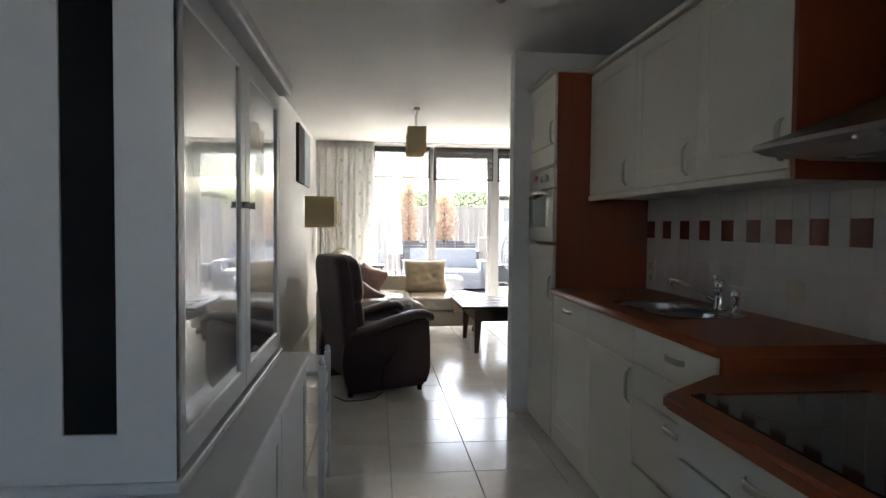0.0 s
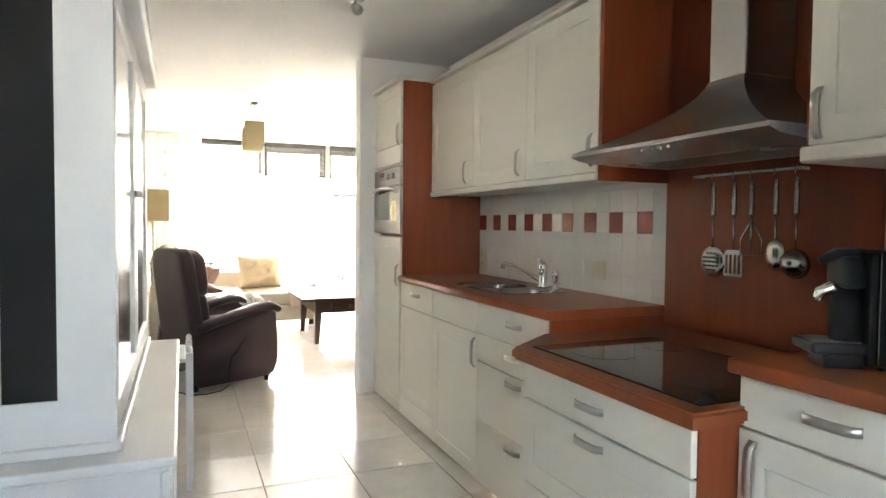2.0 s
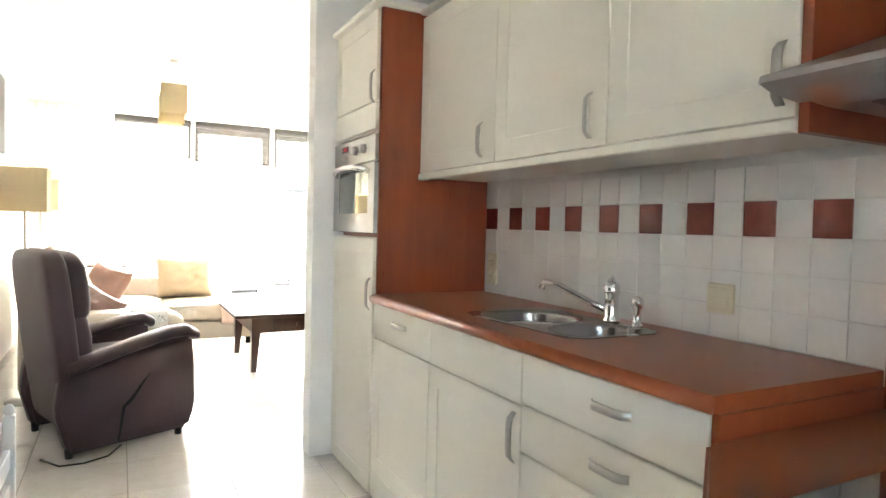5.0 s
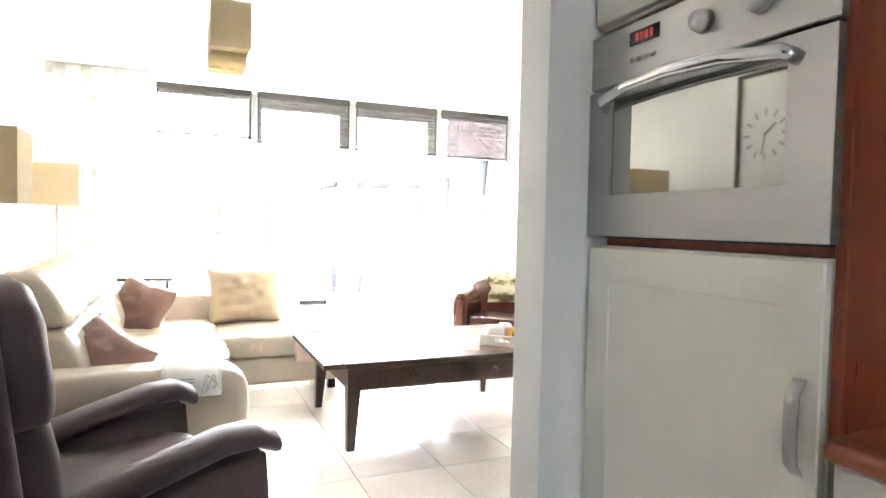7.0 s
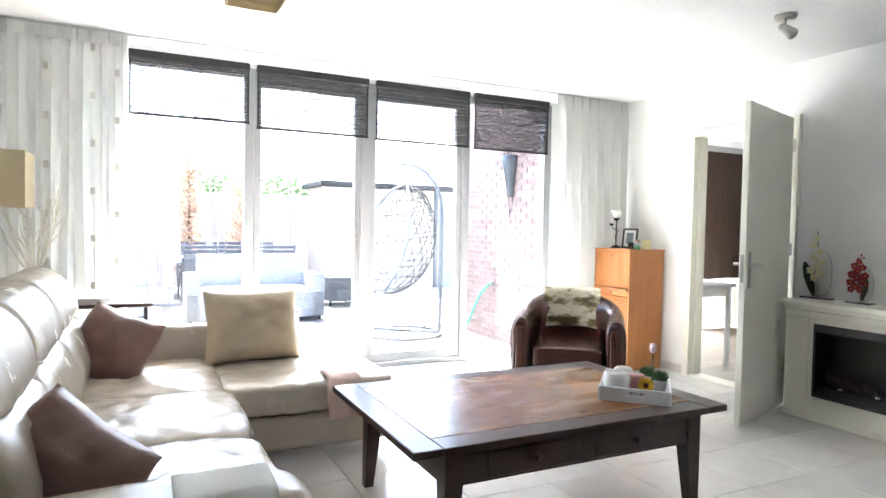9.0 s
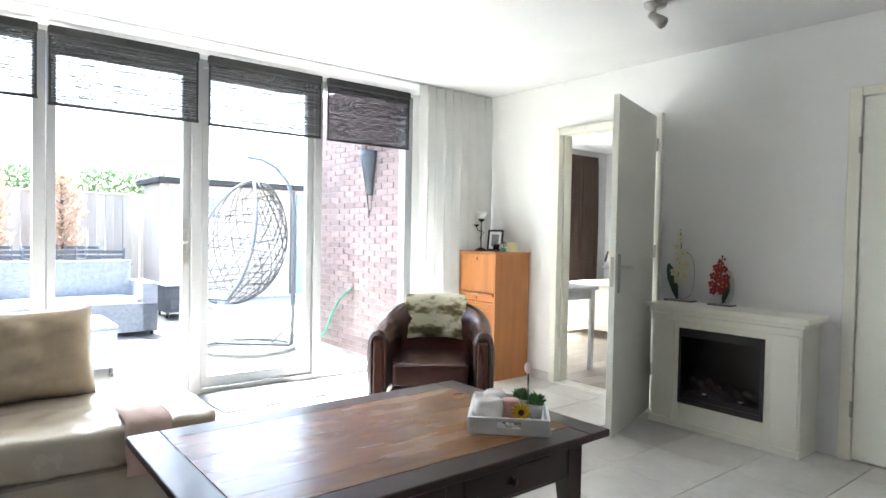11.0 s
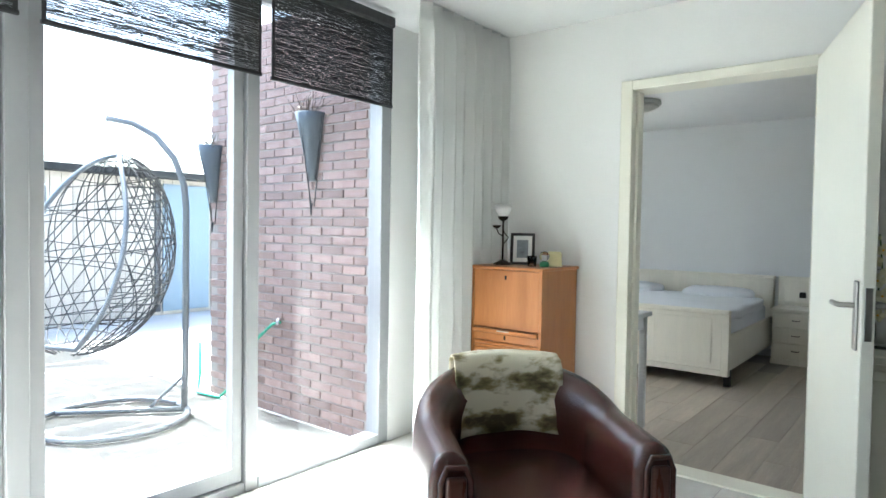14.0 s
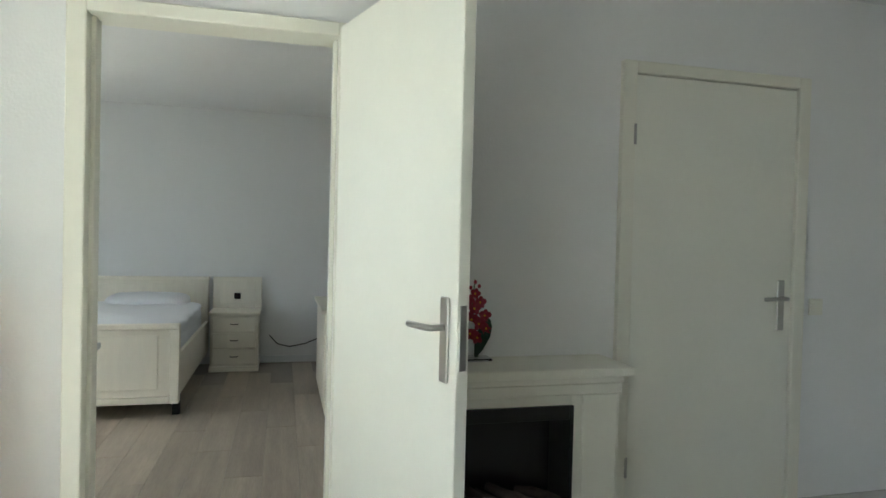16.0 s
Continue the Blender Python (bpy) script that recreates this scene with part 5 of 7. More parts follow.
# printed throw over the back
throw = thing("throw_blanket", "green and cream leaf-print velvet throw over the chair back", "blanket", (3.50, 8.54, 0.0), -131)
throw.scale = (1.03, 1.03, 1.02)
THROW = mat("leaf_print_velvet", (0.07, 0.06, 0.03), 0.85, scale=5.0, fine=13, bump=0.3, stretch=(1.6, 1.0, 1.9))
THROW.node_tree.nodes["Mapping"].inputs["Rotation"].default_value = (0.7, 0.3, 0.2)
rmp = [x for x in THROW.node_tree.nodes if x.type == "VALTORGB"][0].color_ramp
rmp.elements[0].position, rmp.elements[1].position = 0.595, 0.765
rmp.elements[0].color, rmp.elements[1].color = (0.075, 0.062, 0.026, 1), (0.62, 0.58, 0.45, 1)
mid = rmp.elements.new(0.675)
mid.color = (0.24, 0.20, 0.095, 1)
bm = bmesh.new()
rows = []
for i in range(21):
    y = -0.20 + 0.40 * i / 20
    off = 0.36 * (1 - math.sqrt(max(0, 1 - (y / 0.36) ** 2)))
    row = []
    for j, (x, z) in enumerate(((-0.355, 0.68), (-0.352, 0.73), (-0.34, 0.765), (-0.315, 0.786), (-0.27, 0.792), (-0.235, 0.775), (-0.215, 0.74), (-0.205, 0.69), (-0.20, 0.64), (-0.195, 0.58), (-0.192, 0.53), (-0.19, 0.50))):
        w = 0.010 * noise.noise(Vector((y * 11, z * 8, 1.0)))
        row.append(bm.verts.new((x + off * 0.9 + w + (0.006 if j > 4 else -0.006), y * (1 + 0.04 * noise.noise(Vector((z * 6, 3, 0)))), z + 0.01 - off * 0.12 + (0.02 * noise.noise(Vector((y * 5, 7, 0))) if j == 11 else 0))))
    rows.append(row)
for a, b in zip(rows, rows[1:]):
    for k in range(11):
        bm.faces.new((a[k], a[k + 1], b[k + 1], b[k]))
tb = part("cloth", bm, THROW, throw, "", True)
sm = tb.modifiers.new("thick", "SOLIDIFY")
sm.thickness = 0.008

# secretaire cabinet
sec = thing("roll_front_cabinet", "orange oak cabinet with a drop front and a roller shutter", "cabinet", (4.755, 9.30, 0.0), 90)
# local: -y faces the room (-x in the world after the turn is +y): width along x
sw_, sd_, sh_ = 0.225, 0.205, 1.075
for s in (-1, 1):
    box("side", sec, OAK, s * sw_ - 0.009, s * sw_ + 0.009, -sd_, sd_, 0.0, sh_, 0.002)
box("back", sec, OAK, -sw_ + 0.009, sw_ - 0.009, -sd_ + 0.0, -sd_ + 0.01, 0.0, sh_, 0)
box("top", sec, OAK, -sw_ - 0.022, sw_ + 0.022, -sd_, sd_ + 0.018, sh_, sh_ + 0.018, 0.004)
box("drop_front", sec, OAK, -sw_ + 0.0095, sw_ - 0.0095, sd_ - 0.02, sd_ - 0.002, 0.74, sh_ - 0.004, 0.002)
box("writing_board", sec, OAK, -sw_ + 0.0095, sw_ - 0.012, sd_ - 0.02, sd_ + 0.018, 0.712, 0.735, 0.004)
box("pull", sec, NICKEL, -0.04, 0.04, sd_ + 0.0182, sd_ + 0.022, 0.724, 0.732, 0.001, "small steel pull")
box("shutter_head", sec, OAK, -sw_ + 0.0095, sw_ - 0.0095, sd_ - 0.02, sd_ - 0.001, 0.665, 0.708, 0.002)
for k in range(30):
    z = 0.06 + k * 0.02
    box("shutter_slat", sec, OAK, -sw_ + 0.0095, sw_ - 0.0095, sd_ - 0.02, sd_ - 0.006, z + 0.001, z + 0.019, 0.004)
box("plinth", sec, OAK, -sw_ + 0.0095, sw_ - 0.0095, sd_ - 0.03, sd_ - 0.01, 0.0, 0.058, 0)
for z in (1.03, 0.69):
    box("keyhole", sec, BLACK, -0.006, 0.006, sd_ - 0.0021, sd_ + 0.0008, z - 0.012, z + 0.012, 0.002, "dark keyhole plate")

SZ = sh_ + 0.018
lampc = thing("table_lamp", "small dark metal lamp with a white glass cup", "lamp", (4.70, 9.42, SZ))
DMET = mat("dark_bronze", (0.03, 0.022, 0.018), 0.4, 0.8, bump=0.05)
lathe("base", lampc, DMET, [(0.055, 0), (0.055, 0.008), (0.03, 0.02), (0.01, 0.03)], (0, 0, 0), 20)
tube("stem", lampc, DMET, [(0, 0, 0.02), (0, 0, 0.27)], 0.0055, 8)
tube("tendril", lampc, DMET, [(0, 0, 0.06), (-0.03, -0.02, 0.12), (-0.01, -0.045, 0.16), (-0.03, -0.02, 0.20)], 0.003, 6)
lathe("cup", lampc, DMET, [(0.006, 0.255), (0.026, 0.27), (0.032, 0.285), (0.02, 0.286)], (0, 0, 0), 16)
tube("side_arm", lampc, DMET, [(0, 0, 0.17), (-0.03, 0.012, 0.185), (-0.042, 0.018, 0.215)], 0.0035, 8)
lathe("side_cup", lampc, DMET, [(0.005, 0.0), (0.020, 0.010), (0.026, 0.020), (0.016, 0.021)], (-0.042, 0.018, 0.212), 16)
lathe("shade", lampc, see_through("opal_glass", (0.8, 0.8, 0.78), 0, 0.5), [(0.025, 0.286), (0.045, 0.32), (0.052, 0.355), (0.046, 0.352), (0.02, 0.29)], (0, 0, 0), 18, "white glass cup shade")
ph = thing("photo_frame", "small black photo frame with a grey picture", "photo frame", (4.79, 9.34, SZ), -62)
ph.scale = (1.2, 1.2, 1.2)
bm = bmesh.new()
for q in ((-0.06, 0.06, 0.0, 0.014), (-0.06, 0.06, 0.146, 0.16), (-0.06, -0.046, 0.014, 0.146), (0.046, 0.06, 0.014, 0.146)):
    add_box(bm, q[0], q[1], -0.006, 0.006, q[2], q[3], 0.002)
bm.transform(rot(-12, 0, 0))
part("frame", bm, BLACK, ph)
bm = bmesh.new()
add_box(bm, -0.047, 0.047, -0.002, 0.003, 0.013, 0.147)
bm.transform(rot(-12, 0, 0))
part("mount", bm, LINEN, ph, "white mount")
bm = bmesh.new()
add_box(bm, -0.028, 0.028, -0.0035, -0.0021, 0.035, 0.125)
bm.transform(rot(-12, 0, 0))
part("picture", bm, mat("grey_photo", (0.18, 0.20, 0.22), 0.3, var=0.4, scale=25, bump=0), ph, "plain grey picture")
gl = thing("drinking_glass", "small clear drinking glass", "glass", (4.70, 9.22, SZ))
lathe("body", gl, GLASS, [(0.024, 0), (0.03, 0.06), (0.028, 0.06), (0.022, 0.006)], (0, 0, 0), 16)
snow = thing("snow_globe", "small green snow globe", "ornament", (4.71, 9.145, SZ))
lathe("foot", snow, mat("green_resin", (0.06, 0.30, 0.14), 0.4), [(0.026, 0), (0.028, 0.015), (0.022, 0.03)], (0, 0, 0), 16)
lathe("ball", snow, GLASS, [(0.01, 0.03), (0.026, 0.045), (0.03, 0.06), (0.02, 0.083), (0.003, 0.088)], (0, 0, 0), 16)
ycand = thing("candle", "pale yellow ridged candle", "candle", (4.80, 9.13, SZ))
lathe("wax", ycand, mat("yellow_wax", (0.72, 0.68, 0.38), 0.5), [(0.045, 0), (0.045, 0.012), (0.04, 0.016), (0.044, 0.03), (0.039, 0.05), (0.043, 0.066), (0.036, 0.085)], (0, 0, 0), 18)

# mantel with electric fire
FX, FY0, FY1, FZ = 4.725, 6.735, 7.685, 0.770
mt = thing("fireplace_mantel", "cream painted fireplace mantel with an electric fire", "fireplace")
fy0, fy1, fz0, fz1 = 6.944, 7.478, 0.168, 0.652
box("pillar", mt, TRIM, FX, X1 - 0.003, FY0, fy0, 0.0, FZ, 0.003)
box("pillar", mt, TRIM, FX, X1 - 0.003, fy1, FY1, 0.0, FZ, 0.003)
box("hearth_rail", mt, TRIM, FX + 0.002, X1 - 0.003, fy0, fy1, 0.0, fz0, 0.002)
box("lintel", mt, TRIM, FX + 0.002, X1 - 0.003, fy0, fy1, fz1, FZ, 0.002)
box("plinth", mt, TRIM, FX - 0.012, FX - 0.0003, FY0 - 0.008, FY1 + 0.008, 0.0, 0.045, 0.003)
for a, b in ((FY0 + 0.012, FY0 + 0.165), (FY1 - 0.165, FY1 - 0.012)):
    box("pilaster", mt, TRIM, FX - 0.009, FX - 0.0003, a, b, 0.0455, FZ - 0.0735, 0.003)
box("lower_frieze", mt, TRIM, FX - 0.012, FX - 0.0003, FY0 - 0.006, FY1 + 0.006, FZ - 0.073, FZ - 0.029, 0.004)
box("frieze", mt, TRIM, FX - 0.018, X1 - 0.003, FY0 - 0.015, FY1 + 0.015, FZ - 0.028, FZ, 0.006, "", 2)
box("shelf", mt, TRIM, FX - 0.045, X1 - 0.003, FY0 - 0.045, FY1 + 0.03, FZ + 0.0005, FZ + 0.036, 0.006, "", 2)
FIRE = mat("fire_black", (0.008, 0.008, 0.009), 0.4, var=0.2, bump=0.05)
fire = box("fire_frame", mt, FIRE, FX - 0.012, FX + 0.01, fy0 - 0.006, fy0 + 0.012, fz0 - 0.004, fz1 + 0.004, 0.002, "black metal fire frame")
box("fire_frame", mt, FIRE, FX - 0.012, FX + 0.01, fy1 - 0.012, fy1 + 0.006, fz0 - 0.004, fz1 + 0.004, 0.002)
box("fire_frame", mt, FIRE, FX - 0.012, FX + 0.01, fy0 + 0.012, fy1 - 0.012, fz1 - 0.05, fz1 + 0.004, 0.002)
box("fire_frame", mt, FIRE, FX - 0.012, FX + 0.01, fy0 + 0.012, fy1 - 0.012, fz0 - 0.004, fz0 + 0.03, 0.002)
box("fire_back", mt, FIRE, FX + 0.19, FX + 0.20, fy0, fy1, fz0, fz1, 0, "black fire back")
box("fire_lining", mt, FIRE, FX + 0.0101, FX + 0.1899, fy0 + 0.0005, fy0 + 0.006, fz0, fz1, 0)
box("fire_lining", mt, FIRE, FX + 0.0101, FX + 0.1899, fy1 - 0.006, fy1 - 0.0005, fz0, fz1, 0)
box("fire_lining", mt, FIRE, FX + 0.0101, FX + 0.1899, fy0 + 0.006, fy1 - 0.006, fz1 - 0.006, fz1 - 0.0005, 0)
box("fire_bed", mt, FIRE, FX + 0.012, FX + 0.19, fy0 + 0.012, fy1 - 0.012, fz0 + 0.001, fz0 + 0.06, 0)
for y in (fy0 + 0.14, fy1 - 0.16):
    lathe("silver_cup", mt, CHROME, [(0.018, 0), (0.024, 0.026), (0.022, 0.026), (0.016, 0.004)], (FX + 0.035, y, fz0 + 0.0605), 16, "small silver tealight cup")
LOG = mat("charred_log", (0.05, 0.035, 0.028), 0.8, var=0.4, scale=20, fine=60, bump=0.6)
rs = random.Random(3)
for k in range(8):
    y = fy0 + 0.06 + k * 0.06
    z = fz0 + 0.082 + 0.02 * (k % 2)
    tube("log", mt, LOG, [(FX + 0.05 + rs.uniform(0, 0.03), y - 0.05, z), (FX + 0.09, y, z + 0.012), (FX + 0.12 + rs.uniform(0, 0.04), y + 0.05, z + rs.uniform(0, 0.05))], [0.016, 0.022, 0.018], 8, "grey ceramic log")


def add_petal(bm, c, out, face, l, w, cup=0.25):
    """A broad rounded petal from c along out, facing face, thin and slightly cupped."""
    side = out.cross(face).normalized()
    rows = []
    for u, k in ((0.0, 0.18), (0.3, 0.75), (0.6, 1.0), (0.85, 0.72), (1.0, 0.15)):
        rows.append([bm.verts.new(c + out * l * u + side * w * k * e + face * (l * cup * (u * u * 0.5 + abs(e) * 0.25))) for e in (-0.5, 0.0, 0.5)])
    for a, b in zip(rows, rows[1:]):
        for i in range(2):
            bm.faces.new((a[i], a[i + 1], b[i + 1], b[i]))


def orchid(label, at, petal, blooms, tall, leaf_side, plate_w, seed):
    """A silk orchid spray set in a clear glass plate; blooms: (y, z, size) of each flower."""
    o = thing("orchid_ornament", label, "ornament", at, 0, "orchids on the mantel")
    o.scale = (1.0, 1.2, 1.24) if tall > 0.35 else (1.0, 1.05, 1.05)
    bm = bmesh.new()
    add_box(bm, -0.045, 0.045, -plate_w / 2, plate_w / 2, 0.0, 0.010, 0.004)
    part("base", bm, GLASS, o, "clear glass base").visible_shadow = False
    bm = bmesh.new()
    add_soft(bm, (0.012, 0.0, tall * 0.34 + 0.010), (0.002, plate_w * 0.92, tall * 0.66), 2.6, 6)
    part("glass_plate", bm, GLASS, o, "clear glass plate", True).visible_shadow = False
    r2 = random.Random(seed)
    tube("stem", o, LEAFG, [(-0.006, leaf_side * 0.025, 0.012), (-0.012, leaf_side * 0.012, tall * 0.35), (-0.016, -leaf_side * 0.006, tall * 0.7), (-0.012, leaf_side * 0.004, tall)], 0.0028, 6)
    bm = bmesh.new()
    hearts = bmesh.new()
    face = Vector((-1, 0, 0))
    for y, z, size in blooms:
        c = Vector((-0.026 - 0.012 * r2.random(), y, z))
        t0 = r2.uniform(-0.3, 0.3)
        for j in range(5):
            a = math.pi / 2 + 2 * math.pi * j / 5 + t0
            f = (face + Vector((0, r2.uniform(-0.25, 0.25), r2.uniform(-0.1, 0.3)))).normalized()
            add_petal(bm, c, Vector((-0.12, math.cos(a), math.sin(a))).normalized(), f, size, size * (0.95 if j in (1, 4) else 0.75))
        add_tube(hearts, [c, c + Vector((-0.009, 0, -0.002))], [0.005, 0.002], 6)
    p = part("petals", bm, petal, o, "", True)
    sol = p.modifiers.new("thick", "SOLIDIFY")
    sol.thickness = 0.0012
    stuff(part("hearts", hearts, YEL, o, "yellow flower hearts", True))
    bm = bmesh.new()
    for y, z in ((leaf_side * 0.004, tall * 0.97), (-leaf_side * 0.014, tall * 0.90), (leaf_side * 0.02, tall * 0.92)):
        add_soft(bm, (-0.018, y, z), (0.012, 0.013, 0.017), 2.2, 2)
    part("buds", bm, petal, o, "closed buds at the tip", True)
    bm = bmesh.new()
    for k, (dy, h, w) in enumerate(((0.052, 0.50, 0.055), (0.036, 0.34, 0.038))):
        d = Vector((-0.02, leaf_side * dy, tall * h)).normalized()
        add_petal(bm, Vector((-0.012 - 0.006 * k, leaf_side * 0.012, 0.014)), d, (face + Vector((0, -leaf_side * 0.35, 0.2))).normalized(), tall * h, w, 0.12)
    lf = part("leaves", bm, DARKLEAF, o, "dark green leaves", True)
    sol = lf.modifiers.new("thick", "SOLIDIFY")
    sol.thickness = 0.002


DARKLEAF = mat("dark_orchid_leaf", (0.018, 0.045, 0.022), 0.4, var=0.25, scale=14, bump=0.1)
MZ = FZ + 0.0365
orchid("cream orchid spray with a dark leaf in a clear glass ornament", (4.915, 7.60, MZ), mat("cream_petal", (0.74, 0.72, 0.52), 0.6, bump=0.1), [(-0.008, 0.345, 0.021), (0.012, 0.305, 0.023), (-0.026, 0.268, 0.026), (0.006, 0.238, 0.027), (-0.042, 0.205, 0.028), (-0.010, 0.185, 0.028), (0.022, 0.160, 0.026), (-0.034, 0.145, 0.026), (0.002, 0.118, 0.024)], 0.40, 1, 0.17, 5)
orchid("red orchid spray in a clear glass ornament", (4.915, 7.305, MZ), mat("red_petal", (0.27, 0.010, 0.026), 0.5, bump=0.1), [(0.0, 0.262, 0.022), (0.026, 0.235, 0.025), (-0.022, 0.228, 0.025), (0.004, 0.205, 0.027), (0.044, 0.182, 0.026), (-0.040, 0.178, 0.026), (0.012, 0.162, 0.028), (-0.018, 0.145, 0.028), (0.048, 0.132, 0.026), (-0.046, 0.128, 0.024), (0.018, 0.108, 0.028), (-0.012, 0.092, 0.026), (0.046, 0.088, 0.024)], 0.315, -1, 0.15, 8)

# lamps
pend = thing("pendant_lamp", "pendant lamp with two beige square shades on a nickel bar", "lamp", (1.0, 7.05, H))
box("ceiling_plate", pend, NICKEL, -0.03, 0.03, -0.16, 0.16, -0.03, -0.001, 0.004, "satin nickel ceiling plate")
for k, y in enumerate((-0.12, 0.12)):
    zt = -0.20 if k == 0 else -0.24
    tube("cord", pend, NICKEL, [(0, y, -0.03), (0, y, zt)], 0.004, 6)
    bm = bmesh.new()
    for q in ((-0.095, 0.095, -0.095, -0.089), (-0.095, 0.095, 0.089, 0.095), (-0.095, -0.089, -0.089, 0.089), (0.089, 0.095, -0.089, 0.089)):
        add_box(bm, q[0], q[1], y + q[2], y + q[3], zt - 0.23, zt)
    part("shade", bm, SHADEM, pend, "beige cloth shade")
    box("diffuser", pend, SHADEM, -0.088, 0.088, y - 0.088, y + 0.088, zt - 0.205, zt - 0.20, 0)
    tube("socket", pend, NICKEL, [(0, y, zt), (0, y, zt - 0.07)], 0.014, 8)


def floor_lamp(at, w, z0, z1):
    l = thing("floor_lamp", "floor lamp with a beige cloth box shade on a steel pole", "lamp", at, 0, "floor lamps")
    lathe("base", l, NICKEL, [(0.12, 0), (0.12, 0.015), (0.02, 0.025)], (0, 0, 0), 24)
    tube("pole", l, NICKEL, [(0, 0, 0.02), (0, 0, z0 + 0.12)], 0.009, 10)
    bm = bmesh.new()
    h = w / 2
    for q in ((-h, h, -h, -h + 0.005), (-h, h, h - 0.005, h), (-h, -h + 0.005, -h + 0.005, h - 0.005), (h - 0.005, h, -h + 0.005, h - 0.005)):
        add_box(bm, q[0], q[1], q[2], q[3], z0, z1)
    part("shade", bm, SHADEM, l, "beige cloth box shade")
    box("spreader", l, NICKEL, -h + 0.005, h - 0.005, -0.004, 0.004, z1 - 0.03, z1 - 0.024, 0)
    return l


floor_lamp((0.065, 6.51, 0), 0.27, 1.285, 1.575)
floor_lamp((-0.09, 9.02, 0), 0.34, 1.325, 1.63)

spot = thing("ceiling_spot", "small satin nickel ceiling spotlight", "lamp", (3.98, 7.25, H))
lathe("plate", spot, NICKEL, [(0.055, -0.022), (0.06, -0.012), (0.06, -0.001)], (0, 0, 0), 24)
tube("arm", spot, NICKEL, [(0, 0, -0.02), (0, 0, -0.07)], 0.007, 8)
tube("head", spot, NICKEL, [(0.0, 0.02, -0.06), (-0.015, -0.03, -0.10), (-0.02, -0.06, -0.125)], [0.022, 0.028, 0.034], 14)

# side table behind the sofa corner
st = thing("side_table", "dark wooden side table with thin legs", "table")
box("top", st, DARKW, -0.10, 0.71, 9.13, 9.48, 0.725, 0.75, 0.005)
for x in (-0.06, 0.67):
    for y in (9.16, 9.45):
        tube("leg", st, BLACK, [(x, y, 0), (x, y, 0.725)], 0.009, 8)
for z in (0.66, 0.62, 0.58):
    tube("rail", st, BLACK, [(0.42, 9.16, z), (0.66, 9.16, z)], 0.005, 6)
vase = thing("twig_vase", "dark vase with white painted twigs", "vase", (0.08, 9.27, 0.75))
lathe("vase", vase, BLACK, [(0.045, 0), (0.06, 0.06), (0.05, 0.14), (0.03, 0.19), (0.035, 0.22), (0.028, 0.22)], (0, 0, 0), 18)
rs = random.Random(8)
TWIG = mat("white_twig", (0.70, 0.66, 0.58), 0.7, var=0.1, scale=20, bump=0.3)
bm = bmesh.new()
for k in range(11):
    a = rs.uniform(0, 6.28)
    t = rs.uniform(0.08, 0.2)
    p = [Vector((0, 0, 0.15))]
    for j in range(5):
        p.append(p[-1] + Vector((math.cos(a) * t * 0.3 + rs.uniform(-0.02, 0.02), math.sin(a) * t * 0.3 + rs.uniform(-0.02, 0.02), rs.uniform(0.07, 0.13))))
    add_tube(bm, p, [0.006, 0.006, 0.005, 0.004, 0.003, 0.002], 5)
    for j in (2, 3, 4):
        q = p[j]
        b = a + rs.uniform(-1.5, 1.5)
        add_tube(bm, [q, q + Vector((math.cos(b) * 0.06, math.sin(b) * 0.06, 0.08)), q + Vector((math.cos(b) * 0.08, math.sin(b) * 0.08, 0.15))], [0.004, 0.003, 0.0015], 5)
stuff(part("dry_spray", bm, TWIG, vase, "", True))

# pictures on the west wall
pt = thing("abstract_painting", "unframed canvas, black beside pale blue-grey paint", "painting", (X0, 8.02, 2.1))
BLUEP = mat("pale_blue_paint", (0.20, 0.26, 0.29), 0.6, scale=6, fine=30, col2=(0.38, 0.44, 0.48), bump=0.5)
box("canvas", pt, BLUEP, 0.002, 0.035, -0.05, 0.58, -0.32, 0.32, 0.002)
box("dark_field", pt, BLACK, 0.002, 0.036, -0.60, -0.051, -0.32, 0.32, 0.002, "black painted canvas")
ck = thing("wall_clock", "tall rectangular wall clock with a dark frame and pale face", "clock", (X0, 5.90, 1.74))
for q in ((-0.18, 0.18, 0.31, 0.33), (-0.18, 0.18, -0.33, -0.31), (-0.18, -0.16, -0.31, 0.31), (0.16, 0.18, -0.31, 0.31)):
    box("frame", ck, DMET, 0.002, 0.03, q[0], q[1], q[2], q[3], 0.003)
box("face", ck, LINEN, 0.002, 0.018, -0.16, 0.16, -0.31, 0.31, 0)
for k in range(12):
    a = 2 * math.pi * k / 12
    bm = bmesh.new()
    add_box(bm, 0.0181, 0.0195, -0.006, 0.006, 0.095, 0.135)
    bm.transform(rot(math.degrees(a), 0, 0))
    part("mark", bm, PRINT, ck)
for a, l, w in ((50, 0.08, 0.006), (190, 0.11, 0.004)):
    bm = bmesh.new()
    add_box(bm, 0.0196, 0.021, -w, w, -0.01, l)
    bm.transform(rot(a, 0, 0))
    part("clock_hand", bm, BLACK, ck)

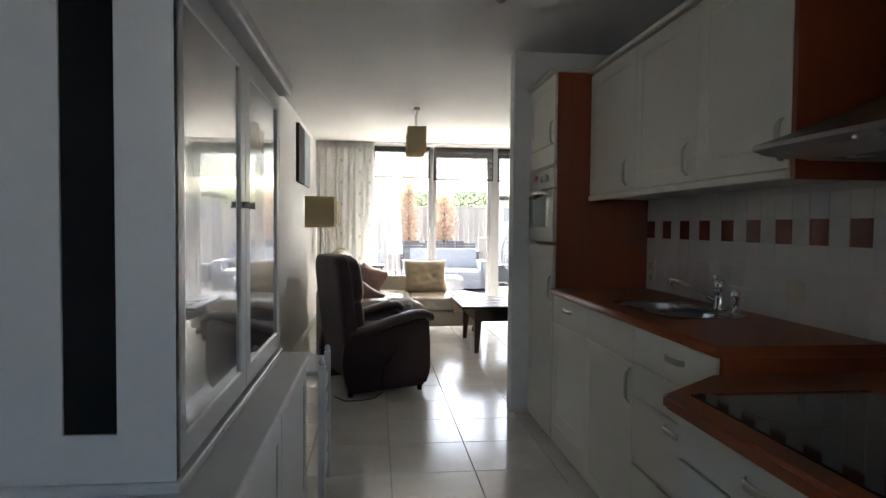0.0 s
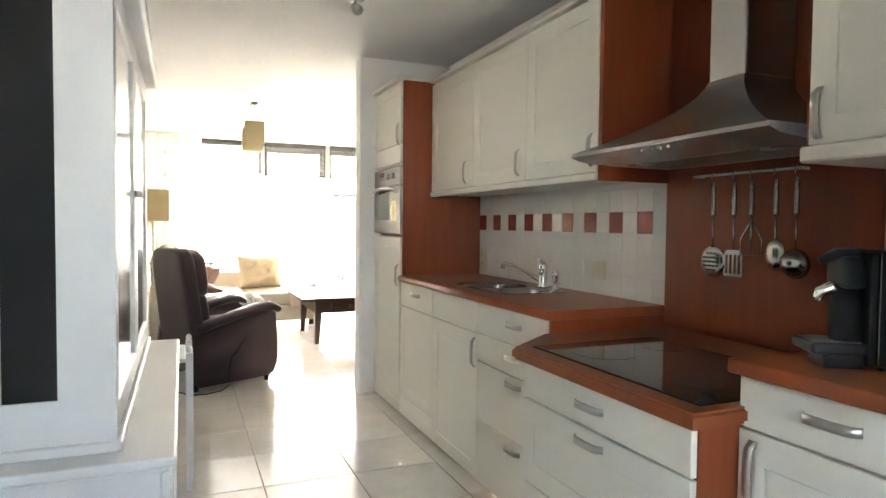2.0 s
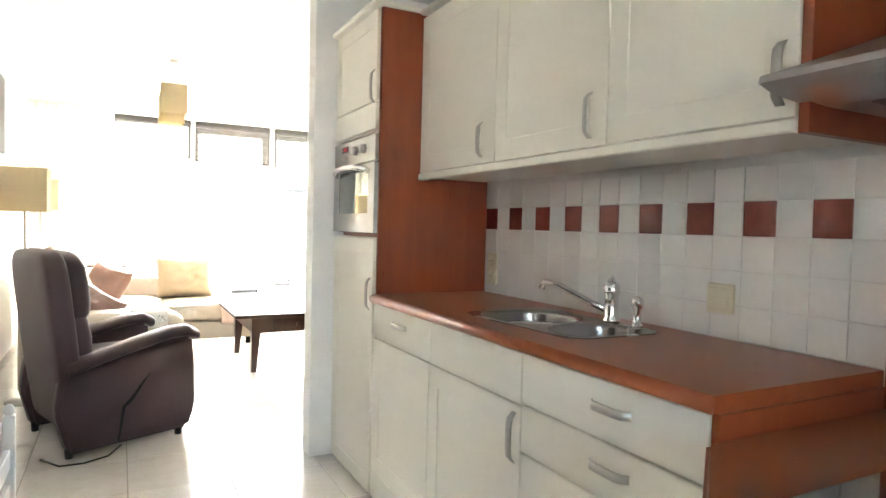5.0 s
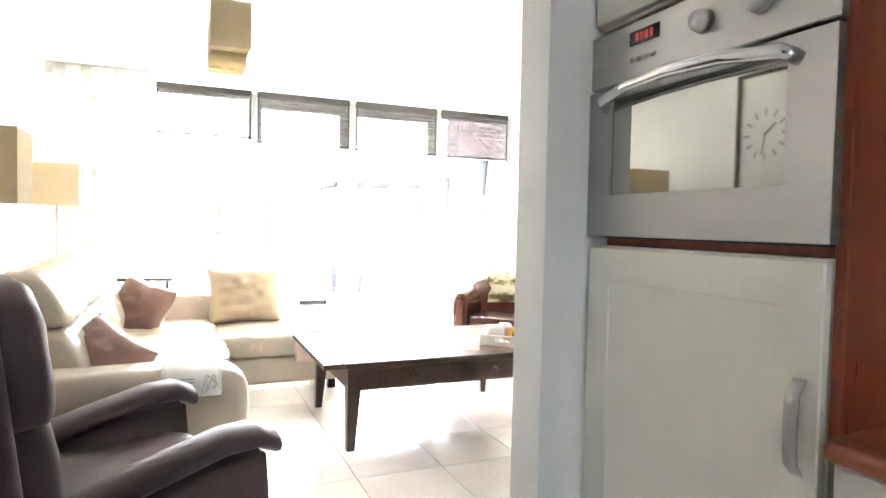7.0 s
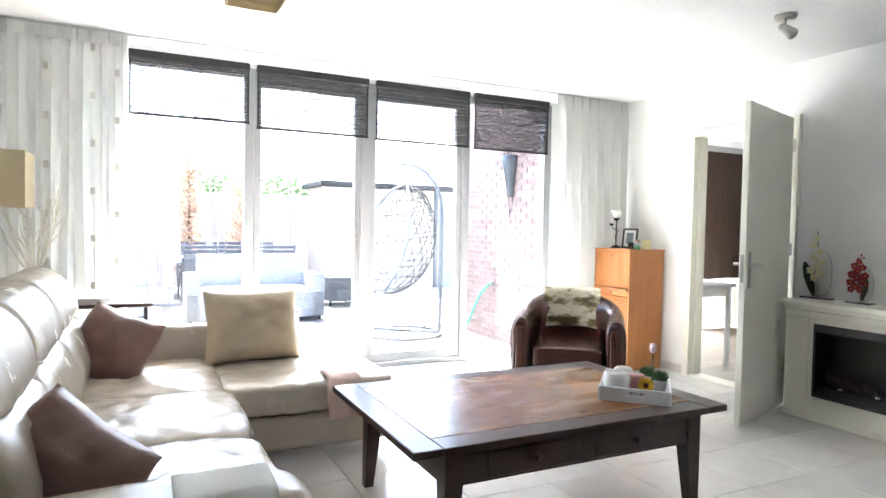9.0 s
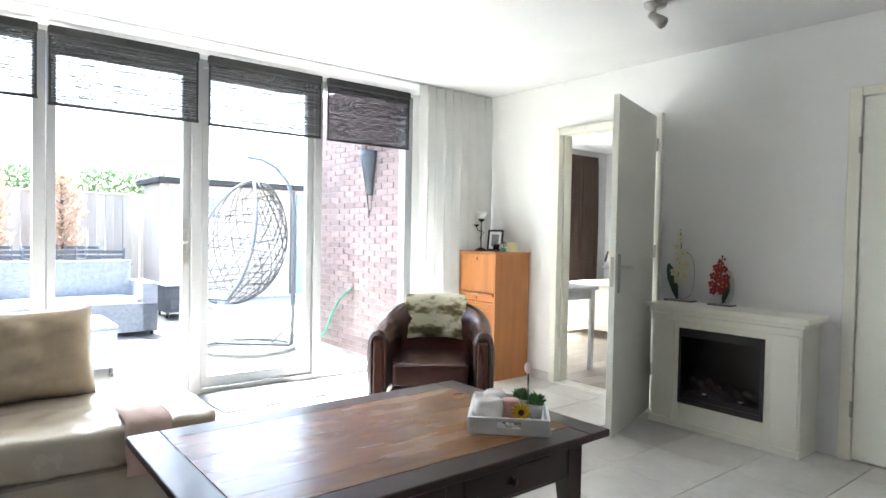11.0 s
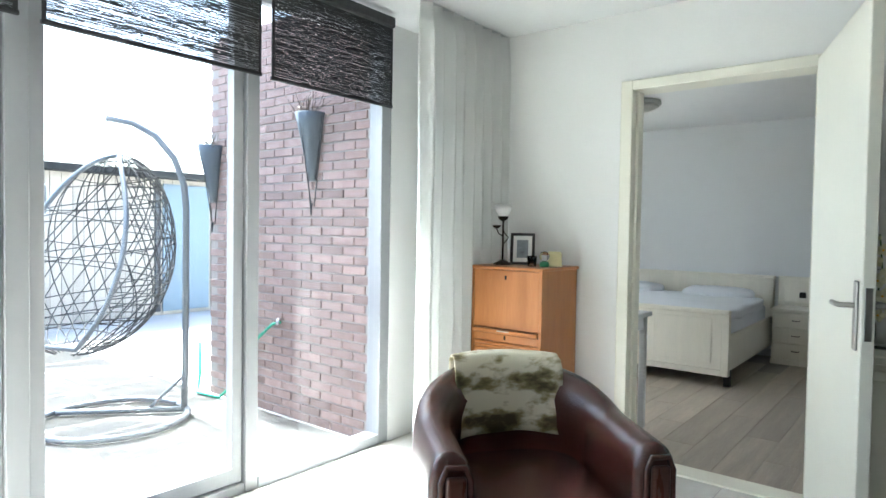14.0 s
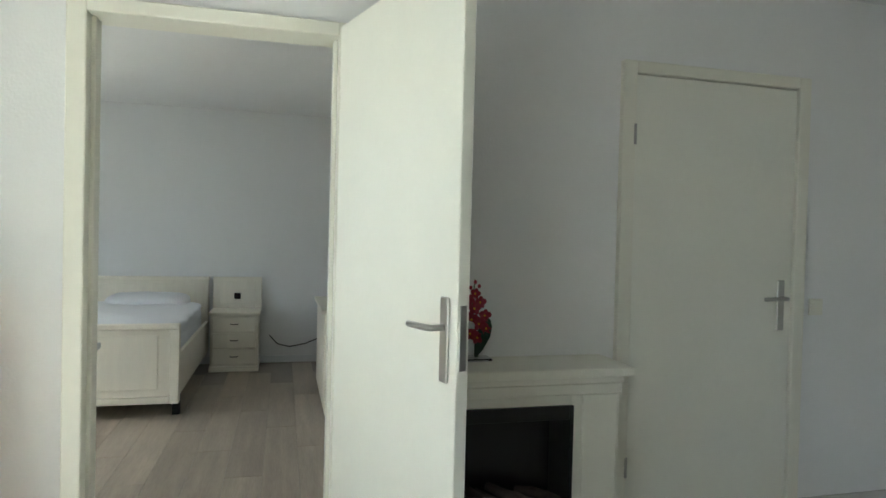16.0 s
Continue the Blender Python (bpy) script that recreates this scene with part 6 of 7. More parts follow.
# dark sideboard against the far side of the partition
tv = thing("sideboard", "dark stained wooden sideboard against the partition", "sideboard")
box("body", tv, DARKW, 1.935, 3.16, 4.905, 5.262, 0.06, 0.715, 0.004)
box("top", tv, DARKW, 1.898, 3.20, 4.896, 5.298, 0.7155, 0.75, 0.007, "", 3)
for x in (1.955, 3.09):
    for y in (4.915, 5.20):
        box("foot", tv, DARKW, x, x + 0.05, y, y + 0.05, 0.0, 0.0595, 0.004)
for k in range(3):
    a = 1.955 + k * 0.397
    d = box("door", tv, DARKW, a, a + 0.39, 5.2625, 5.277, 0.09, 0.69, 0.004)
    box("panel", d, DARKW, a + 0.06, a + 0.33, 5.2775, 5.283, 0.15, 0.63, 0.004)
    lathe("knob", d, DMET, [(0.012, 0.0), (0.012, 0.02)], (a + 0.365, 5.29, 0.42), 10)

dm = thing("doormat", "pale grey doormat at the garden door", "mat")
MAT = mat("mat_fibre", (0.055, 0.058, 0.064), 0.95, var=0.15, scale=30, fine=180, bump=0.8)
bm = bmesh.new()
prism(bm, [(2.38, 10.0), (2.42, 9.43), (3.20, 9.46), (3.18, 9.995)], 0.0005, 0.009)
part("carpet", bm, MAT, dm)

# ---- bedroom ----
BX0, BX1, BY0, BY1 = X1 + 0.12, 9.0, 6.6, 11.3
slab("ceiling_bedroom", BEDCEIL, X1 + 0.06, BX1 + 0.3, BY0 - 0.2, BY1 + 0.3, H, H + 0.2, "white bedroom ceiling")
slab("wall_bedroom_far", BEDWALL, BX1, BX1 + 0.3, BY0 - 0.2, BY1 + 0.3, -0.1, H, "pale painted bedroom wall")
slab("wall_bedroom_south", BEDWALL, BX0, BX1, BY0 - 0.2, BY0, -0.1, H, "pale painted bedroom wall")
slab("wall_bedroom_west", BEDWALL, BX0 - 0.001, BX0 + 0.02, Y1 + 0.3, BY1, -0.1, H, "pale painted bedroom wall")
bfloor = slab("floor_bedroom", GROUT, X1 + 0.001, BX1, BY0, BY1, -0.12, -0.004, "grey-brown laminate plank floor")
bm = bmesh.new()
for x0, x1, z0, z1 in ((BX0 - 0.3, 5.7, -0.1, H), (8.5, BX1, -0.1, H), (5.7, 8.5, -0.1, 0.80), (5.7, 8.5, 2.35, H)):
    add_box(bm, x0, x1, BY1, BY1 + 0.3, z0, z1)
structure(part("wall_bedroom_north", bm, BEDWALL), "pale painted bedroom wall with a window")
w3 = structure(new("window_3"), "white bedroom window behind brown curtains")
for x in (5.73, 7.1, 8.47):
    box("post", w3, WHITE, x - 0.03, x + 0.03, BY1 + 0.12, BY1 + 0.19, 0.80, 2.35, 0.003)
for a, b in ((5.76, 7.07), (7.13, 8.44)):
    for z in (0.83, 2.32):
        box("rail", w3, WHITE, a, b, BY1 + 0.12, BY1 + 0.19, z - 0.03, z + 0.03, 0.003)
    box("pane", w3, GLASS, a - 0.005, b + 0.005, BY1 + 0.15, BY1 + 0.158, 0.855, 2.295, 0).visible_shadow = False
structure(box("baseboard_bedroom", None, WHITE, BX1 - 0.014, BX1, BY0, BY1, 0, 0.07, 0.002), "white bedroom skirting")

LAM = mat("grey_laminate", (0.25, 0.21, 0.165), 0.38, scale=2.2, fine=16, col2=(0.40, 0.34, 0.272), stretch=(0.8, 8, 8), bump=0.06, random_piece=0.12)
bc = thing("curtain", "brown pleated curtain in the bedroom", "curtain")
wave_cloth("cloth", bc, CURTAIN_B, 7.75, 8.66, BY1 - 0.10, 0.02, 2.42, 10, 0.04, 3)
bed = thing("double_bed", "cream wooden double bed with a white quilt", "bed")
BEDW = mat("cream_bed_wood", (0.74, 0.70, 0.60), 0.4, var=0.04, scale=3, fine=20, stretch=(6, 6, 1), bump=0.05)
QUILT = mat("white_quilt", (0.72, 0.73, 0.75), 0.9, var=0.03, fine=90, bump=0.3)
by0, by1 = 8.75, 10.66
box("footboard", bed, BEDW, 7.14, 7.18, by0 + 0.06, by1 - 0.06, 0.15, 0.62, 0.004)
box("foot_rail", bed, BEDW, 7.125, 7.195, by0, by1, 0.621, 0.655, 0.006)
box("foot_rail", bed, BEDW, 7.13, 7.19, by0 + 0.061, by1 - 0.061, 0.10, 0.149, 0.004)
for k in range(3):
    a = by0 + 0.10 + k * (by1 - by0 - 0.2) / 3
    box("foot_panel", bed, BEDW, 7.133, 7.1395, a + 0.04, a + (by1 - by0 - 0.2) / 3 - 0.04, 0.20, 0.58, 0.003)
for y in (by0, by1 - 0.06):
    box("post", bed, BEDW, 7.125, 7.19, y, y + 0.06, 0.10, 0.62, 0.004)
    box("leg", bed, BLACK, 7.21, 7.26, y + 0.005, y + 0.055, 0.0, 0.145, 0.002)
for y in (by0 + 0.005, by1 - 0.035):
    box("side_rail", bed, BEDW, 7.1905, 8.90, y, y + 0.03, 0.14, 0.44, 0.004)
box("headboard", bed, BEDW, 8.93, 8.985, 8.76, 10.66, 0.15, 0.832, 0.004)
box("head_rail", bed, BEDW, 8.915, 8.99, 8.752, 10.67, 0.8325, 0.866, 0.006)
for k in range(3):
    a = 8.80 + k * 0.625
    box("head_panel", bed, BEDW, 8.922, 8.9295, a, a + 0.56, 0.52, 0.80, 0.004)
soft("mattress", bed, QUILT, (8.05, (by0 + by1) / 2, 0.47), (1.74, by1 - by0 - 0.08, 0.24), 10, 10)
soft("quilt", bed, QUILT, (7.98, (by0 + by1) / 2, 0.595), (1.58, by1 - by0 - 0.03, 0.12), 7, 16, None, 0.02, 4)
for y in (9.24, 10.18):
    soft("pillow", bed, QUILT, (8.62, y, 0.665), (0.45, 0.70, 0.15), 3, 8, None, 0.012, y)


def nightstand(y):
    ns = thing("nightstand", "cream wooden nightstand with three drawers and a raised back", "nightstand", (0, y, 0), 0, "nightstands")
    box("body", ns, BEDW, 8.60, 8.97, -0.215, 0.215, 0.05, 0.53, 0.003)
    box("top", ns, BEDW, 8.575, 8.975, -0.23, 0.23, 0.5305, 0.56, 0.005)
    box("plinth", ns, BEDW, 8.585, 8.97, -0.222, 0.222, 0.0, 0.05, 0.003)
    box("back_panel", ns, BEDW, 8.945, 8.98, -0.23, 0.23, 0.5605, 0.866, 0.004)
    box("inset", ns, BEDW, 8.938, 8.9445, -0.17, 0.17, 0.60, 0.82, 0.003)
    box("button", ns, DMET, 8.925, 8.9375, -0.03, 0.03, 0.65, 0.71, 0.006, "dark socket rosette")
    for k in range(3):
        d = box("drawer", ns, BEDW, 8.585, 8.5995, -0.195, 0.195, 0.07 + k * 0.152, 0.212 + k * 0.152, 0.004)
        tube("handle", d, DMET, [(8.585, -0.035, 0.148 + k * 0.152), (8.57, -0.03, 0.143 + k * 0.152), (8.57, 0.03, 0.143 + k * 0.152), (8.585, 0.035, 0.148 + k * 0.152)], 0.004, 6, "dark curved handle")


nightstand(8.49)
nightstand(10.93)
bl = thing("bedside_lamp", "bedside lamp with a black and white striped shade", "lamp", (8.72, 10.95, 0.56))
lathe("base", bl, BLACK, [(0.06, 0), (0.06, 0.01), (0.015, 0.03), (0.01, 0.30)], (0, 0, 0), 16)
for k in range(12):
    a0, a1 = 2 * math.pi * k / 12, 2 * math.pi * (k + 1) / 12
    bm = bmesh.new()
    for z0, z1, r0, r1 in ((0.30, 0.46, 0.13, 0.075),):
        vs = []
        for a in (a0, (a0 + a1) / 2, a1):
            for r, z in ((r0, z0), (r1, z1), (r1 - 0.003, z1), (r0 - 0.003, z0)):
                vs.append(bm.verts.new((r * math.cos(a), r * math.sin(a), z)))
        for i in range(2):
            for j in range(4):
                bm.faces.new((vs[i * 4 + j], vs[i * 4 + (j + 1) % 4], vs[i * 4 + 4 + (j + 1) % 4], vs[i * 4 + 4 + j]))
        bm.faces.new(vs[0:4])
        bm.faces.new(vs[8:12][::-1])
    part("shade_stripe", bm, BLACK if k % 2 else LINEN, bl)
wtb = thing("white_side_table", "white wooden side table just inside the bedroom", "table")
box("top", wtb, WHITE, 5.22, 5.70, 8.88, 9.40, 0.745, 0.775, 0.004)
for x in (5.25, 5.63):
    for y in (8.90, 9.34):
        box("leg", wtb, WHITE, x, x + 0.04, y, y + 0.04, 0.0, 0.745, 0.003)
for y in (8.91, 9.35):
    box("apron", wtb, WHITE, 5.2905, 5.6295, y, y + 0.02, 0.66, 0.7445, 0.002)
dr = thing("white_dresser", "white wooden dresser against the bedroom wall", "dresser")
box("body", dr, BEDW, 7.0, 7.95, 7.30, 7.765, 0.06, 0.74, 0.004)
box("top", dr, BEDW, 6.97, 7.98, 7.29, 7.79, 0.7405, 0.77, 0.005)
box("plinth", dr, BEDW, 7.02, 7.93, 7.31, 7.75, 0, 0.06, 0)
for k in range(4):
    d = box("drawer", dr, BEDW, 6.985, 6.9995, 7.32, 7.75, 0.08 + k * 0.165, 0.235 + k * 0.165, 0.004)
    tube("handle", d, DMET, [(6.985, 7.62, 0.16 + k * 0.165), (6.965, 7.65, 0.155 + k * 0.165), (6.985, 7.68, 0.16 + k * 0.165)], 0.004, 6)
cbl = thing("cable", "black cable along the bedroom wall", "cable")
tube("wire", cbl, BLACKP, [(8.975, 8.18, 0.28), (8.975, 8.10, 0.19), (8.975, 7.98, 0.16), (8.975, 7.82, 0.19), (8.975, 7.70, 0.24)], 0.006, 6)
cl2 = thing("ceiling_light", "round opal glass ceiling light with a steel rim", "lamp", (7.30, 9.64, H))
lathe("rim", cl2, NICKEL, [(0.19, -0.045), (0.205, -0.03), (0.20, -0.001)], (0, 0, 0), 32)
lathe("bowl", cl2, see_through("opal_bowl", (0.75, 0.73, 0.68), 0, 0.5), [(0.02, -0.105), (0.10, -0.092), (0.16, -0.065), (0.188, -0.0455)], (0, 0, 0), 32)

# ---- garden ----
CONC = mat("garden_ground", (0.44, 0.43, 0.41), 0.9, var=0.12, scale=0.6, fine=20, bump=0.4)
bm = bmesh.new()
# the ground is one sheet with a hole under the house
GX = (-60, X0 - 0.28, 9.28, 70)
GY = (-60, Y0 - 0.18, 10.28, 90)
gv = {(i, j): bm.verts.new((x, y, -0.06)) for i, x in enumerate(GX) for j, y in enumerate(GY)}
for i in range(3):
    for j in range(3):
        if not (i == 1 and j == 1):
            bm.faces.new((gv[i, j], gv[i + 1, j], gv[i + 1, j + 1], gv[i, j + 1]))
ground = structure(part("ground", bm, CONC), "pale paved ground round the house")
PAVE = mat("concrete_slab", (0.62, 0.61, 0.59), 0.85, var=0.1, scale=4, fine=40, bump=0.3, random_piece=0.07)
patio = structure(box("patio", None, CONC, -0.6, 4.32, 10.31, 17.0, -0.055, -0.035, 0), "pale concrete slab patio")

# brick wing of the bedroom beside the patio
BRICK = mat("brown_brick", (0.24, 0.155, 0.135), 0.85, scale=12, fine=60, col2=(0.38, 0.275, 0.245), bump=0.6, random_piece=0.22)
MORT = mat("mortar", (0.37, 0.33, 0.305), 0.95, bump=0.5)
bw_ = structure(box("brick_wall", None, MORT, 4.362, X1 + 0.115, 10.112, 12.0, -0.06, 2.75, 0), "brown brick wall beside the patio")


def cone_planter(y, z, label):
    p = thing("cone_planter", label, "planter", (4.345, y, z), 0, "hanging cone planters")
    ZINC = mat("dark_zinc", (0.10, 0.12, 0.14), 0.5, 0.4, var=0.15, scale=8)
    bm = bmesh.new()
    prev = None
    for k in range(7):
        u = k / 6
        cur = []
        r = 0.11 - 0.085 * u
        for i in range(13):
            a = math.pi * 0.5 + math.pi * i / 12
            cur.append(bm.verts.new((r * math.cos(a) * 1.25, r * math.sin(a), -0.45 * u)))
        if prev:
            for i in range(12):
                bm.faces.new((prev[i], prev[i + 1], cur[i + 1], cur[i]))
        prev = cur
    ob = part("cone", bm, ZINC, p, "", True)
    s = ob.modifiers.new("thick", "SOLIDIFY")
    s.thickness = 0.004
    bm = bmesh.new()
    add_tube(bm, [(-0.01, -0.11, 0.0), (-0.01, -0.02, -0.62)], 0.004, 6)
    add_tube(bm, [(-0.01, 0.11, 0.0), (-0.01, 0.02, -0.62)], 0.004, 6)
    add_tube(bm, [(-0.12, 0.0, -0.05), (-0.02, 0.0, -0.62)], 0.004, 6)
    add_tube(bm, [(-0.02, 0.0, -0.60), (-0.02, 0.0, -0.68)], [0.012, 0.004], 6)
    part("wire_holder", bm, BLACK, p, "", True)
    bm = bmesh.new()
    r2 = random.Random(int(y * 10))
    for k in range(26):
        a, t = r2.uniform(0, 6.28), r2.uniform(0.05, 0.22)
        o = Vector((-0.06 + r2.uniform(-0.03, 0.03), r2.uniform(-0.07, 0.07), -0.02))
        add_tube(bm, [o, o + Vector((0.35 * t * math.cos(a) - 0.02, t * math.sin(a) * 0.8, r2.uniform(0.02, 0.12))), o + Vector((0.3 * t * math.cos(a) - 0.03, t * math.sin(a) * 1.2, r2.uniform(-0.05, 0.16)))], [0.003, 0.002, 0.001], 4)
    part("dry_stems", bm, TWIGD, p, "bare dry stems", True)


TWIGD = mat("dry_stem", (0.10, 0.07, 0.05), 0.9)
cone_planter(10.72, 2.06, "dark zinc cone planter with dry stems on the brick wall")
cone_planter(11.93, 1.93, "dark zinc cone planter at the end of the brick wall")
hose = thing("garden_hose", "green garden hose hanging on the brick wall", "hose")
tube("hose", hose, mat("green_hose", (0.05, 0.42, 0.26), 0.4), [(4.33, 11.05, 0.62), (4.31, 11.12, 0.60), (4.30, 11.28, 0.48), (4.30, 11.44, 0.30), (4.31, 11.58, 0.10), (4.25, 11.7, -0.02), (4.22, 11.95, -0.02), (4.30, 12.06, 0.10), (4.32, 12.10, 0.35)], 0.011, 8)
tube("tap", hose, CHROME, [(4.36, 11.05, 0.64), (4.31, 11.05, 0.64), (4.30, 11.05, 0.60)], 0.012, 8, "chrome garden tap")

# hanging egg chair
egg = thing("egg_chair", "hanging wicker egg chair on a grey steel stand", "chair", (3.47, 11.72, -0.035))
GREYS = mat("grey_steel_paint", (0.20, 0.215, 0.23), 0.45, 0.2, var=0.05)
WICK = mat("dark_wicker", (0.028, 0.026, 0.025), 0.6, var=0.2, scale=20)
n = 48
bm = bmesh.new()
add_tube(bm, [(0.47 * math.cos(2 * math.pi * i / n), 0.47 * math.sin(2 * math.pi * i / n), 0.03) for i in range(n + 1)], 0.022, 8)
part("base_ring", bm, GREYS, egg, "", True)
tube("base_bar", egg, GREYS, [(0.42, -0.16, 0.03), (-0.20, 0.40, 0.03)], 0.02, 8)
tube("pole", egg, GREYS, [(0.42, -0.16, 0.03), (0.43, -0.16, 0.35), (0.43, -0.16, 1.45), (0.42, -0.15, 1.62), (0.37, -0.11, 1.80), (0.27, -0.04, 1.95), (0.15, 0.04, 2.03), (0.0, 0.10, 2.05)], 0.022, 10)
tube("brace", egg, GREYS, [(0.43, -0.16, 0.28), (0.25, 0.0, 0.04)], 0.012, 8)
tube("chain", egg, NICKEL, [(0.0, 0.10, 2.05), (0.11, 0.145, 1.81)], 0.005, 6)
# the basket: rim and woven strands over an egg with an open front
EC, ER, EH = Vector((0.13, 0.15, 1.15)), 0.47, 0.66
look_dir = math.radians(203)


def egg_pt(th, ph):
    """th: from the top down; ph: round the egg, 0 at the middle of the opening."""
    z = math.cos(th)
    r = math.sin(th) * (1 - 0.20 * z)
    a = look_dir + ph
    lean = 0.30 * EH * (1 - z)
    return EC + Vector((ER * r * math.cos(a) + lean * math.cos(look_dir), ER * r * math.sin(a) + lean * math.sin(look_dir), EH * z))


OPEN = 1.05


def rim_ph(th):
    return OPEN * math.sin(th) ** 0.4


bm = bmesh.new()
rim = [egg_pt(0.02 + (math.pi - 0.5) * i / 30, rim_ph(0.02 + (math.pi - 0.5) * i / 30)) for i in range(31)]
rim += [egg_pt(0.02 + (math.pi - 0.5) * i / 30, -rim_ph(0.02 + (math.pi - 0.5) * i / 30)) for i in range(30, -1, -1)]
add_tube(bm, rim, 0.016, 8)
part("rim", bm, GREYS, egg, "", True)
bm = bmesh.new()
r2 = random.Random(21)
for k in range(24):
    # tilted hoops from rim to rim
    th0 = 0.25 + k * 0.108 + r2.uniform(-0.03, 0.03)
    tilt = r2.choice((-0.42, -0.2, 0.15, 0.4)) + r2.uniform(-0.06, 0.06)
    us = [i / 18 for i in range(19)]
    ths = [min(max(th0 + tilt * (u - 0.5), 0.08), 3.0) for u in us]
    add_tube(bm, [egg_pt(h, rim_ph(h) + (2 * math.pi - 2 * rim_ph(h)) * u) for h, u in zip(ths, us)], 0.0042, 4)
for k in range(34):
    # slanting strands that wrap part of the way
    p0 = 1.15 + (k // 2) * 0.235
    way = 1 if k % 2 else -1
    th0 = r2.uniform(0.1, 0.5)
    pts = []
    for i in range(17):
        h = th0 + (2.95 - th0) * i / 16
        ph = p0 + way * 0.9 * (i / 16 - 0.5) * 2
        if rim_ph(h) <= ph <= 2 * math.pi - rim_ph(h):
            pts.append(egg_pt(h, ph))
    if len(pts) > 2:
        add_tube(bm, pts, 0.0042, 4)
w = part("wicker_strands", bm, WICK, egg)
w["kind"] = "stuff"

# rattan lounge set
DRATT = mat("dark_rattan", (0.05, 0.055, 0.062), 0.65, var=0.25, scale=25, fine=90, bump=0.8)
RATT = mat("grey_rattan", (0.28, 0.295, 0.32), 0.7, var=0.25, scale=25, fine=90, bump=0.8)
PALE = mat("pale_outdoor_cushion", (0.52, 0.53, 0.53), 0.9, var=0.05, bump=0.3)


def rattan_seat(name, label, at, turn, w, group="garden lounge set"):
    s = thing(name, label, "garden seat", at, turn, group)
    # local: faces -y
    bm = bmesh.new()
    # woven bands as real relief
    for k in range(18):
        z0 = 0.05 + k * 0.019
        add_box(bm, -w / 2, w / 2, -0.36 - 0.004 * (k % 2), -0.34, z0, z0 + 0.0175)
    stuff(part("front_weave", bm, RATT, s))
    box("seat_box", s, RATT, -w / 2 + 0.16, w / 2 - 0.16, -0.34, 0.30, 0.12, 0.34, 0.01)
    for sgn in (-1, 1):
        bm = bmesh.new()
        for k in range(30):
            z0 = 0.05 + k * 0.019
            xa, xb = sorted((sgn * (w / 2 - 0.16), sgn * (w / 2 + 0.004 * (k % 2))))
            add_box(bm, xa, xb, -0.36, 0.36, z0, z0 + 0.0175)
        stuff(part("arm", bm, RATT, s))
    bm = bmesh.new()
    for k in range(40):
        z0 = 0.10 + k * 0.019
        add_box(bm, -w / 2 + 0.16, w / 2 - 0.16, 0.26 - 0.005 * (k % 2) + 0.002 * k * 0.5, 0.38, z0, z0 + 0.0175)
    stuff(part("back", bm, RATT, s))
    soft("cushion", s, PALE, (0, -0.03, 0.39), (w - 0.34, 0.60, 0.11), 6, 7, None, 0.004, w)
    for x in (-w / 2 + 0.05, w / 2 - 0.05):
        for y in (-0.31, 0.31):
            tube("foot", s, BLACKP, [(x, y, -0.0), (x, y, 0.06)], 0.02, 8)
    return s


rattan_seat("rattan_sofa", "grey rattan garden sofa with pale cushions", (2.05, 13.55, -0.035), 0, 1.75)
rattan_seat("rattan_chair", "grey rattan garden chair with a pale cushion", (0.35, 12.2, -0.035), -90, 0.85)


def rattan_block(name, label, at, w, d, h, top, weave=None):
    weave = weave or RATT
    s = thing(name, label, "garden table", at, 0, "garden lounge set")
    for sgn in (-1, 1):
        bm = bmesh.new()
        for k in range(int((h - 0.10) / 0.019)):
            z0 = 0.08 + k * 0.019
            add_box(bm, -w / 2, w / 2, min(sgn * d / 2, sgn * (d / 2 + 0.004 * (k % 2)) - sgn * 0.02), max(sgn * d / 2, sgn * (d / 2 + 0.004 * (k % 2)) - sgn * 0.02), z0, z0 + 0.0175)
        stuff(part("side_weave", bm, weave, s))
        bm = bmesh.new()
        for k in range(int((h - 0.10) / 0.019)):
            z0 = 0.08 + k * 0.019
            add_box(bm, min(sgn * w / 2, sgn * (w / 2 - 0.02)), max(sgn * w / 2, sgn * (w / 2 - 0.02)) + 0.0, -d / 2 + 0.021, d / 2 - 0.021, z0, z0 + 0.0175)
        stuff(part("end_weave", bm, weave, s))
    box("top", s, top, -w / 2 - 0.01, w / 2 + 0.01, -d / 2 - 0.01, d / 2 + 0.01, h - 0.03, h, 0.005)
    for x in (-w / 2 + 0.04, w / 2 - 0.04):
        for y in (-d / 2 + 0.04, d / 2 - 0.04):
            tube("foot", s, BLACKP, [(x, y, 0), (x, y, 0.09)], 0.018, 8)


rattan_block("rattan_table", "low grey rattan table on the patio", (1.72, 11.50, -0.035), 0.75, 0.75, 0.44, RATT)
rattan_block("rattan_stool", "dark rattan stool on the patio", (3.58, 14.72, -0.035), 0.46, 0.5, 0.46, DRATT, DRATT)
rattan_block("rattan_planter", "dark rattan planter box on the patio", (0.30, 11.1, -0.035), 0.45, 0.45, 0.5, RATT)

# dining set further out
dt = thing("garden_table", "dark garden dining table with pale slatted top", "garden table", (2.2, 16.0, -0.06))
GD = mat("dark_garden_frame", (0.07, 0.075, 0.085), 0.5, var=0.1)
for k in range(8):
    box("slat", dt, GD, -0.95, 0.95, -0.46 + k * 0.116, -0.46 + k * 0.116 + 0.106, 0.73, 0.755, 0.003)
for x in (-0.88, 0.88):
    for y in (-0.42, 0.40):
        box("leg", dt, GD, x - 0.03, x + 0.03, y - 0.03, y + 0.03, 0, 0.73, 0.003)


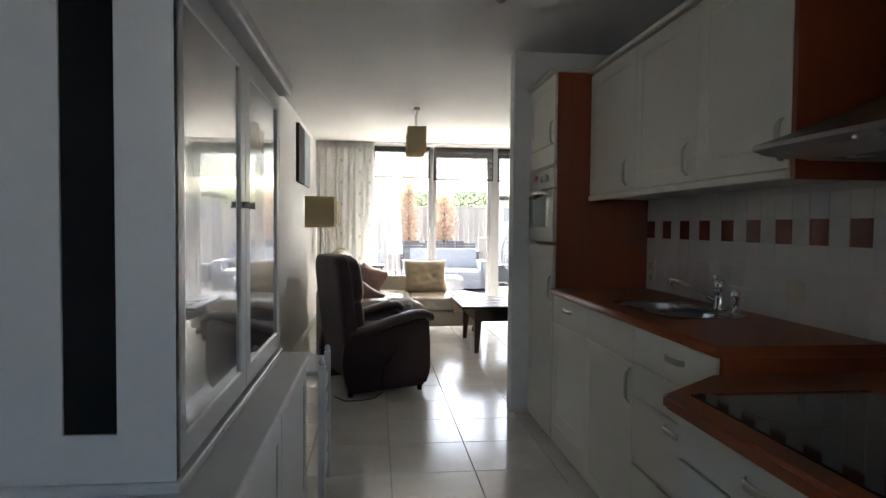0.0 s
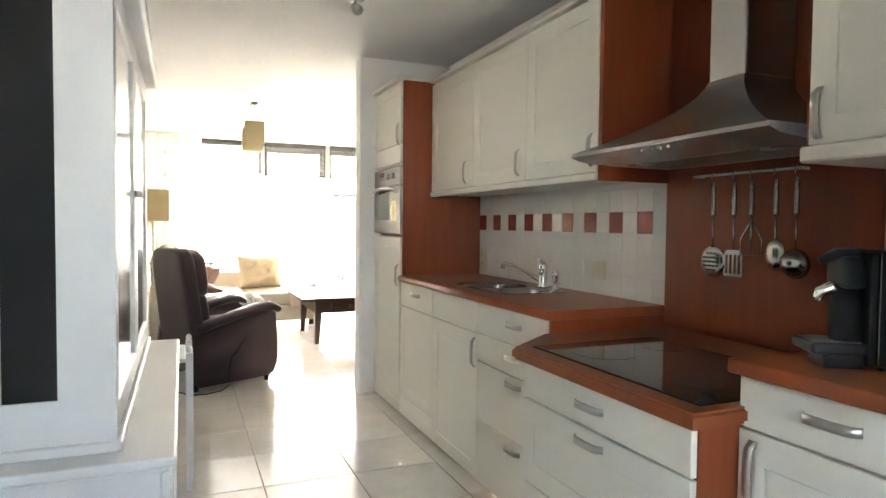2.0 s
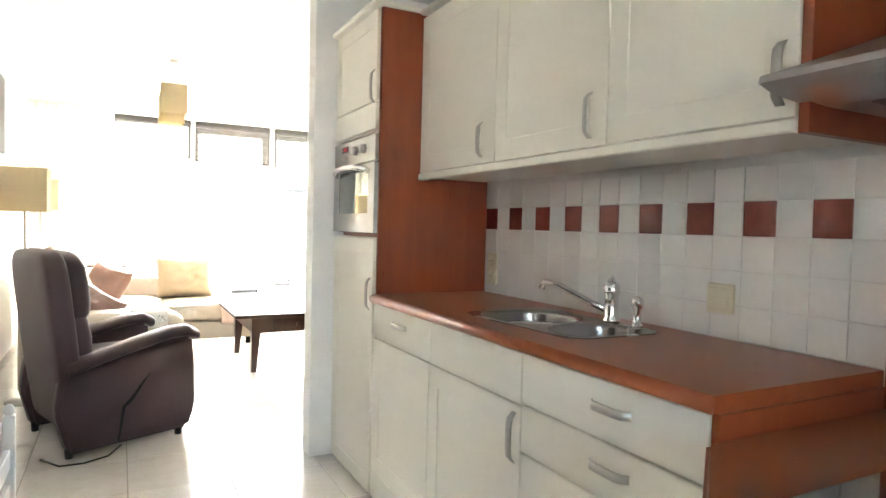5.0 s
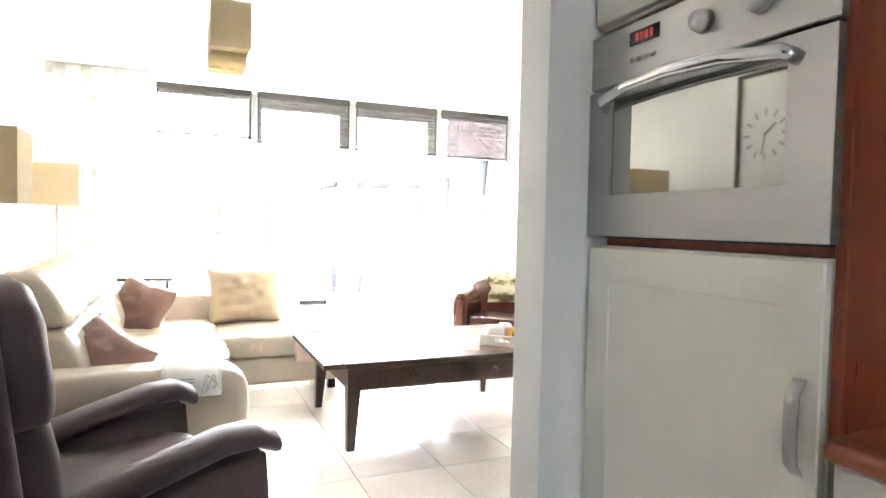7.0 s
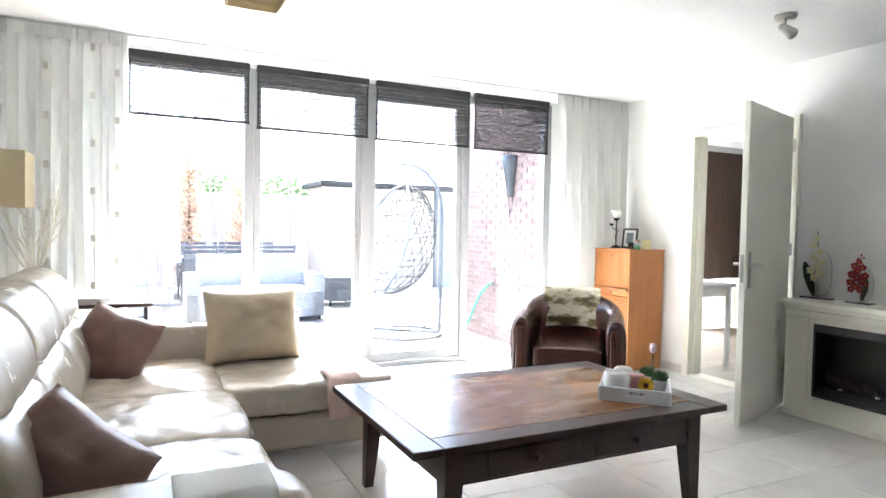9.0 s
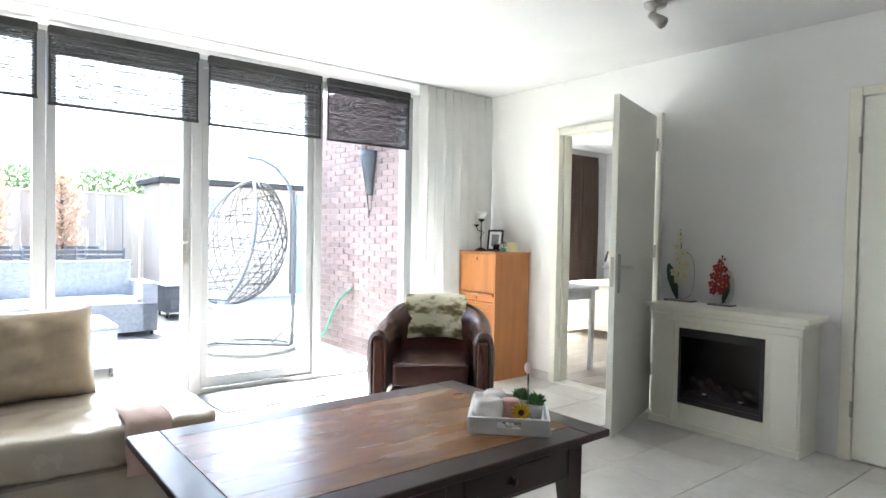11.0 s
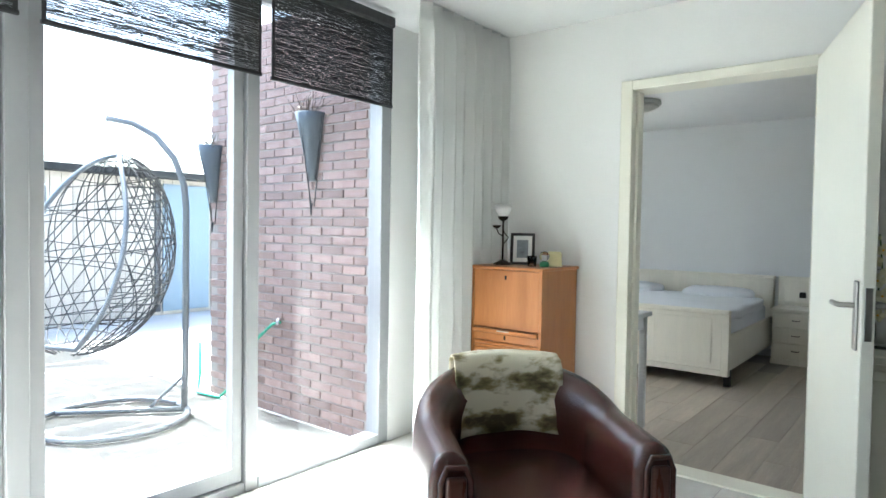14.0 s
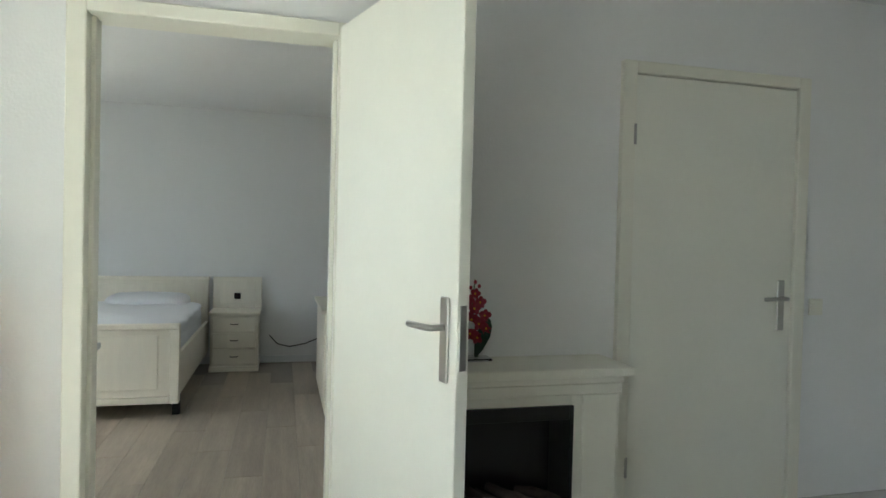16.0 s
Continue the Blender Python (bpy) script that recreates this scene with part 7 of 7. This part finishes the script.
def garden_chair(at, turn):
    c = thing("garden_chair", "dark folding garden chair", "chair", at, turn, "garden dining chairs")
    for s in (-1, 1):
        tube("frame", c, GD, [(s * 0.24, 0.22, 0.0), (s * 0.24, -0.18, 0.44), (s * 0.24, -0.30, 1.0)], 0.014, 6)
        tube("leg", c, GD, [(s * 0.22, -0.25, 0.0), (s * 0.22, 0.20, 0.46)], 0.014, 6)
    for k in range(6):
        box("seat_slat", c, GD, -0.23, 0.23, -0.16 + k * 0.065, -0.105 + k * 0.065, 0.44, 0.46, 0.002)
    for k in range(7):
        z = 0.50 + k * 0.07
        box("back_slat", c, GD, -0.23, 0.23, -0.20 - k * 0.016, -0.185 - k * 0.016, z, z + 0.05, 0.002)


for x in (1.5, 2.1, 2.7):
    garden_chair((x, 15.35, -0.06), 0)
    garden_chair((x, 16.65, -0.06), 180)
par = thing("closed_parasol", "closed cream garden parasol on a base", "parasol", (1.08, 15.5, -0.06))
lathe("base", par, GD, [(0.28, 0), (0.28, 0.06), (0.06, 0.09), (0.04, 0.3)], (0, 0, 0), 20)
tube("pole", par, WHITE, [(0, 0, 0.1), (0, 0, 2.6)], 0.022, 10)
bm = bmesh.new()
prev = None
for k in range(9):
    u = k / 8
    cur = []
    for i in range(32):
        a = 2 * math.pi * i / 32
        r = (0.135 - 0.09 * u) * (1 + 0.25 * math.cos(8 * a))
        cur.append(bm.verts.new((r * math.cos(a), r * math.sin(a), 0.68 + 1.85 * u)))
    if prev:
        for i in range(32):
            bm.faces.new((prev[i], prev[(i + 1) % 32], cur[(i + 1) % 32], cur[i]))
    prev = cur
bm.faces.new(prev)
part("canopy", bm, mat("cream_canvas", (0.66, 0.63, 0.56), 0.9, bump=0.3), par, "", True)

# fence
fence = thing("garden_fence", "weathered wooden board fence", "fence")
FW = mat("grey_fence_wood", (0.46, 0.42, 0.37), 0.85, scale=2.2, fine=16, col2=(0.58, 0.54, 0.48), stretch=(8, 8, 0.8), bump=0.4, random_piece=0.12)
fb = bmesh.new()
add_box(fb, -0.069, 0.069, -0.01, 0.01, 0.0, 1.82, 0.003)
bmesh.ops.recalc_face_normals(fb, faces=fb.faces)
bme = bpy.data.meshes.new("board")
fb.to_mesh(bme)
fb.free()
bme.materials.append(FW)
for k in range(66):
    b = new("board", bme)
    b.location = (-5.0 + k * 0.143, 18.0 + 0.012 * (k % 2), 0.0)
    b.parent = fence
for k in range(6):
    box("post", fence, FW, -5.0 + k * 1.8 - 0.045, -5.0 + k * 1.8 + 0.045, 18.03, 18.12, -0.06, 1.95, 0.004)
box("cap", fence, FW, -5.1, 4.5, 17.95, 18.08, 1.825, 1.86, 0.004)
side = thing("garden_fence", "weathered side fence of the garden", "fence")
for k in range(52):
    b = new("board", bme)
    b.matrix_basis = pose(-1.4 + 0.012 * (k % 2), 10.5 + k * 0.143, 0.0, 0, 0, 90)
    b.parent = side
box("cap", side, FW, -1.46, -1.34, 10.4, 17.94, 1.825, 1.86, 0.004)

# shed
shed = thing("garden_shed", "pale wooden garden shed with a flat dark roof", "shed")
SHW = mat("pale_shed_wood", (0.42, 0.37, 0.31), 0.8, scale=2.2, fine=16, col2=(0.54, 0.49, 0.42), stretch=(8, 8, 0.8), bump=0.3, random_piece=0.08)
box("body", shed, SHW, 3.80, 8.0, 16.62, 17.7, -0.06, 2.0, 0.0)
for k in range(30):
    box("cladding_board", shed, SHW, 3.80 + k * 0.14, 3.80 + k * 0.14 + 0.134, 16.60, 16.6195, -0.05, 2.0, 0.003)
box("roof", shed, BLACK, 3.70, 8.2, 16.30, 17.85, 2.0, 2.10, 0.01, "dark flat roof edge")
# Even mid-grey panes, lighter than the black glass
SHEDGLASS = mat("grey_shed_glass", (0.22, 0.23, 0.24), 0.15, var=0.1, bump=0)
for wx in (3.90, 4.22, 4.54):
    wi = box("window", shed, WHITE, wx, wx + 0.22, 16.575, 16.5995, 1.40, 1.83, 0.003, "small white shed window")
    box("pane", wi, SHEDGLASS, wx + 0.03, wx + 0.19, 16.57, 16.5745, 1.43, 1.80, 0)
sd = box("shed_door", shed, mat("grey_blue_paint", (0.20, 0.26, 0.31), 0.6, var=0.06), 6.30, 7.05, 16.565, 16.5995, 0.0, 1.93, 0.004, "grey-blue shed door")
tube("door_pull", sd, NICKEL, [(6.38, 16.56, 1.05), (6.38, 16.53, 1.05), (6.45, 16.53, 1.05)], 0.01, 6)
box("trim_post", shed, GD, 6.18, 6.26, 16.56, 16.5995, 0, 1.99, 0.003)
box("trim_post", shed, GD, 7.10, 7.18, 16.56, 16.5995, 0, 1.99, 0.003)


# planting
def leaf_cloud(bm, pts, size, rs):
    for p in pts:
        a, b = rs.uniform(0, 6.28), rs.uniform(-0.9, 0.9)
        d = Vector((math.cos(a) * math.cos(b), math.sin(a) * math.cos(b), math.sin(b)))
        e = d.orthogonal().normalized() * size * 0.35
        q = d * size * rs.uniform(0.7, 1.3)
        bm.faces.new([bm.verts.new(p), bm.verts.new(p + q * 0.5 + e), bm.verts.new(p + q), bm.verts.new(p + q * 0.5 - e)])


BEECH = see_through("copper_beech_leaf", (0.48, 0.33, 0.22), 0, 0.3)


def beech(at, h, r, seed):
    t = thing("columnar_beech", "narrow beech tree holding dry copper leaves", "tree", at, 0, "columnar beeches")
    tube("trunk", t, TWIGD, [(0, 0, 0), (0.02, 0, h * 0.4), (0, 0.02, h * 0.8), (0, 0, h)], [0.05, 0.035, 0.018, 0.004], 8)
    rs = random.Random(seed)
    bm = bmesh.new()
    tips = []
    for k in range(60):
        z = 0.12 + (h - 0.3) * k / 60
        a = k * 2.4
        rr = r * (0.55 + 0.6 * math.sin(math.pi * min(1, (z / h) * 0.9 + 0.12))) * rs.uniform(0.6, 1.1)
        p = [Vector((0, 0, z)), Vector((math.cos(a) * rr * 0.6, math.sin(a) * rr * 0.6, z + 0.12)), Vector((math.cos(a) * rr, math.sin(a) * rr, z + 0.30))]
        add_tube(bm, p, [0.010, 0.006, 0.002], 4)
        tips.append(p)
    part("limbs", bm, TWIGD, t, "", True)
    bm = bmesh.new()
    pts = []
    for p in tips:
        for j in range(46):
            u = rs.uniform(0.25, 1.05)
            q = p[0].lerp(p[1], min(1, u * 2)) if u < 0.5 else p[1].lerp(p[2], (u - 0.5) * 2)
            pts.append(q + Vector((rs.gauss(0, 0.05), rs.gauss(0, 0.05), rs.gauss(0, 0.06))))
    leaf_cloud(bm, pts, 0.065, rs)
    part("crown", bm, BEECH, t, "dry copper leaves")


beech((1.47, 17.2, -0.06), 2.65, 0.26, 1)
beech((2.45, 17.3, -0.06), 2.30, 0.30, 2)
beech((-0.2, 17.2, -0.06), 2.5, 0.26, 3)
hedge = thing("hedge", "clipped green hedge behind the fence", "hedge", (3.2, 19.2, -0.06))
HG = see_through("hedge_leaf", (0.055, 0.12, 0.035), 0, 0.25)
rs = random.Random(77)
bm = bmesh.new()
leaf_cloud(bm, [Vector((rs.uniform(-2.0, 1.5), rs.uniform(-0.4, 0.4), rs.uniform(1.2, 2.42) + 0.05 * math.sin(k))) for k in range(9000)], 0.075, rs)
stuff(part("leaves", bm, HG, hedge))
bm = bmesh.new()
for k in range(16):
    x = -2.0 + k * 0.23
    add_tube(bm, [(x, 0, 0), (x + 0.05, 0.1, 1.2), (x - 0.05, -0.1, 2.3)], [0.03, 0.02, 0.005], 5)
stuff(part("stems", bm, TWIGD, hedge))
bush = thing("potted_plant", "green plant in a dark planter on the patio", "plant", (0.30, 11.1, 0.465))
rs = random.Random(6)
bm = bmesh.new()
leaf_cloud(bm, [Vector((rs.gauss(0, 0.09), rs.gauss(0, 0.09), abs(rs.gauss(0.12, 0.07)))) for k in range(700)], 0.05, rs)
part("leaves", bm, HG, bush)

# ---- many small pieces ----
tile_floor(floor, X0, X1, TY + 3 * TP + 0.002, Y1, lambda x, y: x > 2.25 and y < 4.8)
tile_floor(bpy.data.objects["floor_kitchen"], X0, 2.25, Y0, TY + 3 * TP - 0.002)

# wall tiles of 10 cm
wall_kitchen = bpy.data.objects["wall_kitchen"]
bm = bmesh.new()
add_box(bm, -0.004, 0.004, -0.05, 0.05, -0.05, 0.05, 0.0012)
bmesh.ops.recalc_face_normals(bm, faces=bm.faces)
wt_mesh = {}
for key, m in (("white", WTILE), ("red", RTILE)):
    me = bpy.data.meshes.new("wall_tile")
    bm.to_mesh(me)
    me.materials.append(m)
    wt_mesh[key] = me
bm.free()
structure(box("tile_bed", None, WGROUT, KW - 0.006, KW - 0.0003, 2.325, 4.157, TOP, 1.478, 0), "white tile joints")
structure(box("tile_bed", None, WGROUT, KW - 0.006, KW - 0.0003, 0.852, 1.429, TOP, 1.455, 0), "white tile joints")
for j in range(18):
    for i in range(5):
        y = 4.101 - j * 0.102
        t = new("wall_tile", wt_mesh["red" if i == 3 and j % 2 == 0 else "white"])
        t.location = (KW - 0.006, y, TOP + 0.052 + i * 0.102)
        t.parent = wall_kitchen
for j in range(5):
    for i in range(5):
        t = new("wall_tile", wt_mesh["red" if i == 3 and j % 2 == 1 else "white"])
        t.location = (KW - 0.006, 1.372 - j * 0.102, TOP + 0.052 + i * 0.102)
        t.parent = wall_kitchen

# laminate planks of the bedroom
bm = bmesh.new()
add_box(bm, -0.64, 0.64, -0.0955, 0.0955, -0.006, 0.0, 0.0012)
bmesh.ops.recalc_face_normals(bm, faces=bm.faces)
pl = bpy.data.meshes.new("plank")
bm.to_mesh(pl)
bm.free()
pl.materials.append(LAM)
for j in range(24):
    for i in range(-1, 3):
        x = BX0 + 0.64 + i * 1.282 + (j % 3) * 0.42
        if x - 0.64 < BX0 - 0.005 or x + 0.64 > BX1 + 0.2:
            continue
        p = new("plank", pl)
        p.location = (x, BY0 + 0.1 + j * 0.193, 0.0)
        p.parent = bfloor
for j in range(24):
    for x0, x1 in ((BX0, BX0 + (j % 3) * 0.42 - 0.002),):
        if x1 - x0 > 0.05:
            q = box("plank", bfloor, LAM, x0, x1, BY0 + 0.1 + j * 0.193 - 0.0955, BY0 + 0.1 + j * 0.193 + 0.0955, -0.006, 0.0, 0.001)

# patio slabs
bm = bmesh.new()
add_box(bm, -0.297, 0.297, -0.297, 0.297, -0.02, 0.0, 0.003)
bmesh.ops.recalc_face_normals(bm, faces=bm.faces)
ps = bpy.data.meshes.new("slab")
bm.to_mesh(ps)
bm.free()
ps.materials.append(PAVE)
for i in range(8):
    for j in range(11):
        s = new("slab", ps)
        s.location = (4.0 - i * 0.6, 10.62 + j * 0.6, -0.035)
        s.parent = patio

# bricks of the wing
bm = bmesh.new()
add_box(bm, -0.006, 0.006, -0.1, 0.1, -0.025, 0.025, 0.002)
bmesh.ops.recalc_face_normals(bm, faces=bm.faces)
br = bpy.data.meshes.new("brick")
bm.to_mesh(br)
bm.free()
br.materials.append(BRICK)
rest = bmesh.new()
rs = random.Random(2)
for k in range(46):
    z = -0.02 + k * 0.0615
    for j in range(10):
        y = 10.27 + j * 0.21 + (0.105 if k % 2 else 0) - 0.05
        if y + 0.1 > 12.0:
            continue
        dx = rs.uniform(-0.0025, 0.0025)
        if k < 36:
            b = new("brick", br)
            b.location = (4.3585 + dx, y, z)
            b.parent = bw_
        else:
            add_box(rest, 4.3525 + dx, 4.3645 + dx, y - 0.1, y + 0.1, z - 0.025, z + 0.025)
stuff(part("brick_course", rest, BRICK, bw_))
